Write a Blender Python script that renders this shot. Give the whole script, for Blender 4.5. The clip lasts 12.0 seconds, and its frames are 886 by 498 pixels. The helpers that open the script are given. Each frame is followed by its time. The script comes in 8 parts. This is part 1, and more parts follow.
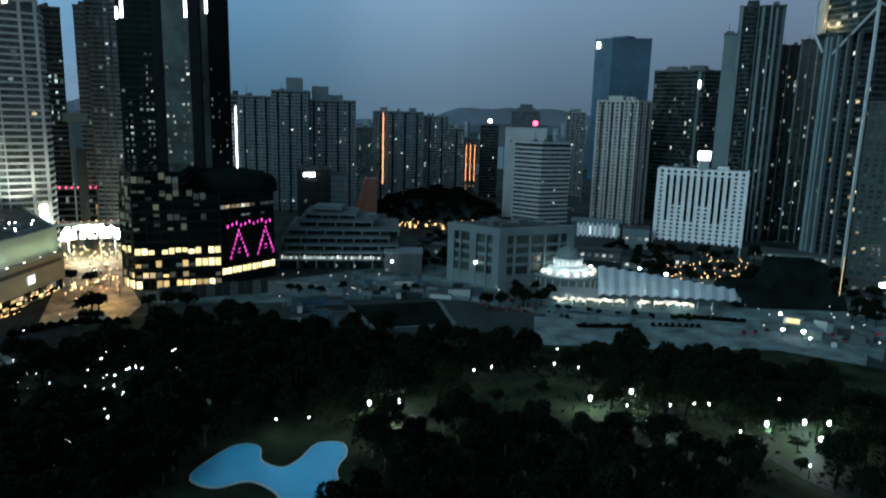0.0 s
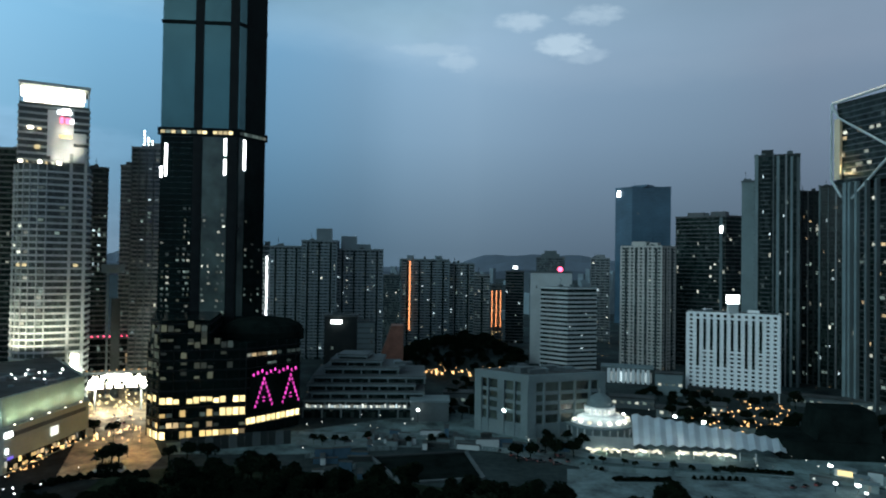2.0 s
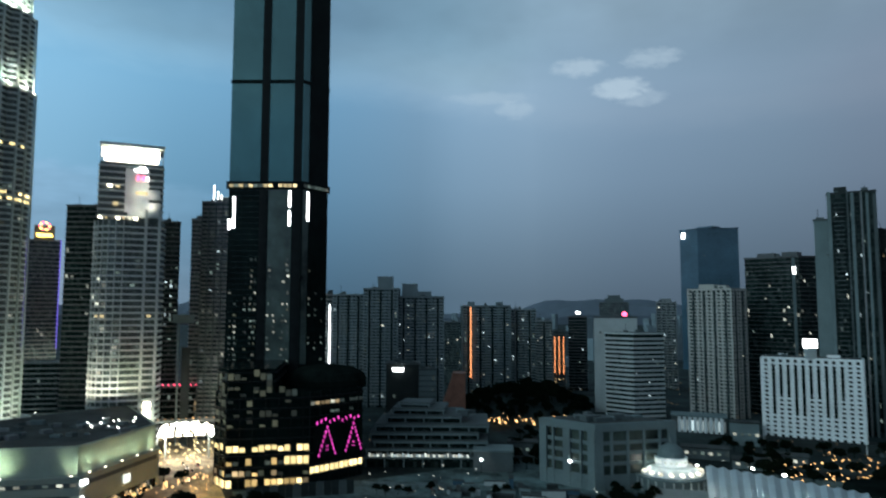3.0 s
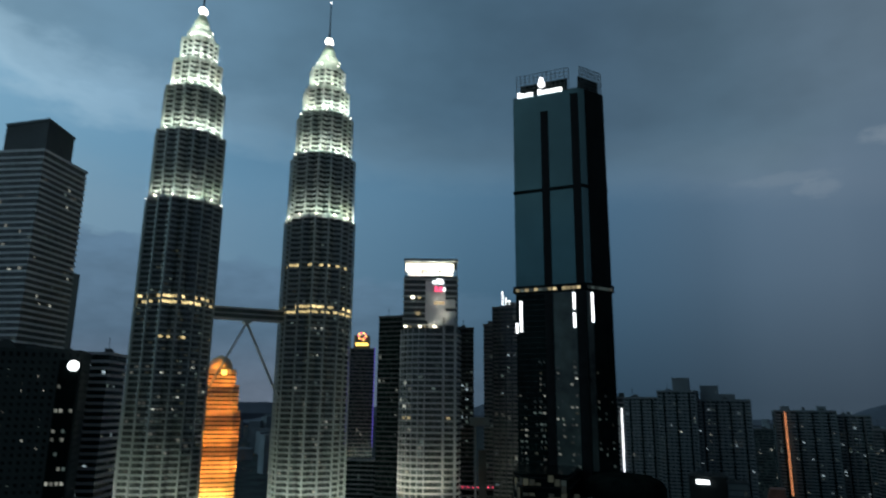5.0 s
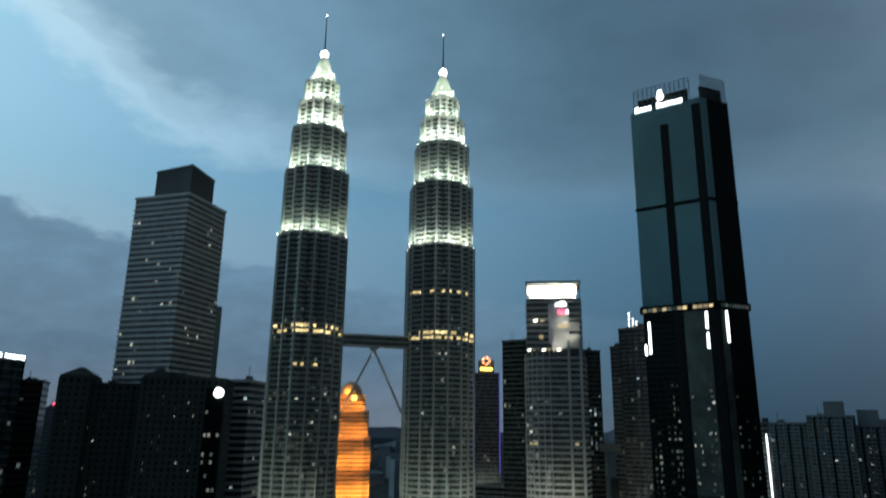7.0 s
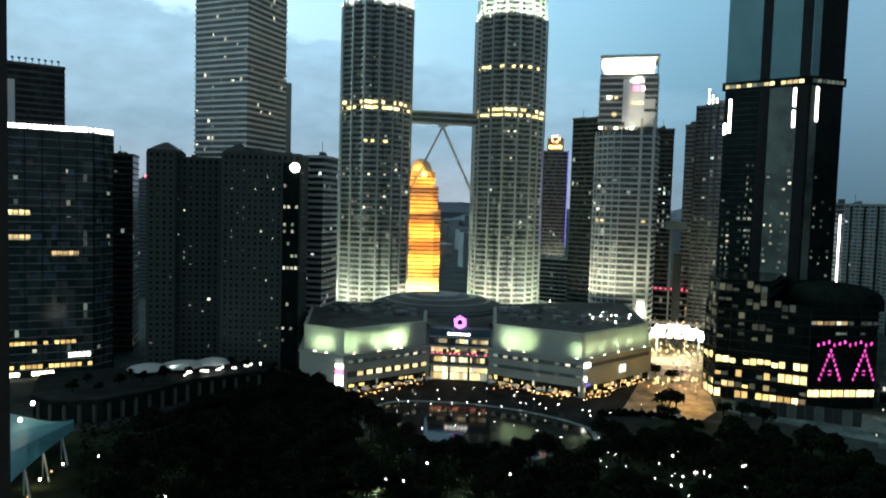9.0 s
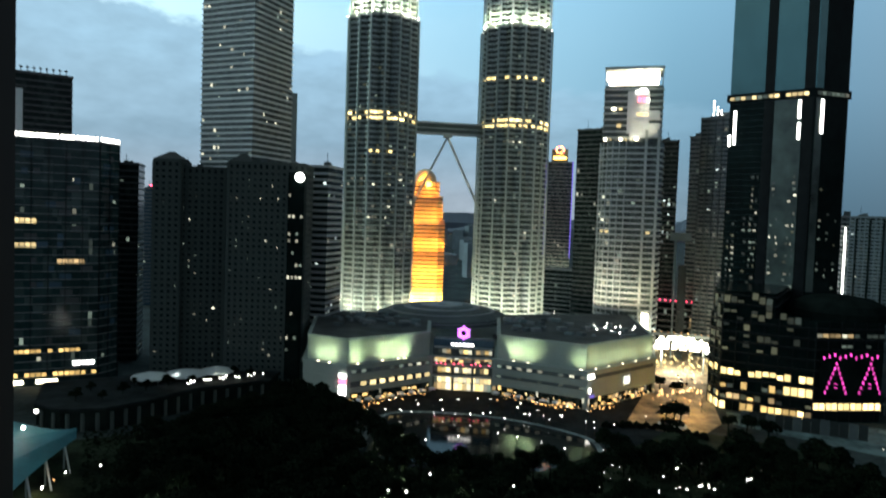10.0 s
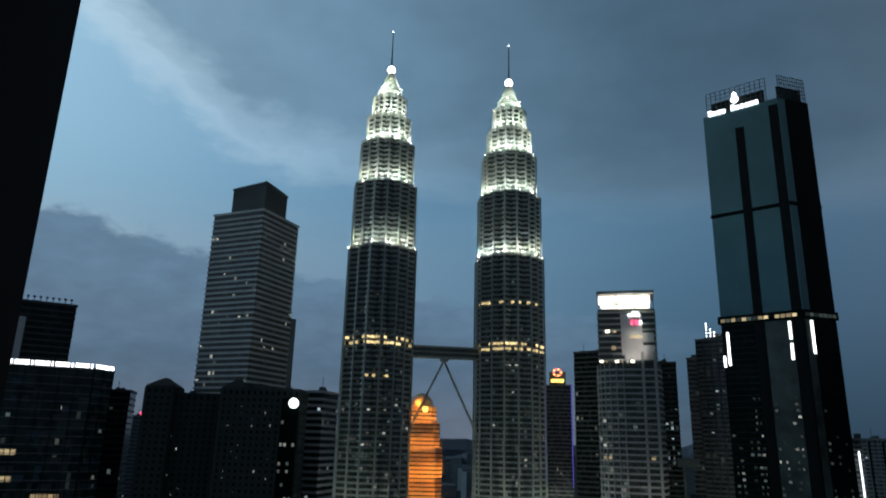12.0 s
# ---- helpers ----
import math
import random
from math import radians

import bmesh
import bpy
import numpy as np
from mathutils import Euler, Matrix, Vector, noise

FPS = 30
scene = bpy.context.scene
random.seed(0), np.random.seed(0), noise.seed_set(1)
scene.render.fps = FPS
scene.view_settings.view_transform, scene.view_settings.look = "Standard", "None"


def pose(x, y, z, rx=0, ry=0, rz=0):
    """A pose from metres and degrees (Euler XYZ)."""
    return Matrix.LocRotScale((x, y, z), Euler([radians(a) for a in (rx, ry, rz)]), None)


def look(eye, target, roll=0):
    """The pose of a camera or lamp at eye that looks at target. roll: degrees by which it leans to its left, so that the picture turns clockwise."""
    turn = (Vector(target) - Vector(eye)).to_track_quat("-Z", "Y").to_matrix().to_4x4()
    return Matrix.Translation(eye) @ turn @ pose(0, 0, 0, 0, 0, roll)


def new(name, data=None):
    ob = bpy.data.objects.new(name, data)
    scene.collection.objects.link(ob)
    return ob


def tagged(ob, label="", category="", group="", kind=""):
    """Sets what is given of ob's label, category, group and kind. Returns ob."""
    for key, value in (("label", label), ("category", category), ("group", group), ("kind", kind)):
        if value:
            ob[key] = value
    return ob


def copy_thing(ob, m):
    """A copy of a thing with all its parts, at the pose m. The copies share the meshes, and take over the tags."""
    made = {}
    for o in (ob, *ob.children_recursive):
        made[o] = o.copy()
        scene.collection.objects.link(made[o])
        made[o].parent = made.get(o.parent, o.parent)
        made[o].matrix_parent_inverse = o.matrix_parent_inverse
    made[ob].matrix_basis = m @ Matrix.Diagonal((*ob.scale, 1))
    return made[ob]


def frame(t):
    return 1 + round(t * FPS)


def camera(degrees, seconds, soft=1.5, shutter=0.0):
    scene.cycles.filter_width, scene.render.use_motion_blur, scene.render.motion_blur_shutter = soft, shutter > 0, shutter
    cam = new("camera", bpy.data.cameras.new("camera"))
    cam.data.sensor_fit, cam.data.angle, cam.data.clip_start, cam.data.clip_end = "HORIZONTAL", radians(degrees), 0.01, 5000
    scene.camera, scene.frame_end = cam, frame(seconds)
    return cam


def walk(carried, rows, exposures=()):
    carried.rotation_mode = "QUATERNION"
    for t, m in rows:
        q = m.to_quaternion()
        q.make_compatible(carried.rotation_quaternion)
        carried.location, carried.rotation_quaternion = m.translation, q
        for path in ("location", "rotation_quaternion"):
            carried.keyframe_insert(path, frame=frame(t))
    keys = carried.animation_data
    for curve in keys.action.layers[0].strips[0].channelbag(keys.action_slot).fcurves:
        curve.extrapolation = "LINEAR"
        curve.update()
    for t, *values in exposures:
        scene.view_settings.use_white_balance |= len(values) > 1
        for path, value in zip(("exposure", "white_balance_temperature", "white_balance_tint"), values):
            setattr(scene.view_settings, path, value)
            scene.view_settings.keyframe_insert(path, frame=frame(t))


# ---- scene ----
# The window of a hotel room high over a city park, at dusk. Azimuths are degrees to the left of +y.
EYE = 99.0
cam = camera(65.5, 12.0, soft=1.9, shutter=0.5)
ROWS = [
    (0.0, 0.00, -10.98, 1.54), (0.5, -0.42, -7.16, 1.99), (1.0, 0.22, -3.45, 1.21), (1.5, 1.16, -0.46, 1.09),
    (2.0, 2.43, 1.09, 0.84), (2.5, 4.97, 2.83, 0.47), (3.0, 7.46, 4.91, 0.10), (3.5, 12.94, 8.28, -0.44),
    (3.7, 17.00, 8.93, -0.05), (5.3, 33.54, 15.30, 0.36), (5.5, 35.55, 16.98, 0.33), (6.0, 39.75, 18.32, 0.53),
    (6.5, 40.76, 18.48, 0.50), (7.0, 41.33, 15.04, 0.77), (7.5, 42.99, 9.61, 1.95), (7.7, 44.18, 8.35, 2.15),
    (9.3, 46.52, -4.36, 1.75), (9.5, 46.42, -4.21, 1.94), (10.0, 46.98, -2.59, 1.98), (10.5, 47.61, 4.01, 1.38),
    (11.0, 46.83, 9.43, 1.43), (11.5, 46.74, 13.15, 1.70), (12.0, 47.24, 15.86, 1.48),
]
EXPOSURES = [(0.0, 1.42, 6150, 6), (1.5, 1.45, 6400, 7), (3.0, 1.25, 6500, 8), (3.7, 1.12, 6500, 9), (5.3, -0.08, 6350, 11), (5.6, 0.02, 6350, 11), (6.0, 0.22, 6350, 11), (6.5, 0.26, 6350, 11), (7.0, 0.34, 6450, 9), (7.5, 0.5, 6900, 10), (7.7, 0.65, 7000, 9),
             (9.3, 1.8, 7300, 7), (10.0, 1.6, 7250, 8), (10.5, 0.85, 7400, 18), (11.0, 0.42, 7000, 23), (12.0, 0.05, 6400, 14)]
walk(cam, [(t, pose(0, 0, EYE, 0, 0, yaw) @ pose(0, 0, 0, 90 + pitch) @ pose(0, 0, 0, 0, 0, roll)) for t, yaw, pitch, roll in ROWS], EXPOSURES)


# ---- world: dusk sky with a cloud deck ----
def dusk_world():
    world = bpy.data.worlds.new("dusk_sky")
    scene.world = world
    world.use_nodes = True
    nt = world.node_tree
    nt.nodes.clear()

    def node(kind, **sockets):
        n = nt.nodes.new(kind)
        for key, value in sockets.items():
            n.inputs[int(key[1:])].default_value = value
        return n

    def math_node(op, a, b=0.0, c=0.0):
        n = nt.nodes.new("ShaderNodeMath")
        n.operation = op
        for i, v in enumerate((a, b, c)):
            if isinstance(v, (int, float)):
                n.inputs[i].default_value = v
            else:
                nt.links.new(v, n.inputs[i])
        return n.outputs[0]

    def ramp(fac, stops, smooth="LINEAR"):
        n = nt.nodes.new("ShaderNodeValToRGB")
        n.color_ramp.interpolation = smooth
        for i, (p, c) in enumerate(stops):
            e = n.color_ramp.elements[i] if i < 2 else n.color_ramp.elements.new(p)
            e.position = p
            e.color = (*c, 1) if isinstance(c, tuple) else (c, c, c, 1)
        nt.links.new(fac, n.inputs[0])
        return n.outputs[0]

    def mix(fac, a, b, kind="MIX"):
        n = nt.nodes.new("ShaderNodeMixRGB")
        n.blend_type = kind
        for i, v in enumerate((fac, a, b)):
            if isinstance(v, (int, float)):
                n.inputs[i].default_value = v
            elif isinstance(v, tuple):
                n.inputs[i].default_value = (*v, 1)
            else:
                nt.links.new(v, n.inputs[i])
        return n.outputs[0]

    coord = nt.nodes.new("ShaderNodeTexCoord").outputs["Generated"]
    split = nt.nodes.new("ShaderNodeSeparateXYZ")
    nt.links.new(coord, split.inputs[0])
    el = math_node("MULTIPLY", math_node("ARCSINE", split.outputs[2]), 57.2958)
    az = math_node("MULTIPLY", math_node("ARCTAN2", math_node("MULTIPLY", split.outputs[0], -1.0), split.outputs[1]), 57.2958)
    azn = math_node("DIVIDE", math_node("ADD", az, 60.0), 240.0)          # -60 .. 180 degrees
    eln = math_node("DIVIDE", math_node("ADD", el, 5.0), 60.0)            # -5 .. 55 degrees

    def clouds(scale, stretch, detail, seed):
        m = nt.nodes.new("ShaderNodeMapping")
        m.inputs["Scale"].default_value = (scale, scale, scale * stretch)
        m.inputs["Location"].default_value = (seed, seed * 0.7, 0)
        nt.links.new(coord, m.inputs[0])
        n = nt.nodes.new("ShaderNodeTexNoise")
        n.inputs["Detail"].default_value = detail
        n.inputs["Roughness"].default_value = 0.55
        nt.links.new(m.outputs[0], n.inputs["Vector"])
        return n.outputs["Fac"]

    big, mid, fine = clouds(1.5, 2.0, 3, 3.1), clouds(3.6, 2.4, 3, 7.7), clouds(11.0, 2.2, 4, 1.3)
    wob = math_node("ADD", math_node("MULTIPLY", math_node("SUBTRACT", mid, 0.5), 4.2), math_node("MULTIPLY", math_node("SUBTRACT", fine, 0.5), 0.7))
    wob = math_node("MULTIPLY", wob, ramp(azn, [(0.33, 0.35), (0.50, 1.0)]))
    # clear sky: light blue low in the west, greyer and darker to the east and at the horizon
    west = ramp(azn, [(0.0, (0.125, 0.178, 0.245)), (0.25, (0.125, 0.180, 0.248)), (0.29, (0.080, 0.130, 0.190)), (0.33, (0.068, 0.132, 0.205)), (0.375, (0.078, 0.162, 0.245)), (0.45, (0.105, 0.225, 0.335)), (0.525, (0.165, 0.325, 0.45)), (0.585, (0.24, 0.43, 0.56)), (0.75, (0.4, 0.55, 0.62)), (1.0, (0.068, 0.1, 0.144))])
    clear = mix(1.0, west, ramp(eln, [(0.0, 0.38), (0.10, 0.40), (0.16, 0.54), (0.25, 0.78), (0.38, 1.0), (0.6, 1.1), (0.75, 0.8), (1.0, 0.35)]), "MULTIPLY")
    # upper deck: its lower edge climbs towards the west
    edge = math_node("MULTIPLY", ramp(azn, [(0.0, 0.29), (0.225, 0.29), (0.30, 0.345), (0.405, 0.38), (0.458, 0.412), (0.517, 0.434), (0.551, 0.53), (0.578, 0.6), (0.637, 0.72), (0.75, 0.8)]), 50.0)
    width = math_node("ADD", 3.0, math_node("MULTIPLY", ramp(azn, [(0.235, 1.0), (0.265, 0.0)]), 9.0))
    deck = ramp(math_node("DIVIDE", math_node("ADD", math_node("SUBTRACT", el, edge), wob), width), [(0.0, 0.0), (1.0, 1.0)], "EASE")
    deck_colour = mix(1.0, ramp(azn, [(0.0, (0.105, 0.150, 0.190)), (0.225, (0.126, 0.180, 0.230)), (0.285, (0.090, 0.140, 0.188)), (0.33, (0.068, 0.120, 0.172)), (0.375, (0.076, 0.145, 0.208)), (0.44, (0.100, 0.188, 0.262)), (0.495, (0.118, 0.215, 0.292)), (0.57, (0.15, 0.26, 0.34)), (0.75, (0.2, 0.29, 0.35)), (1.0, (0.088, 0.128, 0.164))]), ramp(big, [(0.30, 0.93), (0.70, 1.1)]), "MULTIPLY")
    deck_colour = mix(1.0, deck_colour, ramp(eln, [(0.35, 1.0), (0.45, 1.15), (0.62, 1.12), (0.72, 1.1), (0.85, 0.6), (1.0, 0.28)]), "MULTIPLY")
    sky = mix(deck, clear, deck_colour)
    # the deck's thin edge, lit from behind
    over = math_node("DIVIDE", math_node("ADD", math_node("SUBTRACT", el, edge), wob), 7.0)
    rim = math_node("MULTIPLY", ramp(math_node("ADD", over, 0.2), [(0.0, 0.0), (0.38, 1.0), (0.52, 0.75), (1.0, 0.0)], "EASE"), ramp(azn, [(0.24, 0.15), (0.30, 0.35), (0.42, 0.32), (0.50, 0.8), (0.60, 0.9)]))
    sky = mix(rim, sky, mix(1.0, mix(0.45, clear, deck_colour), (1.75, 1.45, 1.32), "MULTIPLY"))
    # thin bright cloud low in the west
    veil = math_node("MULTIPLY", ramp(math_node("ADD", eln, math_node("MULTIPLY", wob, 0.012)), [(0.15, 0.0), (0.25, 0.68), (0.32, 0.55), (0.42, 0.0)], "EASE"), ramp(azn, [(0.37, 0.0), (0.46, 0.55), (0.52, 0.75), (0.60, 0.85)]))
    sky = mix(veil, sky, mix(ramp(azn, [(0.40, 0.0), (0.56, 1.0)]), (0.155, 0.255, 0.345), (0.29, 0.385, 0.45)))
    # lower bank along the horizon in the west
    low_edge = math_node("MULTIPLY", ramp(azn, [(0.0, 0.1), (0.315, 0.12), (0.367, 0.2), (0.42, 0.225), (0.47, 0.25), (0.51, 0.275), (0.54, 0.30), (0.57, 0.33), (0.75, 0.34)]), 50.0)
    bank = ramp(math_node("DIVIDE", math_node("ADD", math_node("SUBTRACT", low_edge, el), math_node("MULTIPLY", wob, 0.9)), 1.1), [(0.0, 0.0), (1.0, 1.0)], "EASE")
    bank_colour = mix(1.0, ramp(eln, [(0.0, (0.115, 0.138, 0.172)), (0.11, (0.108, 0.138, 0.182)), (0.18, (0.082, 0.136, 0.196)), (0.28, (0.098, 0.174, 0.255))]), ramp(mid, [(0.3, 0.9), (0.7, 1.14)]), "MULTIPLY")
    sky = mix(math_node("MULTIPLY", bank, ramp(azn, [(0.33, 0.0), (0.42, 0.9)])), sky, bank_colour)
    # brighter towards the afterglow, duller to the east, and duller still high up
    low_gain = ramp(azn, [(0.146, (0.33, 0.32, 0.325)), (0.17, (0.345, 0.355, 0.36)), (0.217, (0.385, 0.405, 0.415)), (0.246, (0.44, 0.47, 0.475)), (0.275, (0.54, 0.575, 0.575)), (0.304, (0.51, 0.565, 0.57)), (0.333, (0.50, 0.555, 0.56)), (0.40, (0.57, 0.575, 0.57)), (0.5, (0.52, 0.52, 0.52))])
    high_gain = ramp(azn, [(0.146, (0.32, 0.32, 0.325)), (0.217, (0.36, 0.37, 0.375)), (0.25, (0.42, 0.44, 0.45)), (0.283, (0.35, 0.39, 0.40)), (0.33, (0.37, 0.39, 0.40)), (0.375, (0.38, 0.39, 0.395)), (0.44, (0.46, 0.465, 0.47)), (0.49, (0.55, 0.55, 0.56)), (0.54, (0.56, 0.55, 0.55))])
    up = ramp(eln, [(0.36, 0.0), (0.48, 1.0)], "EASE")
    sky = mix(1.0, sky, mix(1.0, mix(up, low_gain, high_gain), (2.0, 2.0, 2.0), "MULTIPLY"), "MULTIPLY")
    # a few small bright clouds high in the north
    def puff(az0, el0, w, h):
        dx = math_node("DIVIDE", math_node("SUBTRACT", az, az0), w)
        dy = math_node("DIVIDE", math_node("SUBTRACT", el, el0), h)
        r = math_node("ADD", math_node("MULTIPLY", dx, dx), math_node("MULTIPLY", dy, dy))
        r = math_node("ADD", r, math_node("MULTIPLY", math_node("SUBTRACT", fine, 0.5), -3.2))
        return ramp(math_node("MULTIPLY", r, 0.45), [(0.0, 1.0), (1.0, 0.0)], "EASE")

    for az0, el0, w, h, strength in ((-7.4, 17.5, 1.9, 0.7, 0.62), (-9.0, 16.6, 1.6, 0.5, 0.3), (-4.0, 19.3, 1.7, 0.6, 0.5), (1.4, 16.3, 1.3, 0.6, 0.3), (3.5, 17.2, 3.0, 0.4, 0.22), (-9.8, 19.6, 1.9, 0.6, 0.4)):
        sky = mix(math_node("MULTIPLY", puff(az0, el0, w, h), strength), sky, (0.22, 0.275, 0.325))
    # nothing but dark land below the horizon
    sky = mix(ramp(math_node("DIVIDE", math_node("ADD", el, 2.5), 2.0), [(0.0, 1.0), (1.0, 0.0)]), sky, (0.02, 0.025, 0.03))
    back = nt.nodes.new("ShaderNodeBackground")
    back.inputs["Strength"].default_value = 1.0
    nt.links.new(sky, back.inputs["Color"])
    out = nt.nodes.new("ShaderNodeOutputWorld")
    nt.links.new(back.outputs[0], out.inputs[0])


dusk_world()
# the afterglow, low in the west, behind thin cloud
glow = new("afterglow", bpy.data.lights.new("afterglow", "SUN"))
glow.data.energy, glow.data.angle, glow.data.color = 0.30, radians(40), (0.62, 0.90, 1.0)
glow.matrix_world = look(Vector((-math.sin(radians(128)), math.cos(radians(128)), 0.42)) * 100, (0, 0, 0))


def lamp(name, place, watts, colour, radius=0.5, spot=None, aim=None, blend=0.6):
    data = bpy.data.lights.new(name, "SPOT" if spot else "POINT")
    data.energy, data.color, data.shadow_soft_size = watts, colour, radius
    ob = new(name, data)
    if spot:
        data.spot_size, data.spot_blend = radians(spot), blend
        ob.matrix_world = look(place, aim)
    else:
        ob.location = place
    return ob


# ---- materials ----
def material(name, colour, rough=0.7, metal=0.0, vary=0.25, scale=0.3, grain=4.0, bump=0.15, spec=0.5, tint=None, per_object=0.0, cells=None):
    """A surface with stains at one scale and grain at another."""
    m = bpy.data.materials.new(name)
    m.use_nodes = True
    nt = m.node_tree
    bsdf = nt.nodes["Principled BSDF"]
    bsdf.inputs["Roughness"].default_value, bsdf.inputs["Metallic"].default_value = rough, metal
    bsdf.inputs["Specular IOR Level"].default_value = spec
    coord = nt.nodes.new("ShaderNodeTexCoord")
    big, small = nt.nodes.new("ShaderNodeTexNoise"), nt.nodes.new("ShaderNodeTexNoise")
    big.inputs["Scale"].default_value, small.inputs["Scale"].default_value = scale, grain
    big.inputs["Detail"].default_value, small.inputs["Detail"].default_value = 4, 3
    add = nt.nodes.new("ShaderNodeMath")
    add.operation = "MULTIPLY_ADD"
    add.inputs[1].default_value = 0.4
    nt.links.new(coord.outputs["Object"], big.inputs["Vector"])
    nt.links.new(coord.outputs["Object"], small.inputs["Vector"])
    nt.links.new(small.outputs["Fac"], add.inputs[0])
    nt.links.new(big.outputs["Fac"], add.inputs[2])
    fac = add.outputs[0]
    if per_object:
        info = nt.nodes.new("ShaderNodeObjectInfo")
        more = nt.nodes.new("ShaderNodeMath")
        more.operation = "MULTIPLY_ADD"
        more.inputs[1].default_value = per_object
        nt.links.new(info.outputs["Random"], more.inputs[0])
        nt.links.new(fac, more.inputs[2])
        shift = nt.nodes.new("ShaderNodeMath")
        shift.operation = "SUBTRACT"
        shift.inputs[1].default_value = per_object * 0.5
        nt.links.new(more.outputs[0], shift.inputs[0])
        fac = shift.outputs[0]
    ramp = nt.nodes.new("ShaderNodeValToRGB")
    ramp.color_ramp.elements[0].position, ramp.color_ramp.elements[1].position = 0.45, 0.95
    other = tint or colour
    ramp.color_ramp.elements[0].color = (*[c * (1 - vary) for c in colour], 1)
    ramp.color_ramp.elements[1].color = (*[min(1, c * (1 + vary)) for c in other], 1)
    nt.links.new(fac, ramp.inputs[0])
    paint = ramp.outputs[0]
    if cells:                                  # blinds and faint reflections put into colour, window by window: width, height, amount
        size, whole, rand = nt.nodes.new("ShaderNodeVectorMath"), nt.nodes.new("ShaderNodeVectorMath"), nt.nodes.new("ShaderNodeTexWhiteNoise")
        size.operation, whole.operation = "DIVIDE", "FLOOR"
        size.inputs[1].default_value = (cells[0], cells[0], cells[1])
        power, blind = nt.nodes.new("ShaderNodeMath"), nt.nodes.new("ShaderNodeMixRGB")
        power.operation = "POWER"
        power.inputs[1].default_value = 3.0
        amount = nt.nodes.new("ShaderNodeMath")
        amount.operation = "MULTIPLY"
        amount.inputs[1].default_value = cells[2]
        blind.inputs[2].default_value = (0.13, 0.17, 0.16, 1)
        nt.links.new(coord.outputs["Object"], size.inputs[0])
        nt.links.new(size.outputs[0], whole.inputs[0])
        nt.links.new(whole.outputs[0], rand.inputs["Vector"])
        nt.links.new(rand.outputs["Value"], power.inputs[0])
        nt.links.new(power.outputs[0], amount.inputs[0])
        nt.links.new(amount.outputs[0], blind.inputs[0])
        nt.links.new(paint, blind.inputs[1])
        paint = blind.outputs[0]
    nt.links.new(paint, bsdf.inputs["Base Color"])
    if bump:
        b = nt.nodes.new("ShaderNodeBump")
        b.inputs["Strength"].default_value, b.inputs["Distance"].default_value = bump, 0.05
        nt.links.new(small.outputs["Fac"], b.inputs["Height"])
        nt.links.new(b.outputs[0], bsdf.inputs["Normal"])
    return m


def glowing(name, colour, strength, spread=0.0, base=(0.04, 0.05, 0.05)):
    """Something that gives off light; spread: how much it differs from object to object."""
    m = bpy.data.materials.new(name)
    m.use_nodes = True
    nt = m.node_tree
    bsdf = nt.nodes["Principled BSDF"]
    bsdf.inputs["Base Color"].default_value = (*base, 1)
    bsdf.inputs["Emission Color"].default_value = (*colour, 1)
    bsdf.inputs["Emission Strength"].default_value = strength
    if spread:
        info = nt.nodes.new("ShaderNodeObjectInfo")
        power = nt.nodes.new("ShaderNodeMath")
        power.operation = "POWER"
        power.inputs[1].default_value = 2.2
        scale = nt.nodes.new("ShaderNodeMath")
        scale.operation = "MULTIPLY_ADD"
        scale.inputs[1].default_value, scale.inputs[2].default_value = strength * spread, strength * (1 - spread) * 0.6
        nt.links.new(info.outputs["Random"], power.inputs[0])
        nt.links.new(power.outputs[0], scale.inputs[0])
        nt.links.new(scale.outputs[0], bsdf.inputs["Emission Strength"])
    return m


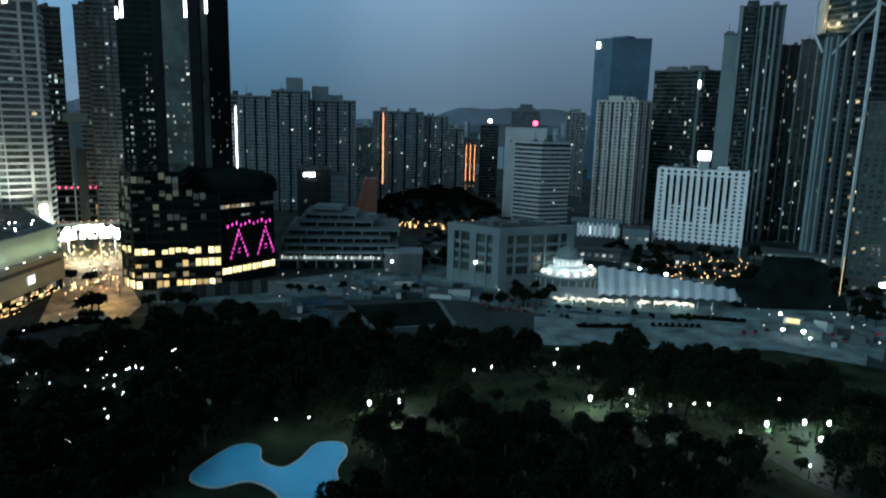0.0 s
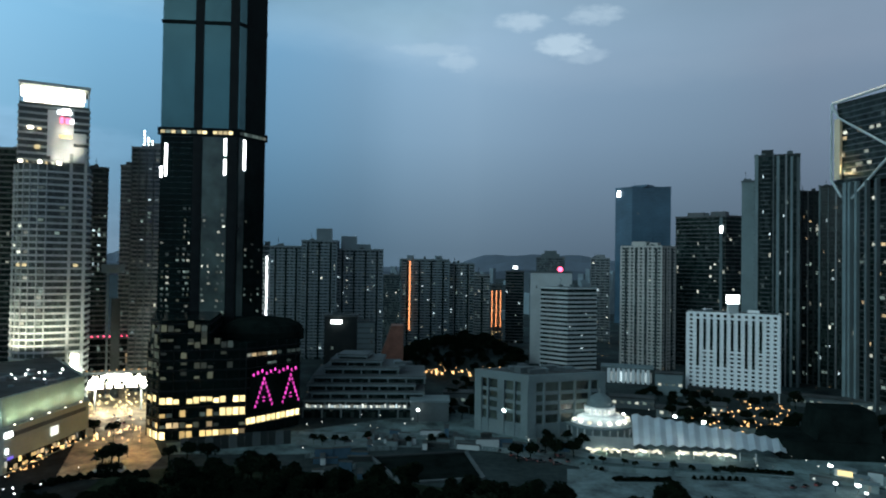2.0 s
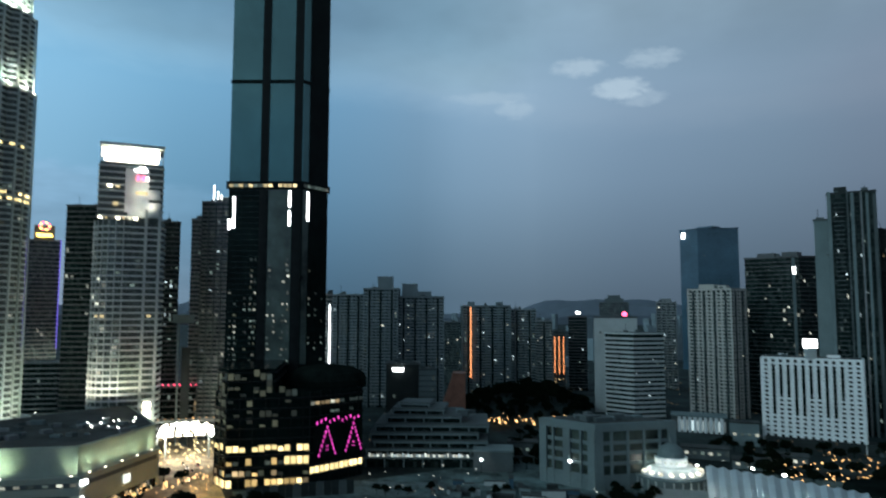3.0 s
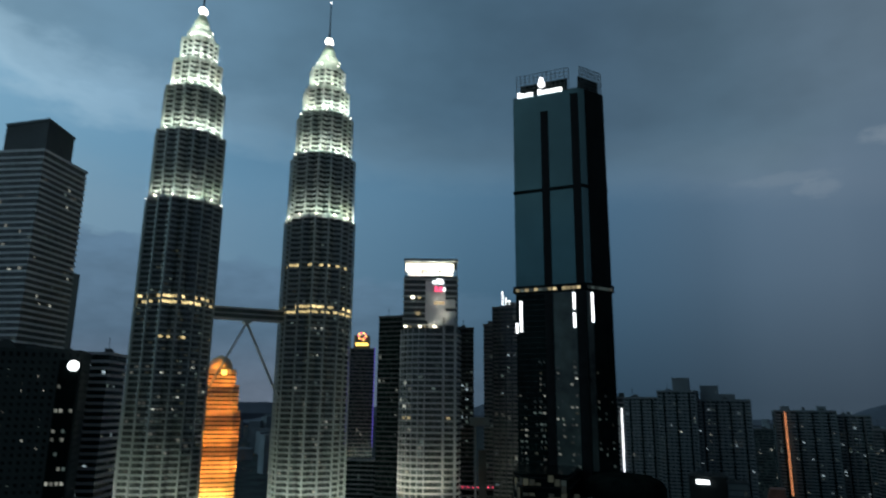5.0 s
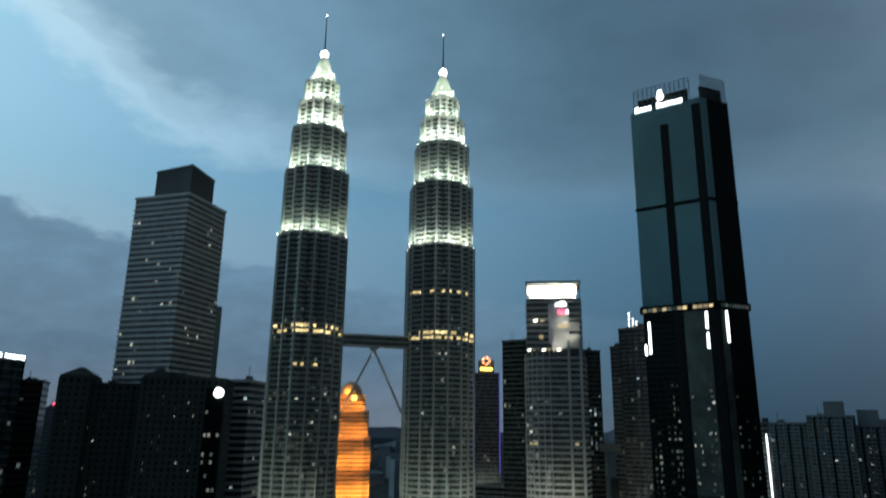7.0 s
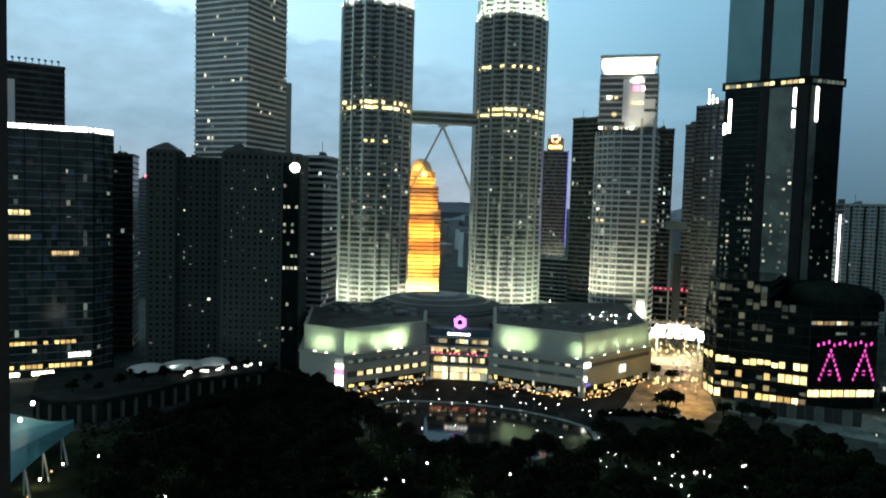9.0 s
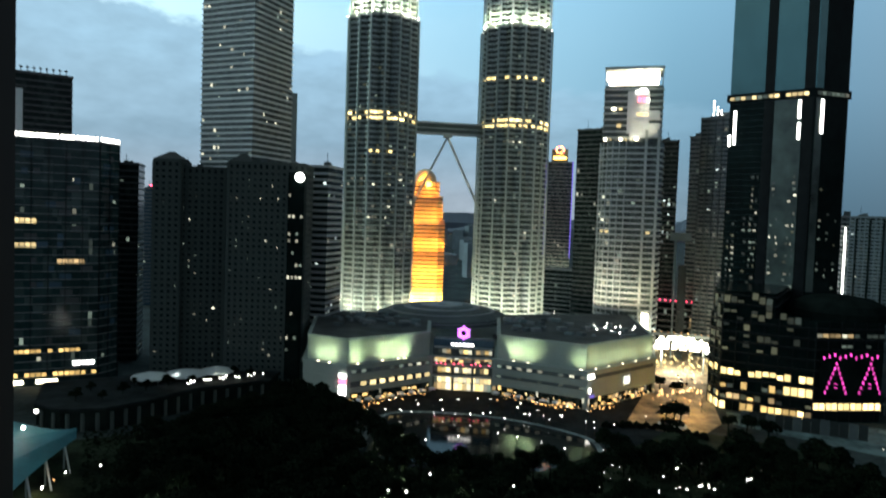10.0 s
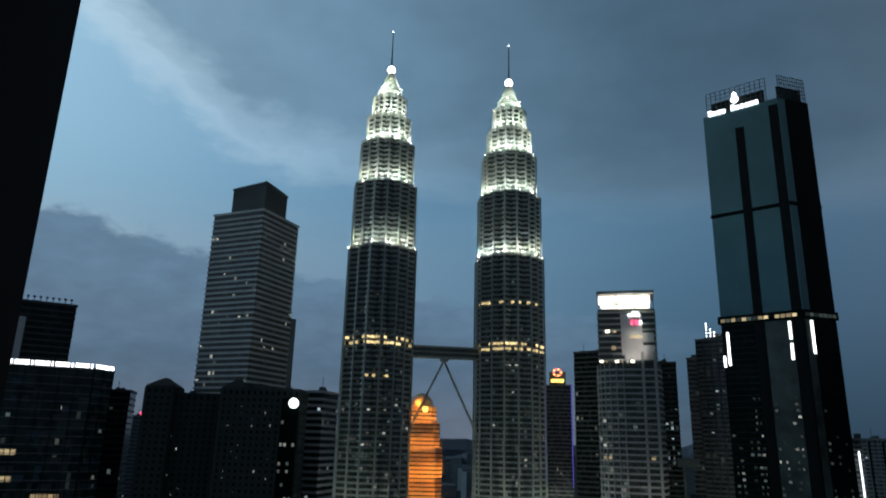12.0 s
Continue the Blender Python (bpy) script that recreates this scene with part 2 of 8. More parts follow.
M = {
    "steel": material("brushed_steel", (0.29, 0.355, 0.34), 0.5, 0.35, 0.15, 0.05, 0.6, 0.05, per_object=0.2),
    "tower_glass": material("tower_glass", (0.02, 0.033, 0.036), 0.15, 0.0, 0.4, 0.1, 0.5, 0.0, cells=(1.9, 3.4, 0.75)),
    "star_glass": material("steel_framed_glass", (0.045, 0.060, 0.056), 0.25, 0.0, 0.4, 0.06, 0.5, 0.02, cells=(1.6, 4.1, 0.6)),
    "dark_glass": material("dark_glass", (0.004, 0.010, 0.009), 0.2, 0.0, 0.5, 0.08, 0.4, 0.03, spec=0.14, cells=(2.2, 3.7, 0.2)),
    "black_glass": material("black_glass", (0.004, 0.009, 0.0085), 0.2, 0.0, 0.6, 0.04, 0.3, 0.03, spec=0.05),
    "band_bright": material("bright_spandrel", (0.52, 0.57, 0.56), 0.55, 0.1, 0.15, 0.05, 0.7, 0.05, per_object=0.15),
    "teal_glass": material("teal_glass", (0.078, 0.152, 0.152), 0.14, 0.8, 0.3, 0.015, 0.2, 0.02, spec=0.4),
    "green_glass": material("green_black_glass", (0.012, 0.032, 0.032), 0.15, 0.0, 0.5, 0.05, 0.3, 0.03, spec=0.3, cells=(4.3, 4.4, 0.45)),
    # mottled strongly, so blurred city reflections are put into the colour
    "grey_glass": material("grey_glass_with_reflections", (0.046, 0.068, 0.059), 0.25, 0.0, 0.85, 0.035, 0.12, 0.03, spec=0.5),
    "blue_wall": material("blue_grey_render", (0.15, 0.20, 0.22), 0.8, 0, 0.2, 0.05, 0.8, 0.1, per_object=0.1),
    "blue_glass": material("blue_glass", (0.045, 0.090, 0.125), 0.2, 0.0, 0.3, 0.03, 0.3, 0.02),
    "black_metal": material("black_metal", (0.008, 0.011, 0.012), 0.5, 0.0, 0.3, 0.2, 2.0, 0.05, spec=0.08),
    "grey_wall": material("grey_concrete", (0.115, 0.16, 0.165), 0.85, 0, 0.22, 0.05, 0.8, 0.1, per_object=0.1),
    "dark_wall": material("dark_concrete", (0.058, 0.078, 0.081), 0.85, 0, 0.3, 0.05, 0.8, 0.1, per_object=0.1),
    "darker_wall": material("soot_grey_wall", (0.020, 0.027, 0.027), 0.8, 0, 0.3, 0.05, 0.8, 0.1, spec=0.2),
    "hotel_wall": material("hotel_stone", (0.031, 0.048, 0.045), 0.85, 0, 0.2, 0.05, 0.8, 0.1, per_object=0.1),
    "pale_wall": material("pale_render", (0.36, 0.41, 0.41), 0.8, 0, 0.18, 0.04, 0.7, 0.1, per_object=0.1),
    "white_wall": material("white_paint", (0.66, 0.70, 0.70), 0.75, 0, 0.12, 0.05, 0.7, 0.08),
    "beige_wall": material("beige_render", (0.38, 0.38, 0.35), 0.8, 0, 0.18, 0.05, 0.8, 0.1),
    "mall_stone": material("mall_stone", (0.24, 0.29, 0.26), 0.7, 0, 0.15, 0.06, 1.0, 0.08),
    "band_pale": material("pale_spandrel", (0.30, 0.33, 0.33), 0.6, 0.1, 0.2, 0.05, 0.7, 0.05, per_object=0.15),
    "band_mid": material("grey_spandrel", (0.15, 0.17, 0.175), 0.6, 0.1, 0.2, 0.05, 0.7, 0.05, per_object=0.2),
    "band_dark": material("dark_spandrel", (0.045, 0.052, 0.055), 0.5, 0.1, 0.3, 0.05, 0.7, 0.05, per_object=0.3),
    "brick": material("red_brown_roof", (0.20, 0.09, 0.06), 0.8, 0, 0.25, 0.2, 2.0, 0.1),
    "roofing": material("roof_membrane", (0.028, 0.036, 0.035), 0.95, 0, 0.75, 0.08, 0.9, 0.1),
    "asphalt": material("asphalt", (0.080, 0.122, 0.122), 0.9, 0, 0.85, 0.06, 0.3, 0.1, spec=0.15),
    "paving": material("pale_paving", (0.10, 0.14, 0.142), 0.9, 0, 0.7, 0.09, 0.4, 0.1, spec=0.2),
    # darker copy of the paving: the missing light is put into the colour
    "unlit_paving": material("unlit_paving", (0.009, 0.013, 0.014), 0.9, 0, 0.7, 0.12, 0.5, 0.1, spec=0.06),
    # amber lamplight and its pools are put into tint and mottling
    "amber_lit_paving": material("lamplit_paving", (0.23, 0.18, 0.11), 0.8, 0, 0.75, 0.11, 0.4, 0.1),
    "land": material("city_ground", (0.022, 0.034, 0.034), 0.95, 0, 0.8, 0.03, 0.3, 0.1, spec=0.1),
    # grass and leaves far below their real tone: night's darkness put into the colour
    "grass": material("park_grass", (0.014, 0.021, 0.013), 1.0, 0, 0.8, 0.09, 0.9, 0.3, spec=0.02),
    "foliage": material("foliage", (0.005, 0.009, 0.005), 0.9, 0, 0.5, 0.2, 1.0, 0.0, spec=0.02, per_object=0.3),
    "bark": material("bark", (0.06, 0.045, 0.035), 0.95, 0, 0.3, 1.0, 6.0, 0.4),
    "water": material("lake_water", (0.002, 0.004, 0.004), 0.07, 0, 0.3, 0.05, 0.35, 0.10, spec=0.10),
    "pool": material("pool_blue", (0.04, 0.30, 0.50), 0.55, 0, 0.12, 0.08, 0.5, 0.1),
    "canopy_cloth": material("white_canopy", (0.62, 0.70, 0.74), 0.6, 0, 0.1, 0.1, 1.0, 0.05),
    "teal_roof": material("teal_roof", (0.05, 0.25, 0.29), 0.55, 0, 0.25, 0.06, 0.8, 0.08),
    "hill": material("hazed_far_hills", (0.085, 0.110, 0.140), 1.0, 0, 0.2, 0.002, 0.02, 0.0),
    # black cladding; also paints the shade of the pit and the clubhouse
    "black_cloth_and_shade": material("black_cladding_and_shade", (0.007, 0.011, 0.010), 0.9, 0, 0.5, 0.1, 0.6, 0.05, spec=0.0),
    "frame": material("window_frame_black", (0.012, 0.012, 0.013), 0.6, 0, 0.2, 1.0, 8.0, 0.05),
    "room": material("room_plaster", (0.10, 0.09, 0.08), 0.9, 0, 0.15, 0.8, 9.0, 0.05),
    "carpet": material("room_carpet", (0.05, 0.04, 0.04), 1.0, 0, 0.3, 1.5, 40.0, 0.2),
    "car_paint": material("car_paint", (0.05, 0.05, 0.055), 0.3, 0.3, 0.3, 1.0, 5.0, 0.0, per_object=0.6),
    "rubber": material("tyre_rubber", (0.02, 0.02, 0.02), 0.9, 0, 0.2, 2.0, 9.0, 0.1),
    "red_tarp": material("red_tarpaulin", (0.30, 0.02, 0.03), 0.7, 0, 0.2, 0.5, 3.0, 0.1),
    "orange_wall": material("sandstone_wall", (0.52, 0.42, 0.28), 0.7, 0, 0.15, 0.06, 0.9, 0.05),
    "lit_warm": glowing("lit_window_warm", (1.0, 0.72, 0.38), 0.45, 0.75),
    "lit_soft": glowing("lit_window_soft", (0.92, 0.95, 0.80), 0.50, 0.85),
    "lit_cool": glowing("lit_window_cool", (0.72, 0.93, 1.0), 0.55, 0.85),
    "lit_dim": glowing("lit_window_dim", (0.62, 0.85, 0.76), 0.13, 0.85),
    "lit_faint": glowing("faintly_lit_glass", (0.62, 0.66, 0.42), 0.06, 0.9),
    "lit_gold": glowing("lit_window_gold", (1.0, 0.80, 0.42), 1.0, 0.6),
    "shop_gold": glowing("shop_floor_light", (1.0, 0.76, 0.34), 1.9, 0.55),
    "shop": glowing("shop_light", (1.0, 0.68, 0.26), 0.9, 0.6),
    "white_light": glowing("white_light", (0.95, 0.98, 1.0), 3.0),
    "warm_white_light": glowing("warm_white_light", (1.0, 0.90, 0.70), 3.5),
    "strong_light": glowing("floodlight", (1.0, 0.95, 0.82), 9.0),
    "soft_white": glowing("soft_white_light", (0.92, 1.0, 0.92), 0.8, 0.4),
    "terrace_glow": glowing("terrace_glow", (1.0, 0.95, 0.74), 1.3, 0.6),
    "lamp_white": glowing("lamp_white", (0.95, 1.0, 0.97), 14.0, 0.6),
    "lamp_warm": glowing("lamp_warm", (1.0, 0.56, 0.22), 2.6, 0.8),
    "magenta": glowing("magenta_leds", (0.80, 0.06, 0.50), 1.15, 0.4),
    "pink_red": glowing("red_sign", (1.0, 0.07, 0.16), 2.5),
    "violet": glowing("violet_sign", (0.55, 0.12, 1.0), 2.0),
    "purple": glowing("purple_edge_light", (0.22, 0.16, 0.95), 0.35),
    "amber": glowing("amber_sign", (1.0, 0.62, 0.12), 3.0),
    "orange_strip": glowing("orange_strip", (1.0, 0.36, 0.14), 0.8),
    "tail_red": glowing("tail_light", (1.0, 0.05, 0.03), 0.35),
}


# ---- tools for building ----
def P(az, d):
    return (-d * math.sin(radians(az)), d * math.cos(radians(az)))


def mesh_of(bm, name, mat):
    me = bpy.data.meshes.new(name)
    bm.to_mesh(me)
    bm.free()
    me.materials.append(M[mat])
    return me


def part(name, bm, mat, parent, label="", kind="", loc=(0, 0, 0), rz=0.0):
    return piece(name, mesh_of(bm, name, mat), parent, loc, rz, label, kind)


def piece(name, me, parent, loc=(0, 0, 0), rz=0.0, label="", kind=""):
    ob = new(name, me)
    ob.parent = parent
    ob.location = loc
    ob.rotation_euler = (0, 0, rz)
    return tagged(ob, label=label, kind=kind)


def thing(name, place, label, category, group="", kind=""):
    ob = new(name)
    ob.empty_display_size = 0.5
    ob.location = place
    return tagged(ob, label, category, group, kind)


def solid(name, bm, mat, label, category, kind="", loc=(0, 0, 0), group=""):
    ob = new(name, mesh_of(bm, name, mat))
    ob.location = loc
    return tagged(ob, label, category, group, kind)


def prism(pts, z0, z1, bm=None, top=None):
    """A solid over a plan; top: another plan with as many corners for the upper end."""
    bm = bm or bmesh.new()
    lo = [bm.verts.new((x, y, z0)) for x, y in pts]
    hi = [bm.verts.new((x, y, z1)) for x, y in (top or pts)]
    n = len(pts)
    for i in range(n):
        bm.faces.new((lo[i], lo[(i + 1) % n], hi[(i + 1) % n], hi[i]))
    bm.faces.new(lo[::-1])
    bm.faces.new(hi)
    return bm


def block(sx, sy, sz, bm=None, at=(0, 0, 0), rz=0.0, bevel=0.0):
    """A box standing on z = at.z, its plan centred at at."""
    c, s = math.cos(rz), math.sin(rz)
    pts = [(at[0] + c * x - s * y, at[1] + s * x + c * y) for x, y in ((-sx / 2, -sy / 2), (sx / 2, -sy / 2), (sx / 2, sy / 2), (-sx / 2, sy / 2))]
    bm = prism(pts, at[2], at[2] + sz, bm)
    if bevel:
        bmesh.ops.bevel(bm, geom=bm.edges[:], offset=bevel, segments=1, affect="EDGES")
    return bm


def tube(a, b, r, n=8, bm=None, r2=None):
    """A round bar from a to b."""
    bm = bm or bmesh.new()
    a, b = Vector(a), Vector(b)
    q = (b - a).to_track_quat("Z", "Y")
    rings = []
    for end, rad in ((a, r), (b, r if r2 is None else r2)):
        rings.append([bm.verts.new(end + q @ Vector((rad * math.cos(k * math.tau / n), rad * math.sin(k * math.tau / n), 0))) for k in range(n)])
    for k in range(n):
        bm.faces.new((rings[0][k], rings[0][(k + 1) % n], rings[1][(k + 1) % n], rings[1][k]))
    bm.faces.new(rings[0][::-1])
    bm.faces.new(rings[1])
    return bm


def ball(r, at=(0, 0, 0), squash=1.0, bm=None, cuts=2):
    bm = bm or bmesh.new()
    bmesh.ops.create_icosphere(bm, subdivisions=cuts, radius=r, matrix=Matrix.Translation(at) @ Matrix.Diagonal((1, 1, squash, 1)))
    return bm


def lathe(profile, n=24, bm=None):
    """A solid of revolution about z from (radius, height) pairs."""
    bm = bm or bmesh.new()
    rings = [[bm.verts.new((r * math.cos(k * math.tau / n), r * math.sin(k * math.tau / n), z)) for k in range(n)] for r, z in profile]
    for lo, hi in zip(rings, rings[1:]):
        for k in range(n):
            bm.faces.new((lo[k], lo[(k + 1) % n], hi[(k + 1) % n], hi[k]))
    bm.faces.new(rings[0][::-1])
    bm.faces.new(rings[-1])
    return bm


def offset(pts, d):
    """The plan, counterclockwise, grown outwards by d."""
    out, n = [], len(pts)
    for i in range(n):
        a, b, c = Vector(pts[i - 1]), Vector(pts[i]), Vector(pts[(i + 1) % n])
        n1, n2 = (b - a).normalized(), (c - b).normalized()
        n1, n2 = Vector((n1.y, -n1.x)), Vector((n2.y, -n2.x))
        v = (n1 + n2) / max(0.35, 1 + n1.dot(n2))
        out.append((b.x + v.x * d, b.y + v.y * d))
    return out


def corner_plan(left, near, right):
    """A four-cornered plan from three corners seen (azimuth, distance), left to right; the fourth lies behind."""
    a, b, c = P(*left), P(*near), P(*right)
    return [a, b, c, (a[0] + c[0] - b[0], a[1] + c[1] - b[1])]


def slab_plan(left, right, depth):
    """A plan with one face between two corners seen (azimuth, distance), and a depth behind it."""
    a, b = Vector(P(*left)), Vector(P(*right))
    n = (b - a).normalized()
    n = Vector((-n.y, n.x)) * depth
    return [tuple(a), tuple(b), tuple(b + n), tuple(a + n)]


def facing(p, q):
    """Whether the wall from p to q (counterclockwise plan) is turned towards the hotel."""
    nx, ny = q[1] - p[1], p[0] - q[0]
    return nx * (p[0] + q[0]) + ny * (p[1] + q[1]) < 0


def high_rise(name, label, plan, z1, z0=0.0, floor=3.6, body="dark_glass", band="band_mid", band_h=1.1, band_out=0.35, pier=None, pier_gap=4.0, pier_w=0.8,
              pier_out=0.5, lit=30, lights=("lit_soft", "lit_cool", "lit_dim", "lit_dim", "lit_faint"), zone=(0.03, 0.97), pane=None, parapet=1.4, roof_boxes=(), category="tower building", group="skyline", recess=None):
    """A tall building: a glass body, a slab edge at every floor, upright piers, lit windows, a roof with a parapet and plant rooms."""
    cx, cy = sum(p[0] for p in plan) / len(plan), sum(p[1] for p in plan) / len(plan)
    root = thing(name, (cx, cy, z0), label, category, group)
    pts = [(x - cx, y - cy) for x, y in plan]
    h = z1 - z0
    part("body", prism(pts, 0, h), body, root)
    floors = max(1, int(round(h / floor)))
    fh = h / floors
    if band:
        me = mesh_of(prism(offset(pts, band_out), -band_h / 2, band_h / 2), "floor_band", band)
        for k in range(1, floors):
            piece("floor_band", me, root, (0, 0, k * fh))
    n = len(pts)
    pier_me, pane_me = {}, {}
    for i in range(n):
        p, q = Vector(pts[i]), Vector(pts[(i + 1) % n])
        length = (q - p).length
        if length < 2 or not facing(plan[i], plan[(i + 1) % n]):
            continue
        ang = math.atan2(q.y - p.y, q.x - p.x)
        out = Vector((q.y - p.y, p.x - q.x)).normalized()
        bays = max(1, int(round(length / pier_gap)))
        bw = length / bays
        if pier:
            if pier not in pier_me:
                pier_me[pier] = mesh_of(block(pier_w, pier_out * 2, h + 0.6), "pier", pier)
            for k in range(bays + 1):
                c = p + (q - p) * k / bays
                piece("pier", pier_me[pier], root, (c.x, c.y, 0), ang)
        # proud dark strips paint the shade of upright recesses
        if recess:
            gap, wide, mat = recess
            rows = max(1, int(round(length / gap)))
            key = ("recess", mat)
            if key not in pier_me:
                pier_me[key] = mesh_of(block(wide, 1.5, h - 1.0), "recess", mat)
            for k in range(rows):
                c = p + (q - p) * (k + 0.5) / rows
                piece("recess", pier_me[key], root, (c.x, c.y, 0), ang)
        count = int(round(lit * 1.12 * length / max(1.0, sum((Vector(pts[(j + 1) % n]) - Vector(pts[j])).length for j in range(n) if facing(plan[j], plan[(j + 1) % n])))))
        cells = [(f, b) for f in range(int(floors * zone[0]), max(1, int(floors * zone[1]))) for b in range(bays)]
        random.shuffle(cells)
        for f, b in cells[:count]:
            mat = random.choice(lights)
            w = (pane or bw - (pier_w if pier else 0.5)) * random.choice((1.0, 0.7, 0.5, 0.35))
            w = max(0.5, round(min(w, 1.9), 1))
            tall = round(max(0.6, (fh - band_h - 0.2) * random.choice((1.0, 0.75, 0.5))), 1)
            key = (mat, w, tall)
            if key not in pane_me:
                pane_me[key] = mesh_of(block(w, 0.3, tall), "lit_window", mat)
            c = p + (q - p) * (b + 0.5) / bays + out * 0.05
            piece("lit_window", pane_me[key], root, (c.x, c.y, f * fh + band_h / 2 + 0.1), ang)
    roof = part("roof", prism(offset(pts, band_out + 0.15), h - 0.2, h + parapet), band or "dark_wall", root)
    inner = offset(pts, -0.8)
    part("roof_deck", prism(inner, h + parapet + 0.004, h + parapet + 0.1), "roofing", roof)
    pick = random.Random(int(abs(cx) * 3 + abs(cy)))
    for _ in range(2):                         # tanks, cabinets and a thin aerial
        a, b, d = Vector(pts[0]), Vector(pts[1]), Vector(pts[-1])
        c = a + (b - a) * pick.uniform(0.15, 0.85) + (d - a) * pick.uniform(0.15, 0.5)
        part("roof_cabinet", block(pick.uniform(2, 5), pick.uniform(2, 4), pick.uniform(1.2, 3.2), at=(c.x, c.y, h + parapet), rz=math.atan2(b.y - a.y, b.x - a.x)), "dark_wall", root)
    part("aerial", tube((c.x, c.y, h + parapet), (c.x, c.y, h + parapet + pick.uniform(4, 9)), 0.18, 5), "black_metal", root)
    for u, v, s, t, rise in roof_boxes:       # fractions along and across the plan, sizes, height
        a, b, d = Vector(pts[0]), Vector(pts[1]), Vector(pts[-1])
        c = a + (b - a) * u + (d - a) * v
        part("plant_room", block(s, t, rise, at=(c.x, c.y, h + parapet), rz=math.atan2(b.y - a.y, b.x - a.x)), band or "dark_wall", root)
    return root


def add_fins(root, plan, fins):
    """Upright blades of unlike width and height on the face between the first two corners: start, width, depth, height, material."""
    a, b = Vector(plan[0]) - root.location.to_2d(), Vector(plan[1]) - root.location.to_2d()
    u = (b - a).normalized()
    ang = math.atan2(u.y, u.x)
    for s, w, deep, h, mat in fins:
        q = a.lerp(b, s)
        part("blade_wall", block(w, deep * 2, h, at=(q.x, q.y, 0), rz=ang), mat, root)


# ---- setting: land, water, roads ----
def sheet(name, pts, z, mat, label, category="ground", thick=0.05):
    return solid(name, prism(pts, z - thick, z), mat, label, category, "structure")


def disc(n, r, squash=1.0):
    return [(r * math.cos(k * math.tau / n), r * squash * math.sin(k * math.tau / n)) for k in range(n)]


solid("ground", prism(disc(64, 4850), -6.0, -0.05), "land", "dark city ground reaching to the horizon", "ground", "structure")

park = [P(82, 90), P(82, 330), P(60, 330), P(52, 270), P(40, 270), P(33, 330), P(27, 352), P(20, 350), P(8, 318), P(0, 300), P(-10, 300), P(-22, 335), P(-36, 330), P(-40, 90), P(0, 60), P(40, 60)]
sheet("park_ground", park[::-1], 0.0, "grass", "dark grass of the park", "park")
sheet("lake", [P(53, 285), P(46, 268), P(38, 272), P(33.5, 300), P(34.5, 318), P(40, 335), P(46, 343), P(51, 338)], 0.10, "water", "still dark lake before the shopping mall", "water")
sheet("esplanade", [P(62, 322), P(53, 318), P(51, 338), P(46, 343), P(40, 335), P(34.5, 318), P(33.5, 300), P(30, 322), P(27.5, 362), P(30, 440), P(34, 380), P(44, 405), P(56, 375), P(62, 350)], 0.06, "unlit_paving", "dim paved esplanade beside the lake", "pavement")
sheet("road", [P(31.5, 350), P(28.5, 345), P(25.3, 352), P(24.3, 372), P(25.2, 430), P(25.4, 640), P(29.8, 640), P(30.0, 430)], 0.12, "amber_lit_paving", "paved forecourt and street between mall and tower, amber lamplight in its colour", "road")
sheet("pavement", [P(24.0, 376), P(14, 360), P(8, 372), P(-1, 380), P(-8, 352), P(-12, 345), P(-22, 350), P(-30, 372), P(-34, 340), P(-34, 480), P(-12, 470), P(0, 470), P(14, 410), P(24, 398)], 0.06, "asphalt", "grey roads and building plots beyond the park", "pavement")
sheet("plaza", [P(-8, 296), P(-18, 306), P(-27, 330), P(-33, 330), P(-33, 372), P(-24, 362), P(-14, 346), P(-8, 340)], 0.11, "paving", "pale concrete plaza beside the park", "pavement")

# roads with kerbs, crossing the middle distance
for az0, az1, d0, d1, w in ((14, -2, 384, 372, 9), (14, 1, 404, 398, 6), (-1, -9, 372, 348, 7)):
    a, b = Vector(P(az0, d0)), Vector(P(az1, d1))
    n = (b - a).normalized()
    n = Vector((-n.y, n.x)) * w / 2
    sheet("road", [tuple(a - n), tuple(b - n), tuple(b + n), tuple(a + n)], 0.17, "paving", "pale road along the edge of the park", "road", 0.08)

# the building pit by the park: rim walls, and a black sheet painting its shaded depth
pit = [P(8.1, 350), P(5.6, 309), P(-1.2, 318), P(0.3, 361)]
pit_root = thing("building_pit", (0, 0, 0), "dark rectangular building pit with a pale concrete rim", "building pit")
part("pit_floor", prism(pit, 0.13, 0.2), "black_cloth_and_shade", pit_root)
for i in range(4):
    a, b = Vector(pit[i]), Vector(pit[(i + 1) % 4])
    c = (a + b) / 2
    part("rim_wall", block((b - a).length, 1.8, 0.9, at=(c.x, c.y, 0), rz=math.atan2(b.y - a.y, b.x - a.x)), "dark_wall" if i != 3 else "darker_wall", pit_root)

# far hills, with the distance haze put into their blue-grey colour
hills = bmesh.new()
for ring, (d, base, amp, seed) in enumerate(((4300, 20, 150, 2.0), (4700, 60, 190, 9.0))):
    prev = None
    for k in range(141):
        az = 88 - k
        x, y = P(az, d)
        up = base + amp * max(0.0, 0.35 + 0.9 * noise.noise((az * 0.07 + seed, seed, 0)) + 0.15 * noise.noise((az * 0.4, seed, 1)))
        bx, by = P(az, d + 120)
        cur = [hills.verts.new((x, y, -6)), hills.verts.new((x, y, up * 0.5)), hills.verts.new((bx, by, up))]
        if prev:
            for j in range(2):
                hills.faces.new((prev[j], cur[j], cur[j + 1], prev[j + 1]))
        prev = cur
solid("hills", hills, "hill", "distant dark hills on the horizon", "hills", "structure")


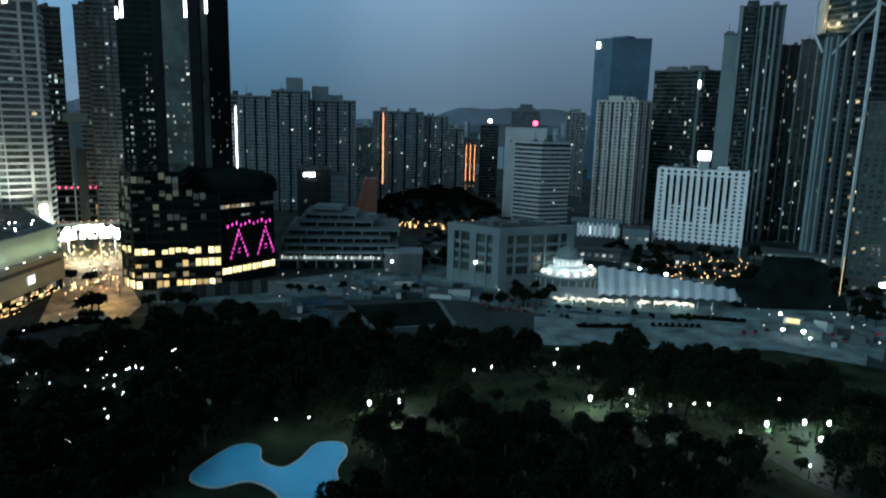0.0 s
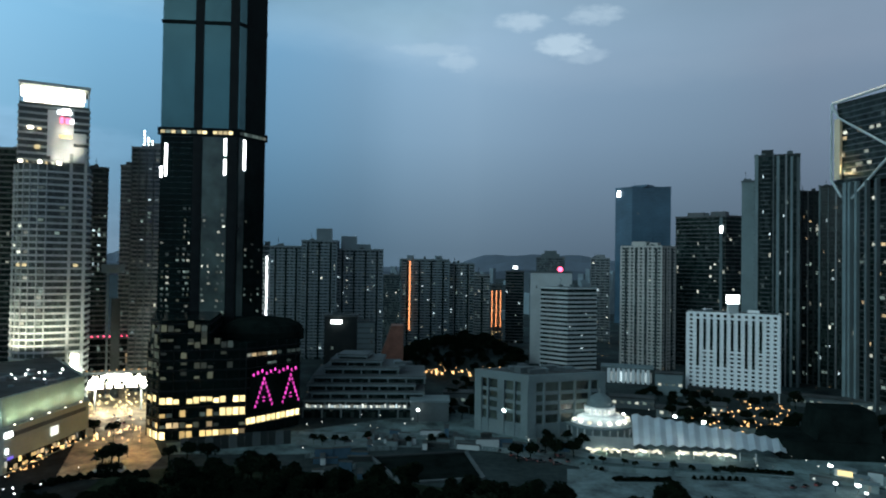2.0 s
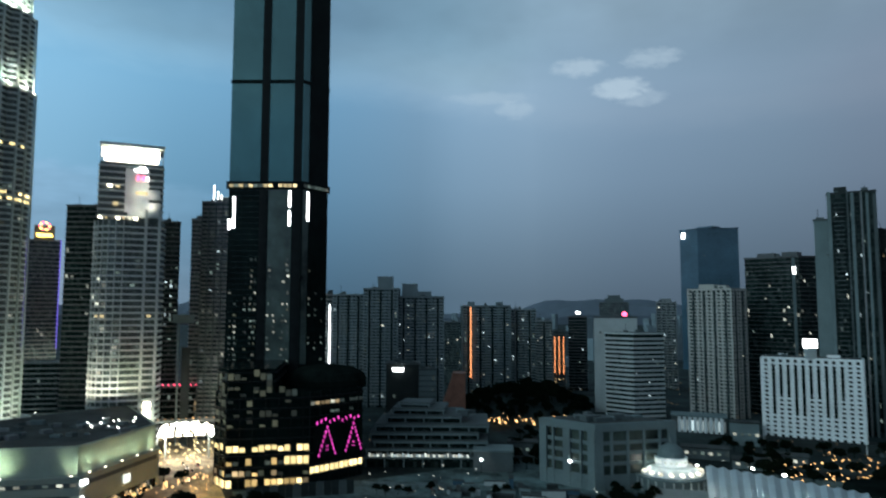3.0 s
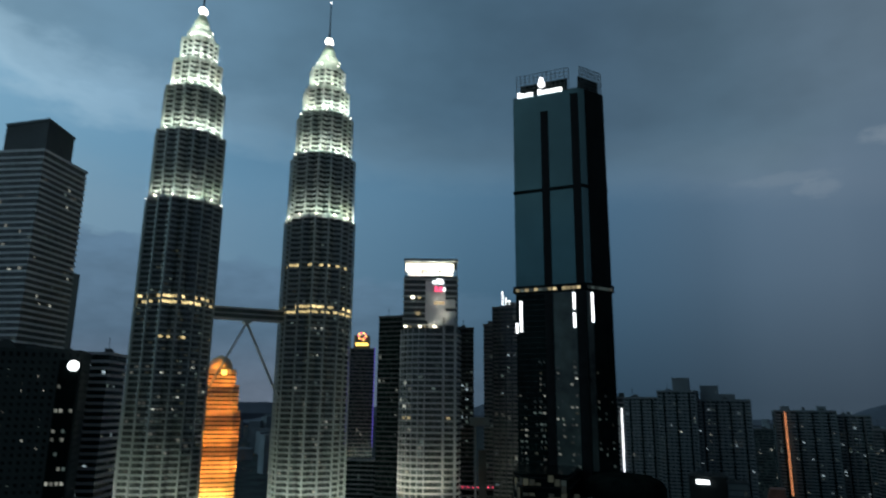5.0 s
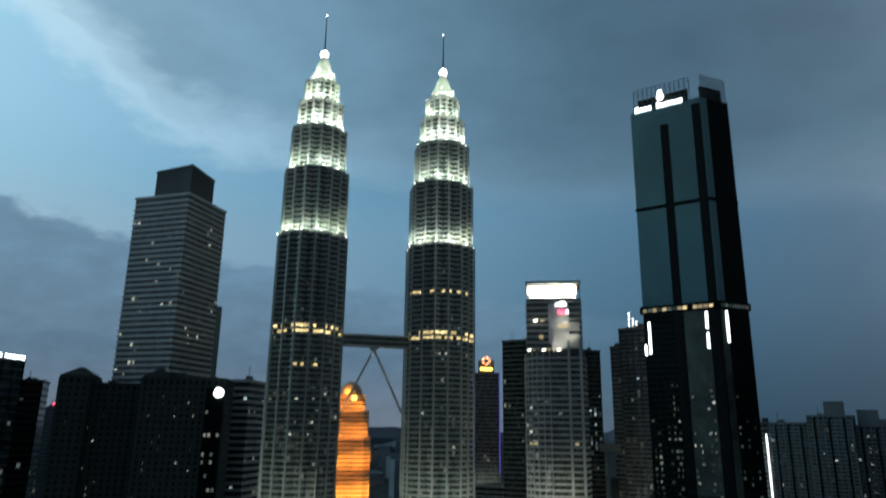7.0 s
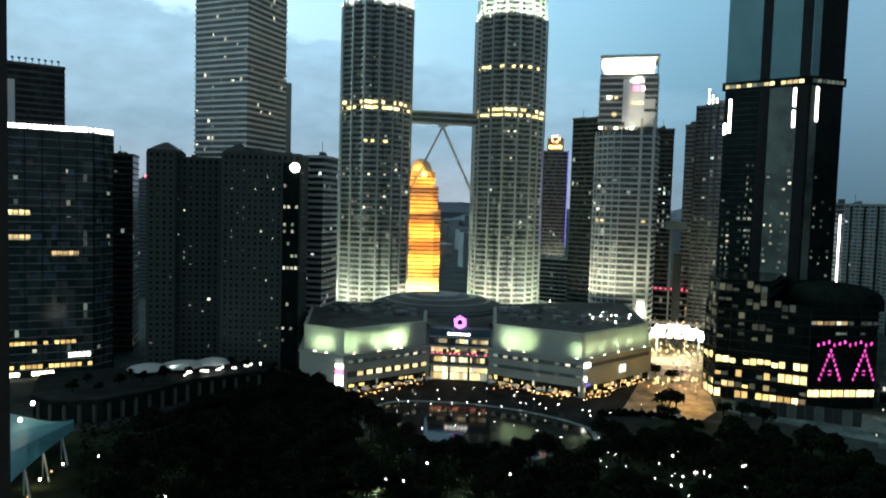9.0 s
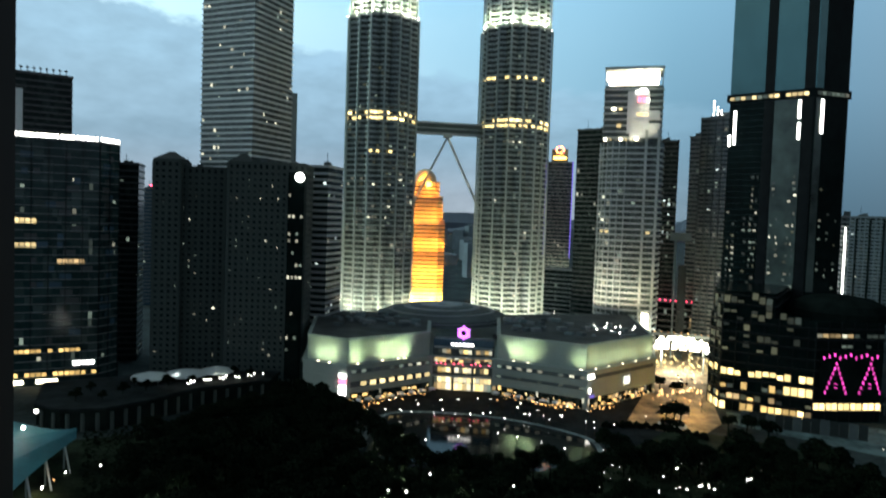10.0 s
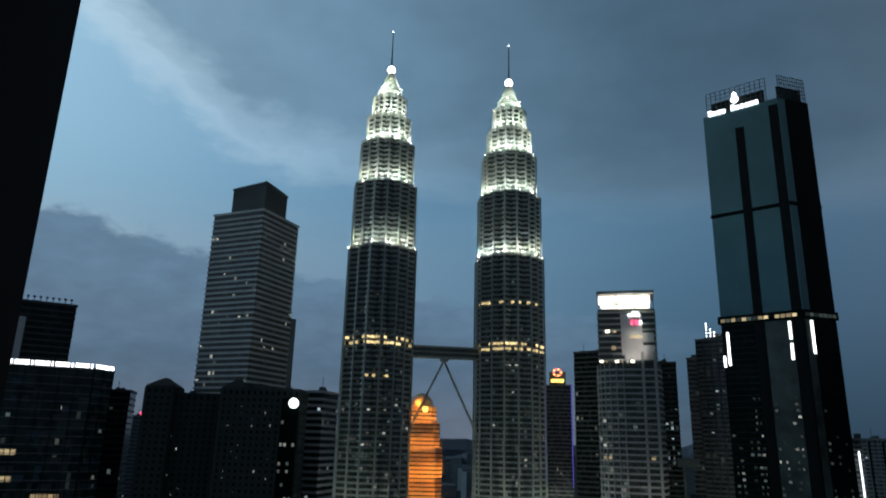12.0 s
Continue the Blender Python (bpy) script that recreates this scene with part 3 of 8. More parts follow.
# ---- the hotel room that the window belongs to ----
def hotel_room():
    turn = radians(15)

    def at(x, y, z):
        return (math.cos(turn) * x - math.sin(turn) * y, math.sin(turn) * x + math.cos(turn) * y, z)

    def wall_box(name, sx, sy, sz, x, y, z, mat, label):
        return solid(name, block(sx, sy, sz, at=at(x, y, z), rz=turn), mat, label, "wall", "structure")

    # the left jamb stands where the view ends, the others well outside it
    jamb = 0.69 * math.tan(radians(63.9))
    wall_box("wall_north", 1.4, 0.24, 3.4, -jamb - 0.7, 0.57, EYE - 1.6, "frame", "black window jamb of the hotel room")
    wall_box("wall_north", 1.2, 0.24, 3.4, 2.3 + 0.6, 0.57, EYE - 1.6, "frame", "black window jamb of the hotel room")
    wall_box("wall_north", jamb + 2.3, 0.24, 0.7, (2.3 - jamb) / 2, 0.57, EYE - 1.6, "frame", "window sill wall of the hotel room")
    wall_box("wall_north", jamb + 2.3, 0.24, 0.5, (2.3 - jamb) / 2, 0.57, EYE + 1.3, "frame", "lintel over the hotel window")
    wall_box("wall_west", 0.2, 5.0, 3.4, -jamb - 1.5, -1.9, EYE - 1.6, "room", "plain wall of the dark hotel room")
    wall_box("wall_east", 0.2, 5.0, 3.4, 3.6, -1.9, EYE - 1.6, "room", "plain wall of the dark hotel room")
    wall_box("wall_south", jamb + 5.3, 0.2, 3.4, (3.6 - jamb - 1.5) / 2, -4.5, EYE - 1.6, "room", "plain rear wall of the dark hotel room")
    solid("floor", block(jamb + 5.3, 5.3, 0.2, at=at((2.1 - jamb) / 2, -1.95, EYE - 1.804), rz=turn), "carpet", "dark carpet of the hotel room", "floor", "structure")
    solid("wall_base", block(jamb + 5.2, 5.2, EYE - 1.81, at=at((2.1 - jamb) / 2, -1.95, 0), rz=turn), "dark_wall", "plain outer wall of the hotel below the room", "wall", "structure")
    solid("ceiling", block(jamb + 5.3, 5.3, 0.2, at=at((2.1 - jamb) / 2, -1.95, EYE + 1.804), rz=turn), "room", "plain ceiling of the hotel room", "ceiling", "structure")


hotel_room()


# ---- twin towers ----
STAR = (1.0, 0.935, 0.860, 0.930, 0.950, 0.930, 0.860, 0.935)


def star(r, n=64):
    """The towers' plan: eight points with a rounded bay in each notch and deep grooves between."""
    return [(r * STAR[k % 8] * math.cos(k * math.tau / n), r * STAR[k % 8] * math.sin(k * math.tau / n)) for k in range(n)]


TIERS = [(20.0, 248.5, 28.4), (248.5, 303.0, 26.6), (303.0, 340.5, 23.2), (340.5, 365.0, 19.0), (365.0, 385.0, 14.6)]


def twin_tower(az, d, turn):
    x, y = P(az, d)
    root = thing("twin_tower", (x, y, 0), "tall steel-banded glass tower with a floodlit stepped pinnacle", "skyscraper", "twin towers")
    root.rotation_euler = (0, 0, turn)
    fh = 4.1
    for z0, z1, r in TIERS:
        part("tier", prism(star(r - 0.8), z0 - (0 if z0 < 30 else 3), z1), "star_glass", root)
        me = mesh_of(prism(star(r, 64), -0.72, 0.72), "steel_band", "steel")
        k = 0
        while z0 + 2 + k * fh < z1 - 0.5:
            piece("steel_band", me, root, (0, 0, z0 + 2 + k * fh))
            k += 1
        # upright mullion tubes at the points of the star
        col = mesh_of(tube((0, 0, 0), (0, 0, z1 - z0), 0.8, 6), "mullion", "steel")
        for j in range(16):
            a = j * math.pi / 8
            rr = r * (0.94 if j % 2 else 1.0) + 0.25
            piece("mullion", col, root, (rr * math.cos(a), rr * math.sin(a), z0))
        # ledge crowning the tier
        part("ledge", prism(star(r + 0.5), z1 - 0.9, z1 + 0.6), "steel", root)
    # pinnacle: shrinking rings, a ball, a mast
    part("pinnacle", lathe([(11.4, 384.5), (11.2, 388), (10.6, 391), (8.8, 392), (8.2, 396), (6.4, 399), (5.4, 404), (3.6, 408), (2.2, 412)], 24), "steel", root, "ringed steel pinnacle")
    for z, r in ((387, 12.2), (392, 10.6), (396, 8.8), (400, 6.9), (404, 5.8), (408, 4.0)):
        part("pinnacle_ring", lathe([(r - 0.8, z - 0.5), (r, z - 0.3), (r, z + 0.3), (r - 0.8, z + 0.5)], 24), "steel", root)
    # ring ball made to glow, in place of floodlight falling on it
    part("ring_ball", ball(3.4, (0, 0, 415)), "strong_light", root, "bright ball below the mast")
    part("mast", tube((0, 0, 417), (0, 0, 453), 0.75, 8, r2=0.3), "black_metal", root)
    part("beacon", ball(0.8, (0, 0, 453.5)), "white_light", root)
    # lit windows
    win = {m: mesh_of(block(2.0, 0.35, 1.5), "lit_window", m) for m in ("lit_soft", "lit_gold", "lit_dim", "lit_faint")}
    win["lit_gold"] = mesh_of(block(2.9, 0.6, 1.9), "lit_window", "shop_gold")
    rnd = random.Random(int(az * 10))

    def pane(z, a, m, r):
        t = (a % math.tau) / math.tau * 64
        pl = star(r - 0.8)
        p, q = pl[int(t) % 64], pl[(int(t) + 1) % 64]
        piece("lit_window", win[m], root, ((p[0] + q[0]) / 2, (p[1] + q[1]) / 2, z), math.atan2(q[1] - p[1], q[0] - p[0]))

    face = math.atan2(-y, -x) - turn
    for k in range(110):
        f = int(rnd.triangular(2, 36, 14))
        pane(24.0 + 0.3 + f * fh - 1.1, face + rnd.uniform(-1.5, 1.5), rnd.choice(("lit_soft", "lit_dim", "lit_faint", "lit_soft", "lit_dim")), 28.4)
    for k in range(150):
        f = int(rnd.triangular(4, 53, 34))
        pane(24.3 + f * fh - 1.1, face + rnd.uniform(-1.5, 1.5), rnd.choice(("lit_faint", "lit_faint", "lit_dim")), 28.4)
    for f, m, share in ((36, "lit_gold", 0.85), (37, "lit_gold", 0.62), (38, "lit_dim", 0.4), *(((30, "lit_gold", 0.35), (25, "lit_soft", 0.3)) if az > 45 else ((45, "lit_gold", 0.4), (33, "lit_soft", 0.25)))):
        for k in range(34):
            if rnd.random() < share:
                pane(24.3 + f * fh - 1.1, face - 1.5 + k * 3.0 / 33, m, 28.4)
    # floodlights standing on the ledges
    flood = mesh_of(block(0.8, 0.5, 0.5), "floodlight", "strong_light")
    for z, r, watts, n, gap in ((24.5, 28.4, 95000, 8, 13.0), (249.4, 26.6, 22000, 12, 1.9), (303.9, 23.2, 34000, 12, 2.3), (341.4, 19.0, 66000, 10, 3.6), (365.9, 14.6, 66000, 8, 3.6), (386.5, 11.6, 48000, 6, 2.8), (395.0, 8.0, 24000, 4, 2.3)):
        for j in range(n):
            a = (j + 0.5) * math.tau / n
            rr = r + gap - 0.8
            piece("floodlight", flood, root, (rr * math.cos(a), rr * math.sin(a), z), a + math.pi / 2)
            foot = z < 30
            w = Vector((x, y, z + 1.2)) + Vector((math.cos(a + turn), math.sin(a + turn), 0)) * (rr + (14.0 if foot else 1.8))
            lamp("tower_floodlight", w, watts * (0.34 if foot else 0.44), (1.0, 0.97, 0.80), 0.6, spot=112 if foot else 140, aim=(x, y, z + (62 if foot else 22)), blend=0.5)
    return root


T1, T2 = P(52.46, 543), P(41.55, 561)
line = math.atan2(T2[1] - T1[1], T2[0] - T1[0])
twin_tower(52.46, 543, line + math.pi / 8)
twin_tower(41.55, 561, line + math.pi / 8)


def sky_bridge():
    a, b = Vector((*T1, 0)), Vector((*T2, 0))
    mid, along = (a + b) / 2, (b - a).normalized()
    root = thing("sky_bridge", mid, "two-storey steel bridge on slanting legs between the towers", "bridge")
    span = (b - a).length - 50
    rz = math.atan2(along.y, along.x)
    part("deck", block(span, 6, 1.4, at=(0, 0, 164.5), rz=rz), "pale_wall", root)
    part("glazing", block(span, 5.0, 7.0, at=(0, 0, 165.9), rz=rz), "grey_glass", root)
    part("middle_deck", block(span, 5.6, 0.9, at=(0, 0, 168.9), rz=rz), "steel", root)
    part("roof", block(span, 6, 1.3, at=(0, 0, 172.9), rz=rz), "pale_wall", root)
    part("hinge_box", block(6, 7, 3.0, at=(0, 0, 162.5), rz=rz), "steel", root)
    for s in (-1, 1):
        for side in (-1.6, 1.6):
            off = Vector((-along.y, along.x, 0)) * side
            part("leg", tube(Vector((0, 0, 163.0)) + off, along * s * (span / 2 + 1.5) + off + Vector((0, 0, 102)), 0.65, 8), "pale_wall", root, "slanting tubular steel leg")
    return root


sky_bridge()


# ---- the shopping mall at the towers' feet ----
def mall():
    top = 33.2
    LL, C1, L2, R1, C2, RR = P(58.3, 374), P(54.65, 358), P(47.5, 389.5), P(42.5, 387), P(34.68, 369), P(29.4, 424.6)
    root = thing("shopping_mall", (0, 0, 0), "pale stone mall with lit upper walls and a glazed entrance", "shopping mall")
    ledge_z = 20.5
    wings = {"left": [P(58.25, 374.5), C1, L2, P(47.5, 460), P(57.4, 470)], "right": [R1, C2, RR, P(31.5, 520), P(42.5, 470)]}
    for pts in wings.values():
        wing = part("wing", prism(pts, 0, ledge_z), "mall_stone", root)
        part("upper_wall", prism(offset(pts, -2.2), ledge_z, top), "mall_stone", root)
        part("ledge", prism(offset(pts, 0.6), ledge_z - 1.2, ledge_z + 0.25), "mall_stone", root)
        for z in (7.0, 13.6):
            part("string_course", prism(offset(pts, 0.25), z, z + 0.5), "mall_stone", root)
        part("cornice", prism(offset(pts, -1.9), top, top + 0.9), "mall_stone", root)
        part("roof_deck", prism(offset(pts, -4.0), top + 0.9, top + 1.1), "roofing", root, "dark roof deck with plant")
    # entrance bay
    a, b = Vector(L2), Vector(R1)
    u = (b - a).normalized()
    n = Vector((u.y, -u.x))
    ang, w = math.atan2(u.y, u.x), (b - a).length
    c = (a + b) / 2 - n * 3.0
    part("entrance_body", block(w + 1.0, 6.0, 30, at=(*(c - n * 4), 0), rz=ang), "dark_wall", root)
    pane = {}
    rnd = random.Random(14)
    for z0, z1 in ((0.6, 4.4), (4.9, 8.2), (10.6, 13.4), (16.4, 17.8), (18.0, 18.8), (21.6, 23.8)):
        for k in range(14):
            mid = 4 <= k <= 9
            if rnd.random() < (0.0 if z1 < 9 else 0.1):
                continue
            mat = rnd.choice(("lit_gold", "terrace_glow", "lit_gold")) if (z1 < 9 and mid) or (z0 < 15 and rnd.random() < 0.55) else rnd.choice(("shop", "lit_warm", "lit_soft", "lit_warm"))
            if rnd.random() < 0.12:
                mat = "lit_dim"
            key = (mat, z1 - z0)
            if key not in pane:
                pane[key] = mesh_of(block(w / 14 - 0.12, 0.3, z1 - z0), "entrance_pane", mat)
            p = a + u * (k + 0.5) * w / 14 - n * 3.8
            piece("entrance_pane", pane[key], root, (p.x, p.y, z0), ang)
    for k in range(4):
        p = a + u * (w * k / 3) - n * 3.0
        part("mullion", block(1.3, 0.9, 26, at=(p.x, p.y, 0), rz=ang), "dark_wall", root)
    for z in (8.2, 14.6, 19.2, 24.8):
        p = a + u * (w / 2) - n * 2.6
        part("balcony", block(w, 2.0, 0.9, at=(p.x, p.y, z), rz=ang), "pale_wall", root)
    bulb = mesh_of(ball(0.42, (0, 0, 0), 1.0, cuts=1), "red_lantern", "pink_red")
    for k in range(13):
        p = a + u * (w * (0.06 + 0.88 * k / 12)) - n * 1.5
        if k % 4 != 3:
            piece("red_lantern", bulb, root, (p.x, p.y, 15.9 + 0.5 * (k % 2)))
    p = a + u * (w / 2) - n * 2.0
    part("fascia", block(w, 1.4, 4.0, at=(p.x, p.y, 26.0), rz=ang), "blue_glass", root, "dark blue fascia")
    p = a + u * (w / 2) - n * 0.8
    for k in range(6):
        q = a + u * (w * (0.32 + 0.066 * k)) - n * 1.2
        part("sign_bar", block(1.5, 0.3, 1.3, at=(q.x, q.y, 26.6), rz=ang), "white_light", root)
    # the violet flower sign on the roof edge
    hub = Vector((p.x, p.y, 34.2))
    sign = part("flower_sign", tube(hub - Vector((*n, 0)) * 0.2, hub + Vector((*n, 0)) * 0.2, 1.6, 16), "black_cloth_and_shade", root)
    petal = mesh_of(ball(0.62, (0, 0, 0), 1.0, cuts=1), "petal", "violet")
    for k in range(12):
        t = k * math.tau / 12
        for rr in (2.0, 3.0) if k % 2 == 0 else (2.2, 3.4):
            q = hub + Vector((*u, 0)) * rr * math.cos(t) + Vector((0, 0, rr * math.sin(t)))
            piece("petal", petal, sign, q)
    # windows in the lower walls, wall washers above the ledge, shop fronts below
    small = mesh_of(block(2.6, 0.4, 1.3), "lit_window", "lit_soft")
    dim = mesh_of(block(2.6, 0.4, 1.3), "lit_window", "lit_dim")
    warm = mesh_of(block(3.4, 0.4, 2.2), "lit_window", "lit_gold")
    shops = [mesh_of(block(sw, 0.5, sh), "shop_front", sm) for sw, sh, sm in ((1.6, 2.4, "shop"), (3.0, 1.4, "shop"), (0.9, 1.0, "lit_gold"), (2.2, 2.0, "lit_warm"), (1.0, 2.6, "lit_soft"))]
    washer = mesh_of(block(1.2, 0.4, 0.3), "wall_washer", "warm_white_light")
    rnd = random.Random(5)
    for (pa, pb), style in (((C1, L2), 0), ((R1, C2), 1), ((C2, RR), 2), ((LL, C1), 3)):
        a, b = Vector(pa), Vector(pb)
        u = (b - a).normalized()
        n = Vector((u.y, -u.x))
        ang, w = math.atan2(u.y, u.x), (b - a).length
        for k in range(int(w / 6)):
            q = a + u * (k + 0.7) * 6 + n * 0.15
            if style < 2 and k < int(w / 6):
                piece("lit_window", small if rnd.random() < 0.5 else dim, root, (q.x, q.y, 16.2), ang)
            if style == 0 and 1 <= k < 9:
                piece("lit_window", warm, root, (q.x, q.y, 9.0), ang)
            if style == 1 and k % 2 == 0:
                piece("lit_window", dim, root, (q.x, q.y, 10.5), ang)
        if style < 3:
            for z0, z1 in ((15.7, 17.8), (8.6, 11.6) if style == 0 else (10.2, 12.0), (0.4, 5.6)):
                if style == 2 and 9 < z0 < 15:
                    continue
                q = a + u * (w * 0.5)
                part("window_strip", block(w * 0.92, 0.3, z1 - z0, at=(q.x, q.y, z0), rz=ang), "dark_wall" if z0 > 1 else "dark_glass", root, "dark strip of windows")
        for k in range(int(w / 3.2)):
            if style < 3 and rnd.random() < 0.72:
                q = a + u * (k + 0.5) * 3.2 + n * 0.3
                piece("shop_front", rnd.choice(shops), root, (q.x, q.y, 0.8 + rnd.choice((0, 0.2, 2.2, 2.6))), ang)
        lamps = {0: (0.12, 0.40, 0.58, 0.66), 1: (0.22, 0.38, 0.93), 2: (0.12, 0.3, 0.5, 0.7, 0.9), 3: (0.35, 0.6)}[style]
        for s in lamps:
            q = a + u * (w * s) + n * -0.6
            piece("wall_washer", washer, root, (q.x, q.y, ledge_z + 0.3), ang)
            lamp("mall_floodlight", (q.x + n.x * 2.6, q.y + n.y * 2.6, ledge_z + 4.0), (2000 if s < 0.9 else 900) if style in (0, 1) else (1300 if style == 3 else 800), (0.80, 1.0, 0.66), 0.6, spot=150, aim=(q.x - n.x * 3, q.y - n.y * 3, ledge_z + 7), blend=0.8)
        # canopies over the terrace
        for k in range(int(w / 7)):
            q = a + u * (k + 0.6) * 7 + n * 4.0
            if style < 2:
                part("parasol", lathe([(2.4, 2.6), (0.2, 3.6)], 8), "canopy_cloth", root, loc=(q.x, q.y, 0))
    # red and white shop signs at the corner
    a, b = Vector(P(55.4, 361)), Vector(C1)
    for k, mat in enumerate(("white_light", "pink_red", "white_light", "white_light")):
        q = Vector(C1) * 0.998 + Vector((-2.0, -1.2))
        part("corner_sign", block(4.4, 0.5, 2.0, at=(q.x, q.y, 14.0 - 3.0 * k), rz=math.atan2(b.y - a.y, b.x - a.x)), mat, root)
    # signs at the eastern corner and a screen on the street side
    c2, rr2 = Vector(C2), Vector(RR)
    u2 = (rr2 - c2).normalized()
    n2 = Vector((u2.y, -u2.x))
    for s0, z0, w2, h2, mat in ((2.5, 16.4, 5.0, 2.2, "white_light"), (1.6, 9.0, 1.2, 2.4, "white_light"), (4.0, 6.2, 3.6, 1.2, "purple"), (36.0, 9.4, 5.4, 4.2, "soft_white")):
        q = c2 + u2 * s0 + n2 * 0.7
        part("wall_sign", block(w2, 0.4, h2, at=(q.x, q.y, z0), rz=math.atan2(u2.y, u2.x)), mat, root)
    # the shallow dome between the towers
    cx, cy = (T1[0] + T2[0]) / 2 * 0.86, (T1[1] + T2[1]) / 2 * 0.86
    part("dome", lathe([(46, 30.0), (44, 33.5), (36, 36.0), (26, 38.0), (14, 39.3), (2, 39.8)], 40), "dark_wall", root, "shallow glazed dome roof", loc=(cx, cy, 0))
    for r, z in ((45, 32), (36, 36.1), (26, 38.1), (14, 39.4)):
        part("dome_ring", lathe([(r - 0.5, z - 0.2), (r + 0.4, z - 0.2), (r + 0.4, z + 0.35), (r - 0.5, z + 0.35)], 40), "band_mid", root, loc=(cx, cy, 0))
    for k in range(16):
        t = k * math.tau / 16
        part("dome_rib", tube((cx + 44.5 * math.cos(t), cy + 44.5 * math.sin(t), 33.2), (cx + 14 * math.cos(t), cy + 14 * math.sin(t), 39.5), 0.35, 6), "grey_wall", root)
    for c in (T1, T2):
        part("tower_plinth", lathe([(38, 0), (38, 22.0), (36, 24)], 32), "pale_wall", root, loc=(*c, 0))
    # plant on the roof
    rnd = random.Random(8)
    for k in range(80):
        az = rnd.uniform(31, 41.5) if k % 2 else rnd.uniform(48.5, 56)
        q = P(az, rnd.uniform(400, 455))
        part("roof_plant", block(rnd.uniform(2, 7), rnd.uniform(2, 5), rnd.uniform(0.8, 2.2), at=(*q, top + 1.1), rz=rnd.uniform(0, 1.5)), rnd.choice(("dark_wall", "grey_wall", "band_mid")), root)
    for k in range(14):
        q = P(rnd.uniform(30.5, 34.5), rnd.uniform(405, 455))
        part("roof_light", ball(0.45, (*q, top + 2.0), cuts=1), "lamp_white", root)


mall()


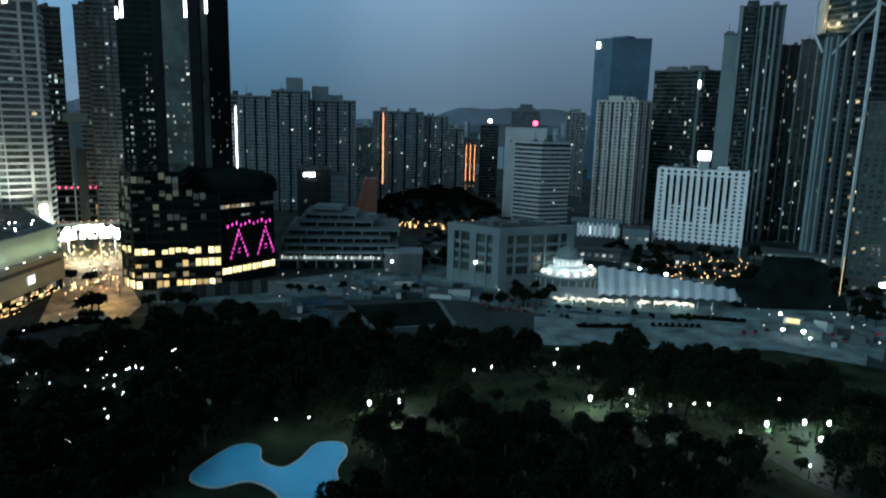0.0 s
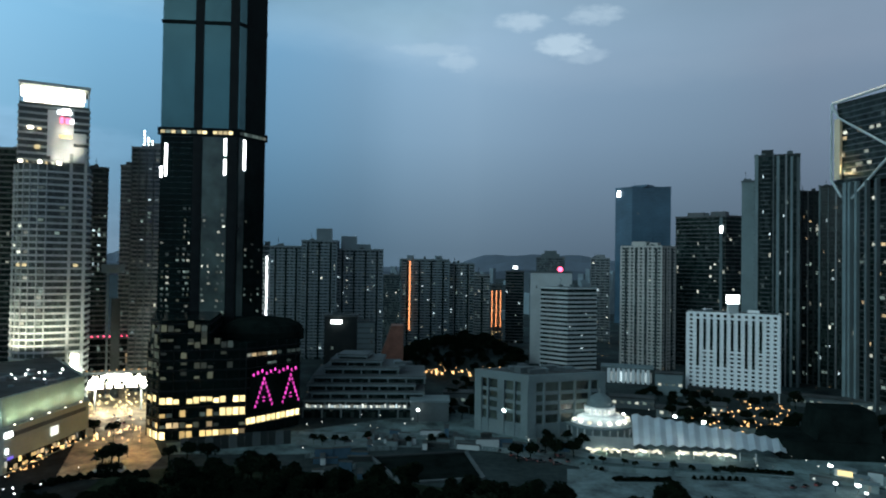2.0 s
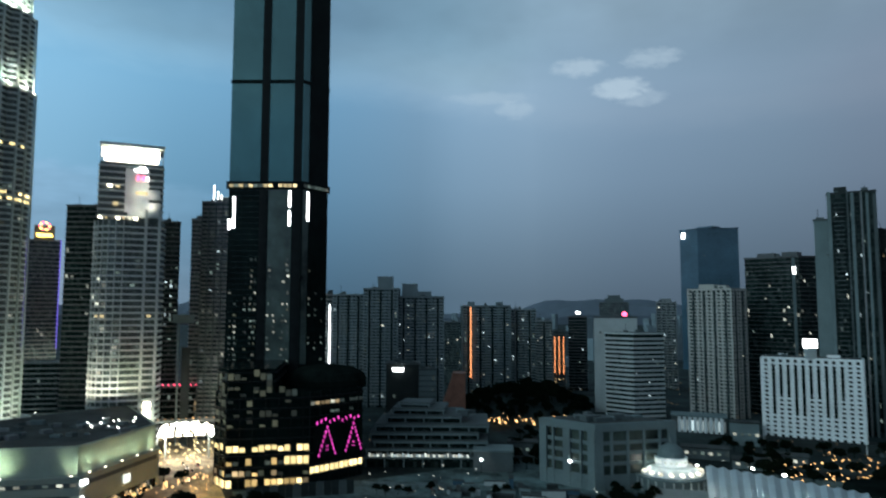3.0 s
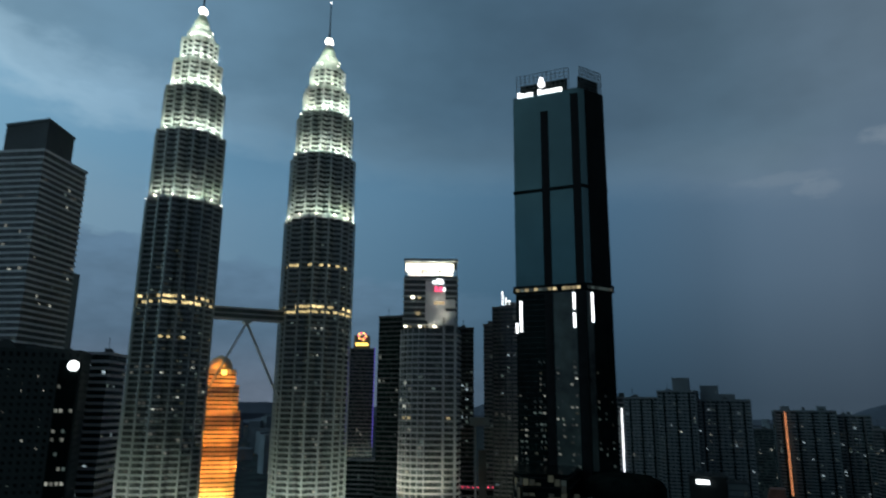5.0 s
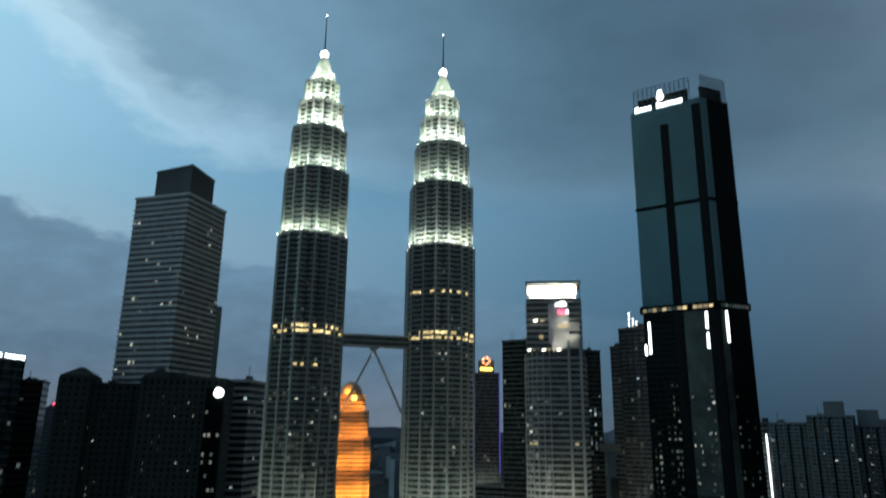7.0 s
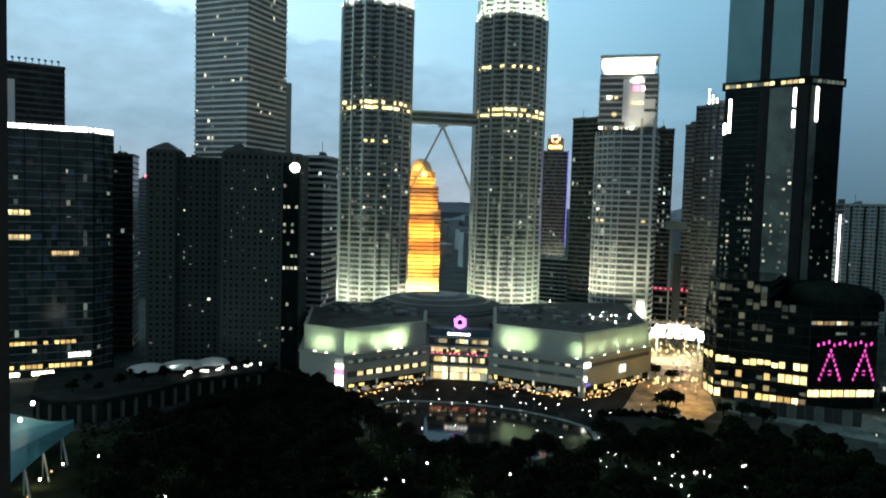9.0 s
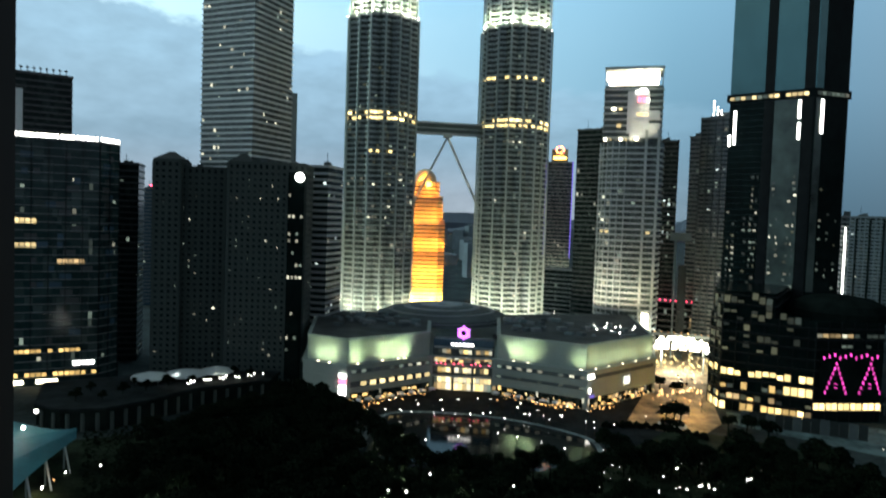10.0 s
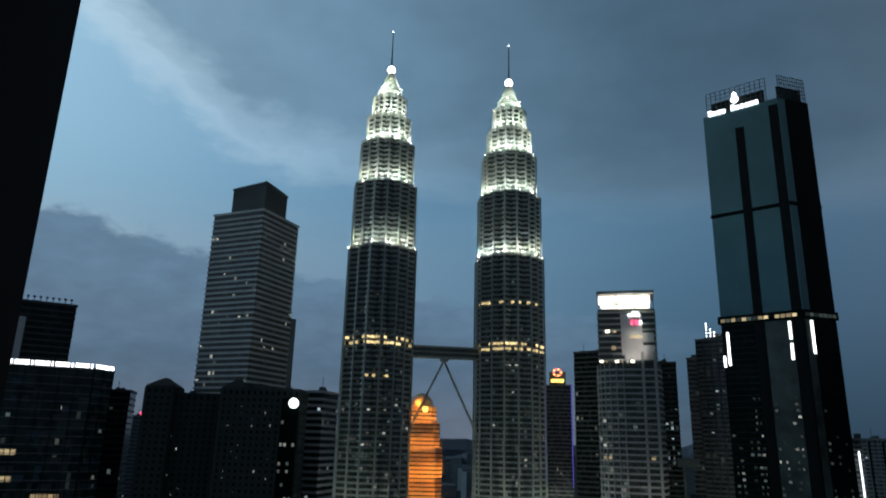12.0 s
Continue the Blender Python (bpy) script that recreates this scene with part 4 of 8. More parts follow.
# ---- the tall tower with the dark glass, and its podium ----
def glass_tower():
    plan = corner_plan((24.9, 479), (19.12, 466), (17.1, 483))
    cx, cy = sum(p[0] for p in plan) / 4, sum(p[1] for p in plan) / 4
    root = thing("glass_skyscraper", (cx, cy, 0), "tall dark teal glass tower with black slots and a latticed crown", "skyscraper", "skyline")
    pts = [(x - cx, y - cy) for x, y in plan]
    # one facade in two glasses: mirrored sky in the teal, its absence in black
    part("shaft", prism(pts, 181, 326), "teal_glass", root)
    part("lower_shaft", prism(pts, 0, 181), "black_glass", root, "lower glass blackened where it mirrors no sky")
    a, b, c = (Vector(pts[i]) for i in range(3))
    u, v = (b - a).normalized(), (c - b).normalized()
    nu, nv = Vector((u.y, -u.x)), Vector((v.y, -v.x))
    w, dep = (b - a).length, (c - b).length
    au, av = math.atan2(u.y, u.x), math.atan2(v.y, v.x)
    for s0, s1 in ((0.42, 0.53), (0.87, 0.985)):
        q = a + u * w * (s0 + s1) / 2
        part("slot", block(w * (s1 - s0), 1.2, 322 if s0 > 0.6 else 312, at=(q.x, q.y, 0), rz=au), "black_metal", root, "black recessed slot")
    # paler panels: the mirrored city put into their grey-green colour
    q = a + u * w * 0.70
    part("glass_panel", block(w * 0.32, 0.5, 116, at=(q.x, q.y, 62), rz=au), "grey_glass", root)
    q = b + v * dep * 0.12
    part("glass_panel", block(dep * 0.22, 0.5, 116, at=(q.x, q.y, 62), rz=av), "grey_glass", root)
    # side face kept duller than the front by black glass
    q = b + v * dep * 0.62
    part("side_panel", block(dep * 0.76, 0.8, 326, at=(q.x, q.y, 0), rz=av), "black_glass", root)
    part("joint_band", prism(offset(pts, 0.35), 251, 253.4), "black_glass", root)
    part("light_ledge", prism(offset(pts, 0.9), 178.5, 183.5), "black_glass", root)
    # fine floor lines
    line_me = mesh_of(prism(offset(pts, 0.06), -0.1, 0.1), "floor_line", "green_glass")
    for k in range(1, 49):
        piece("floor_line", line_me, root, (0, 0, k * 3.7))
    glowm = {m: mesh_of(block(2.6, 0.5, 2.0), "ledge_light", m) for m in ("lit_gold", "lit_soft", "lit_dim")}
    rnd = random.Random(3)
    for k in range(15):
        q = a + u * w * (k + 0.5) / 15 + nu * 0.95
        if rnd.random() < 0.75:
            piece("ledge_light", glowm[rnd.choice(("lit_gold", "lit_gold", "lit_soft", "lit_dim"))], root, (q.x, q.y, 179.6), au)
    for k in range(7):
        q = b + v * dep * (k + 0.5) / 7 + nv * 0.95
        piece("ledge_light", glowm[rnd.choice(("lit_soft", "lit_dim"))], root, (q.x, q.y, 179.6), av)
    # upright light strips
    for s, z0, z1 in ((0.075, 152, 173), (0.015, 151, 158), (0.83, 166, 177), (0.83, 153.5, 163.5)):
        q = a + u * w * s + nu * 0.4
        part("light_strip", block(1.5, 0.5, z1 - z0, at=(q.x, q.y, z0), rz=au), "white_light", root)
    q = b + v * dep * 0.2 + nv * 0.6
    part("light_strip", block(1.6, 0.5, 20, at=(q.x, q.y, 157), rz=av), "white_light", root)
    # lit rooms in the lower half
    room = {(m, rw): mesh_of(block(rw, 0.5, 1.4), "lit_window", m) for m in ("lit_soft", "lit_cool", "lit_dim", "lit_faint") for rw in (0.9, 1.7)}
    for side, s, n_lit, lo, hi in ((True, 0.05, 9, 16, 30), (True, 0.12, 10, 17, 30), (True, 0.26, 6, 16, 32), (True, 0.33, 14, 16, 36), (True, 0.38, 11, 16, 36), (True, 0.57, 9, 17, 35), (True, 0.64, 6, 16, 30),
                                   (True, 0.76, 10, 16, 34), (True, 0.82, 12, 16, 36), (False, 0.3, 6, 18, 34), (False, 0.55, 5, 18, 32), (False, 0.8, 5, 17, 30)):
        for f in rnd.sample(range(lo, hi), min(n_lit, hi - lo)):
            t = s + rnd.uniform(-0.012, 0.012)
            q = (a + u * w * t + nu * 0.35) if side else (b + v * dep * t + nv * 0.45)
            m = rnd.choice(("lit_soft", "lit_dim", "lit_dim", "lit_dim", "lit_faint", "lit_faint"))
            piece("lit_window", room[(m, rnd.choice((0.9, 1.7)))], root, (q.x, q.y, f * 3.7 + 0.9), au if side else av)
    # latticed crown
    def screen(p, d, n2, ang, s0, s1, z0, z1, depth):
        for k in range(13):
            q = p + d * (s0 + (s1 - s0) * k / 12)
            part("crown_post", block(0.35, 0.35, z1 - z0, at=(q.x, q.y, z0), rz=ang), "dark_wall", root)
        for k in range(7):
            q = p + d * (s0 + s1) / 2
            part("crown_rail", block(s1 - s0, 0.3, 0.3, at=(q.x, q.y, z0 + (z1 - z0) * k / 6), rz=ang), "dark_wall", root)
        q = p + d * (s0 + s1) / 2 - n2 * 3.0
        part("crown_panel", block((s1 - s0) * 0.9, 0.3, (z1 - z0) * 0.62, at=(q.x, q.y, z0), rz=ang), "dark_glass", root)

    screen(a, u, nu, au, 3, w * 0.86, 326, 343, 1)
    screen(b, v, nv, av, 1, dep * 0.95, 326, 343, 1)
    part("roof_deck", prism(offset(pts, -0.5), 326.01, 326.6), "dark_wall", root)
    # the lettering and the emblem, as plain shapes
    for k in range(11):
        q = a + u * w * (0.10 + 0.063 * k) + nu * 0.7
        if k != 4:
            part("sign_bar", block(w * 0.045, 0.4, 3.0 if k not in (0, 5) else 4.2, at=(q.x, q.y, 325.5), rz=au), "white_light", root)
    q = a + u * w * 0.45 + nu * 0.7
    part("emblem", ball(2.6, (q.x, q.y, 333.5), 1.0, cuts=2), "white_light", root)
    part("emblem", ball(1.7, (q.x, q.y, 336.8), 1.3, cuts=2), "white_light", root)
    return root


glass_tower()


def podium():
    base = [P(25.4, 418), P(24.6, 404), P(18.2, 402), P(14.0, 425), P(14.5, 500), P(25.0, 500)]
    cx, cy = sum(p[0] for p in base) / 6, sum(p[1] for p in base) / 6
    root = thing("tower_podium", (cx, cy, 0), "black glass podium with shop floors lit warm and a led wall", "shopping podium", "skyline")
    pts = [(x - cx, y - cy) for x, y in base]
    part("body", prism(pts, 0, 52), "black_glass", root)
    glass_end = [pts[0], pts[1], (pts[1][0] * 0.42 + pts[2][0] * 0.58, pts[1][1] * 0.42 + pts[2][1] * 0.58), (pts[5][0] * 0.5 + pts[4][0] * 0.5, pts[5][1] * 0.5 + pts[4][1] * 0.5), pts[5]]
    part("upper_glass", prism(offset(glass_end, -0.6), 52, 65), "black_glass", root)
    for z in (57.5, 62.5):
        part("upper_floor_edge", prism(offset(glass_end, -0.2), z, z + 0.8), "black_metal", root)
    # curved roof over the eastern end
    dome_at = P(16.9, 446)
    part("curved_roof", lathe([(25, 50), (25, 55), (22.5, 59), (16, 62), (6, 63.5)], 28), "black_cloth_and_shade", root, loc=(dome_at[0] - cx, dome_at[1] - cy, 0))
    slab = mesh_of(prism(offset(pts, 0.5), -0.5, 0.5), "floor_edge", "black_metal")
    for z in (5.5, 11, 17.5, 26.5, 32, 37.5, 43, 48.5):
        piece("floor_edge", slab, root, (0, 0, z))
    rnd = random.Random(11)
    for i in (0, 1, 2):
        a, b = Vector(pts[i]), Vector(pts[i + 1])
        u = (b - a).normalized()
        n = Vector((u.y, -u.x))
        w, ang = (b - a).length, math.atan2(u.y, u.x)
        bays = max(2, int(w / 3.3))
        bw = w / bays
        post = mesh_of(block(0.45, 1.2, 52), "post", "black_metal")
        cell = {}
        for k in range(0, bays + 1, 2):
            q = a + u * bw * k
            piece("post", post, root, (q.x, q.y, 0), ang)
        for k in range(bays):
            q = a + u * bw * (k + 0.5) + n * 0.05

            def glow_cell(z0, h, mat):
                if (h, mat) not in cell:
                    cell[(h, mat)] = mesh_of(block(bw - 0.6, 0.4, h), "lit_window", mat)
                piece("lit_window", cell[(h, mat)], root, (q.x, q.y, z0), ang)

            east = i == 2
            if not east:
                glow_cell(19.6 + rnd.choice((0, 0, 1.0)), rnd.choice((3.4, 2.4)), "shop_gold" if rnd.random() < 0.8 else "shop") if rnd.random() < 0.96 else None
                if rnd.random() < 0.45 or (i == 1 and k > bays - 6):
                    glow_cell(12.4, rnd.choice((1.2, 2.0, 3.6)) if not (i == 1 and k > bays - 5) else 4.2, "shop_gold" if i == 1 and k > bays - 5 else "shop" if rnd.random() < 0.5 else "lit_dim")
                if rnd.random() < 0.75:
                    glow_cell(6.6, rnd.choice((1.6, 2.8)), rnd.choice(("shop", "lit_warm", "lit_faint", "lit_dim")))
                if rnd.random() < 0.85:
                    glow_cell(0.6, 4.0, rnd.choice(("shop", "shop_gold", "shop", "lit_warm")))
                for z in (33, 38.6, 44.2, 49.8, 53.5, 58.9):
                    if z > 50 and i == 1 and k > bays * 0.55:
                        continue
                    if rnd.random() < 0.6 - 0.3 * (i == 1) * (k > bays * 0.5):
                        glow_cell(z + rnd.choice((0, 0, 2.0)), rnd.choice((3.6, 3.2, 1.4)), rnd.choice(("lit_faint",) * 6 + ("lit_dim",)))
            else:
                if rnd.random() < 0.7:
                    glow_cell(44.2, 1.8, rnd.choice(("lit_warm", "lit_dim", "lit_soft")))
                glow_cell(6.4, 3.4, "shop_gold")
                if rnd.random() < 0.4:
                    glow_cell(39.0, 1.2, "lit_dim")
    # the led wall with rows of magenta points
    a, b = Vector(pts[2]), Vector(pts[3])
    u = (b - a).normalized()
    n = Vector((u.y, -u.x))
    w, ang = (b - a).length, math.atan2(u.y, u.x)
    q = a + u * w * 0.52 + n * 0.9
    wall = part("led_wall", block(w * 0.92, 0.5, 25, at=(q.x, q.y, 12.5), rz=ang), "black_cloth_and_shade", root, "black led wall with magenta figures")
    dot = mesh_of(block(0.85, 0.5, 1.7), "led_figure", "magenta")
    small = mesh_of(block(1.6, 0.5, 0.6), "led_figure", "magenta")
    def led(s0, z, me):
        q = a + u * w * s0 + n * 1.2
        piece("led_figure", me, wall, (q.x, q.y, z), ang)

    for k in range(11):
        led(0.11 + 0.078 * k, 33.0 + (k % 3) * 0.8, dot)
    for mid in (0.30, 0.80):
        for k in range(7):
            f = k / 6
            led(mid - 0.15 * (1 - f), 15 + 15 * f, dot)
            led(mid + 0.15 * (1 - f), 15 + 15 * f, dot)
        for z in (18, 20):
            led(mid, z, small)
    return root


podium()
hoarding = thing("hoarding", (*P(19, 378), 0), "long grey site hoarding before the podium", "hoarding")
for k in range(14):
    a = Vector(P(23.0 - 0.6 * k, 376 + k * 0.4)) - Vector(P(19, 378))
    b = Vector(P(22.4 - 0.6 * k, 376.4 + k * 0.4)) - Vector(P(19, 378))
    c = (a + b) / 2
    part("panel", block((b - a).length - 0.15, 0.3, 7.5, at=(c.x, c.y, 0), rz=math.atan2(b.y - a.y, b.x - a.x)), "darker_wall" if k % 3 else "dark_wall", hoarding)


# ---- west: office tower, hotel, glass offices ----
def stepped_office():
    plan = corner_plan((66.5, 478), (62.65, 451), (59.7, 483))
    root = high_rise("office_tower", "tall grey office tower with pale floor bands and a square crown", plan, 246, floor=3.6, body="star_glass", band="band_bright", band_h=1.25, band_out=0.5,
                     lit=75, lights=("lit_soft", "lit_dim", "lit_soft"), pier_gap=3.2, zone=(0.3, 0.98))
    crown = corner_plan((65.24, 477), (62.63, 453), (60.8, 479))
    ox, oy = root.location.x, root.location.y
    part("crown", prism([(x - ox, y - oy) for x, y in crown], 246, 267), "dark_wall", root, "square metal-clad crown")
    part("crown_cap", prism(offset([(x - ox, y - oy) for x, y in crown], 0.4), 266, 267.6), "grey_wall", root)
    part("stair_shaft", prism([(x - ox, y - oy) for x, y in slab_plan((59.75, 486), (59.22, 490), 14)], 0, 181), "grey_wall", root)


stepped_office()


def grand_hotel():
    common = dict(floor=3.5, body="dark_glass", band="hotel_wall", band_h=2.0, band_out=0.3, pier="hotel_wall", pier_gap=3.4, pier_w=1.9, pier_out=0.35, category="hotel", group="hotel wings")
    main = high_rise("hotel", "dark stone hotel wing with small square windows and a white disc", slab_plan((64.4, 416), (58.45, 406), 26), 126, lit=64, lights=("lit_soft", "lit_dim", "lit_dim"), roof_boxes=((0.3, 0.5, 14, 10, 3),), **common)
    high_rise("hotel", "dark stone hotel wing set back between two others", slab_plan((68.4, 436), (64.2, 430), 20), 123, lit=22, lights=("lit_soft", "lit_dim"), **common)
    end = high_rise("hotel", "dark stone hotel wing with a small hipped roof", slab_plan((69.85, 432), (68.0, 428), 22), 126, lit=6, lights=("lit_soft", "lit_dim"), **common)
    # hipped caps
    for host, plan, z in ((end, slab_plan((69.85, 432), (68.0, 428), 22), 126), (main, slab_plan((64.3, 416), (62.6, 413), 16), 126)):
        ox, oy = host.location.x, host.location.y
        pts = [(x - ox, y - oy) for x, y in plan]
        mx, my = sum(p[0] for p in pts) / 4, sum(p[1] for p in pts) / 4
        top = [(mx + (x - mx) * 0.15, my + (y - my) * 0.15) for x, y in pts]
        part("hip_roof", prism(offset(pts, 0.6), z + 1.5, z + 6.5, top=top), "darker_wall", host, "small hipped roof")
    # glazed end bay with two lit floors
    a, b = Vector(P(59.75, 405.6)) - main.location.to_2d(), Vector(P(58.5, 403.4)) - main.location.to_2d()
    u = (b - a).normalized()
    ang, w = math.atan2(u.y, u.x), (b - a).length
    c = (a + b) / 2
    part("glazed_bay", block(w, 1.6, 119, at=(c.x, c.y, 3), rz=ang), "black_glass", main, "black glazed bay")
    n = Vector((u.y, -u.x))
    pick = random.Random(64)
    for z in (12, 19, 26, 40, 61, 68, 75, 82, 86, 96, 108):
        for k in range(4):
            if pick.random() < (0.8 if z > 95 and z < 100 else 0.35):
                q = a + u * w * (k + 0.5) / 4 + n * 0.75
                part("lit_window", block(w / 4 - 0.9, 0.4, 1.7, at=(q.x, q.y, z), rz=ang), pick.choice(("lit_soft", "lit_dim", "lit_soft")), main)
    # the disc
    ox, oy = main.location.x, main.location.y
    q = Vector(P(58.87, 401.8))
    n = Vector(P(58.87, -1.0))
    part("disc_sign", tube((q.x - ox, q.y - oy, 119.2), (q.x - ox + n.x, q.y - oy + n.y, 119.2), 2.7, 20), "white_light", main, "white glowing disc sign")
    high_rise("hotel_annex", "slab with pale lit floor bands behind the hotel", slab_plan((58.6, 445), (56.6, 438), 24), 128, floor=3.9, body="dark_glass", band="band_pale", band_h=1.6, lit=26, lights=("lit_soft", "lit_cool", "lit_dim"), group="skyline", category="building")


grand_hotel()


def corner_offices():
    plan = [P(86, 452), P(79, 432), P(73.56, 430), P(72.26, 441), P(72.6, 480), P(86, 500)]
    root = high_rise("glass_office", "dark glass office block with a white lit roof edge", plan, 134, floor=4.4, body="green_glass", band="band_mid", band_h=0.45, band_out=0.4, pier="black_metal", pier_gap=8.6, pier_w=0.35,
                     lit=46, lights=("lit_dim", "lit_dim", "lit_soft"), parapet=1.0, category="office building")
    ox, oy = root.location.x, root.location.y
    rel = [(x - ox, y - oy) for x, y in plan]
    rnd = random.Random(21)
    for i in (1, 2):
        a, b = Vector(rel[i]), Vector(rel[i + 1])
        u = (b - a).normalized()
        n = Vector((u.y, -u.x))
        ang, w = math.atan2(u.y, u.x), (b - a).length
        for k in range(int(w / 2.4)):
            q = a + u * (k + 0.5) * 2.4 + n * 0.3
            part("roof_light", block(2.0 if k % 4 else 1.0, 0.5, 2.4, at=(q.x, q.y, 134.6), rz=ang), "white_light", root)
        # rooms and shop fronts
        if i == 1:
            for z, s0, s1, mat in ((88.6, 0.0, 0.28, "lit_gold"), (75.4, 0.0, 0.30, "lit_gold"), (66.6, 0.50, 0.86, "lit_warm"), (17.8, 0.0, 0.8, "shop"), (5.0, 0.0, 1.0, "shop"), (1.2, 0.0, 0.55, "warm_white_light")):
                m = int((s1 - s0) * w / 2.7)
                for k in range(m):
                    q = a + u * (w * s0 + (k + 0.5) * 2.7) + n * 0.1
                    if rnd.random() < 0.85:
                        part("lit_window", block(2.2, 0.4, 2.6 if z > 20 else 2.0, at=(q.x, q.y, z), rz=ang), mat, root)
            for k in range(5):
                q = a + u * w * (0.72 + 0.055 * k) + n * 0.6
                part("sign_bar", block(1.6, 0.4, 2.2, at=(q.x, q.y, 10.4), rz=ang), "white_light", root)
        # uneven pale panels
        for k in range(60):
            q = a + u * rnd.uniform(4, w - 4) + n * 0.12
            part("facade_panel", block(rnd.choice((3.0, 6.0)), 0.3, 3.4, at=(q.x, q.y, 4.4 * int(rnd.uniform(5, 29)) + 0.5), rz=ang), rnd.choice(("green_glass", "green_glass", "blue_glass", "band_dark")), root)
    back = high_rise("dark_tower", "dark tower with masts and dishes along its roof", slab_plan((83, 520), (75.4, 520), 40), 182, floor=4, body="dark_glass", band="band_dark", lit=4, lights=("lit_dim",))
    for k in range(9):
        q = Vector(P(79.0 - 0.4 * k, 522)) - back.location.to_2d()
        part("roof_dish", ball(1.1, (q.x, q.y, 186.5), 0.7, cuts=1), "black_metal", back)
        part("roof_post", tube((q.x, q.y, 183), (q.x, q.y, 186.5), 0.25, 6), "black_metal", back)
    q = Vector(P(78.75, 518)) - back.location.to_2d()
    part("bright_panel", block(5.0, 1.0, 34, at=(q.x, q.y, 138), rz=radians(78)), "white_wall", back, "pale upright panel")
    high_rise("dark_block", "dark narrow block with a flat projecting roof", slab_plan((72.3, 486), (70.9, 484), 22), 126, floor=3.8, body="dark_glass", band="band_dark", lit=5, lights=("lit_dim",))
    far_block = high_rise("far_block", "distant pale block with a red roof beacon", slab_plan((70.6, 760), (69.4, 760), 20), 118, floor=3.6, body="blue_glass", band="band_mid", lit=4, lights=("lit_dim",))
    part("beacon", ball(2.0, (0, 0, 121.5), cuts=1), "pink_red", far_block)
    part("beacon", ball(1.5, (7, 2, 121.0), cuts=1), "pink_red", far_block)


corner_offices()


# ---- behind the towers ----
def floodlit_tower():
    az, d = 48.65, 770
    x, y = P(az, d)
    root = thing("floodlit_tower", (x, y, 0), "stepped tower floodlit in orange with a domed top", "tower building", "skyline")
    turn = radians(az)
    levels = ((0, 96, 46), (96, 122, 40), (122, 138, 32))
    for z0, z1, w in levels:
        pts = [(sx * w / 2 * c, sy * w / 2 * e) for sx, sy, c, e in ((-1, -1, 0.7, 1), (1, -1, 0.7, 1), (1, -1, 1, 0.7), (1, 1, 1, 0.7), (1, 1, 0.7, 1), (-1, 1, 0.7, 1), (-1, 1, 1, 0.7), (-1, -1, 1, 0.7))]
        pts = [(px * math.cos(turn) - py * math.sin(turn), px * math.sin(turn) + py * math.cos(turn)) for px, py in pts]
        part("tier", prism(pts, z0, z1), "orange_wall", root)
        me = mesh_of(prism(offset(pts, 0.5), -0.5, 0.5), "floor_band", "orange_wall")
        glass = mesh_of(prism(offset(pts, 0.1), -0.6, 0.6), "window_band", "dark_glass")
        for k in range(int((z1 - z0) / 4.2)):
            piece("window_band", glass, root, (0, 0, z0 + 2.0 + k * 4.2))
            piece("floor_band", me, root, (0, 0, z0 + 4.0 + k * 4.2))
        for j in range(4):
            t = turn - math.pi / 2 + (j - 1.5) * 0.7
            rr = w / 2 * 1.05 + 10
            for z in ((8, 40, 70) if z0 < 50 else (z0 + 3,)):
                lamp("orange_floodlight", (x + rr * math.cos(t), y + rr * math.sin(t), z), (78000, 15000, 12500)[(8, 40, 70).index(z)] if z0 < 50 else 7500, (1.0, 0.44, 0.11) if z < 10 else (1.0, 0.33, 0.06), 1.0, spot=160, aim=(x, y, z + 14))
    part("dome", lathe([(13, 138), (12, 144), (9, 149), (4, 152), (0.6, 153)], 20), "orange_wall", root, "rounded crown")
    lamp("orange_floodlight", (x + 14 * math.sin(turn), y - 20 * math.cos(turn), 141), 9000, (1.0, 0.36, 0.05), 1.0, spot=150, aim=(x, y, 146))
    for dz, mat, s in ((128, "white_light", 6.0), (132, "amber", 5.0)):
        part("roof_sign", block(s, 1.0, 5.0, at=((6 if mat == "amber" else -9) + 17 * math.sin(turn), -17 * math.cos(turn), dz), rz=turn), mat, root)


floodlit_tower()


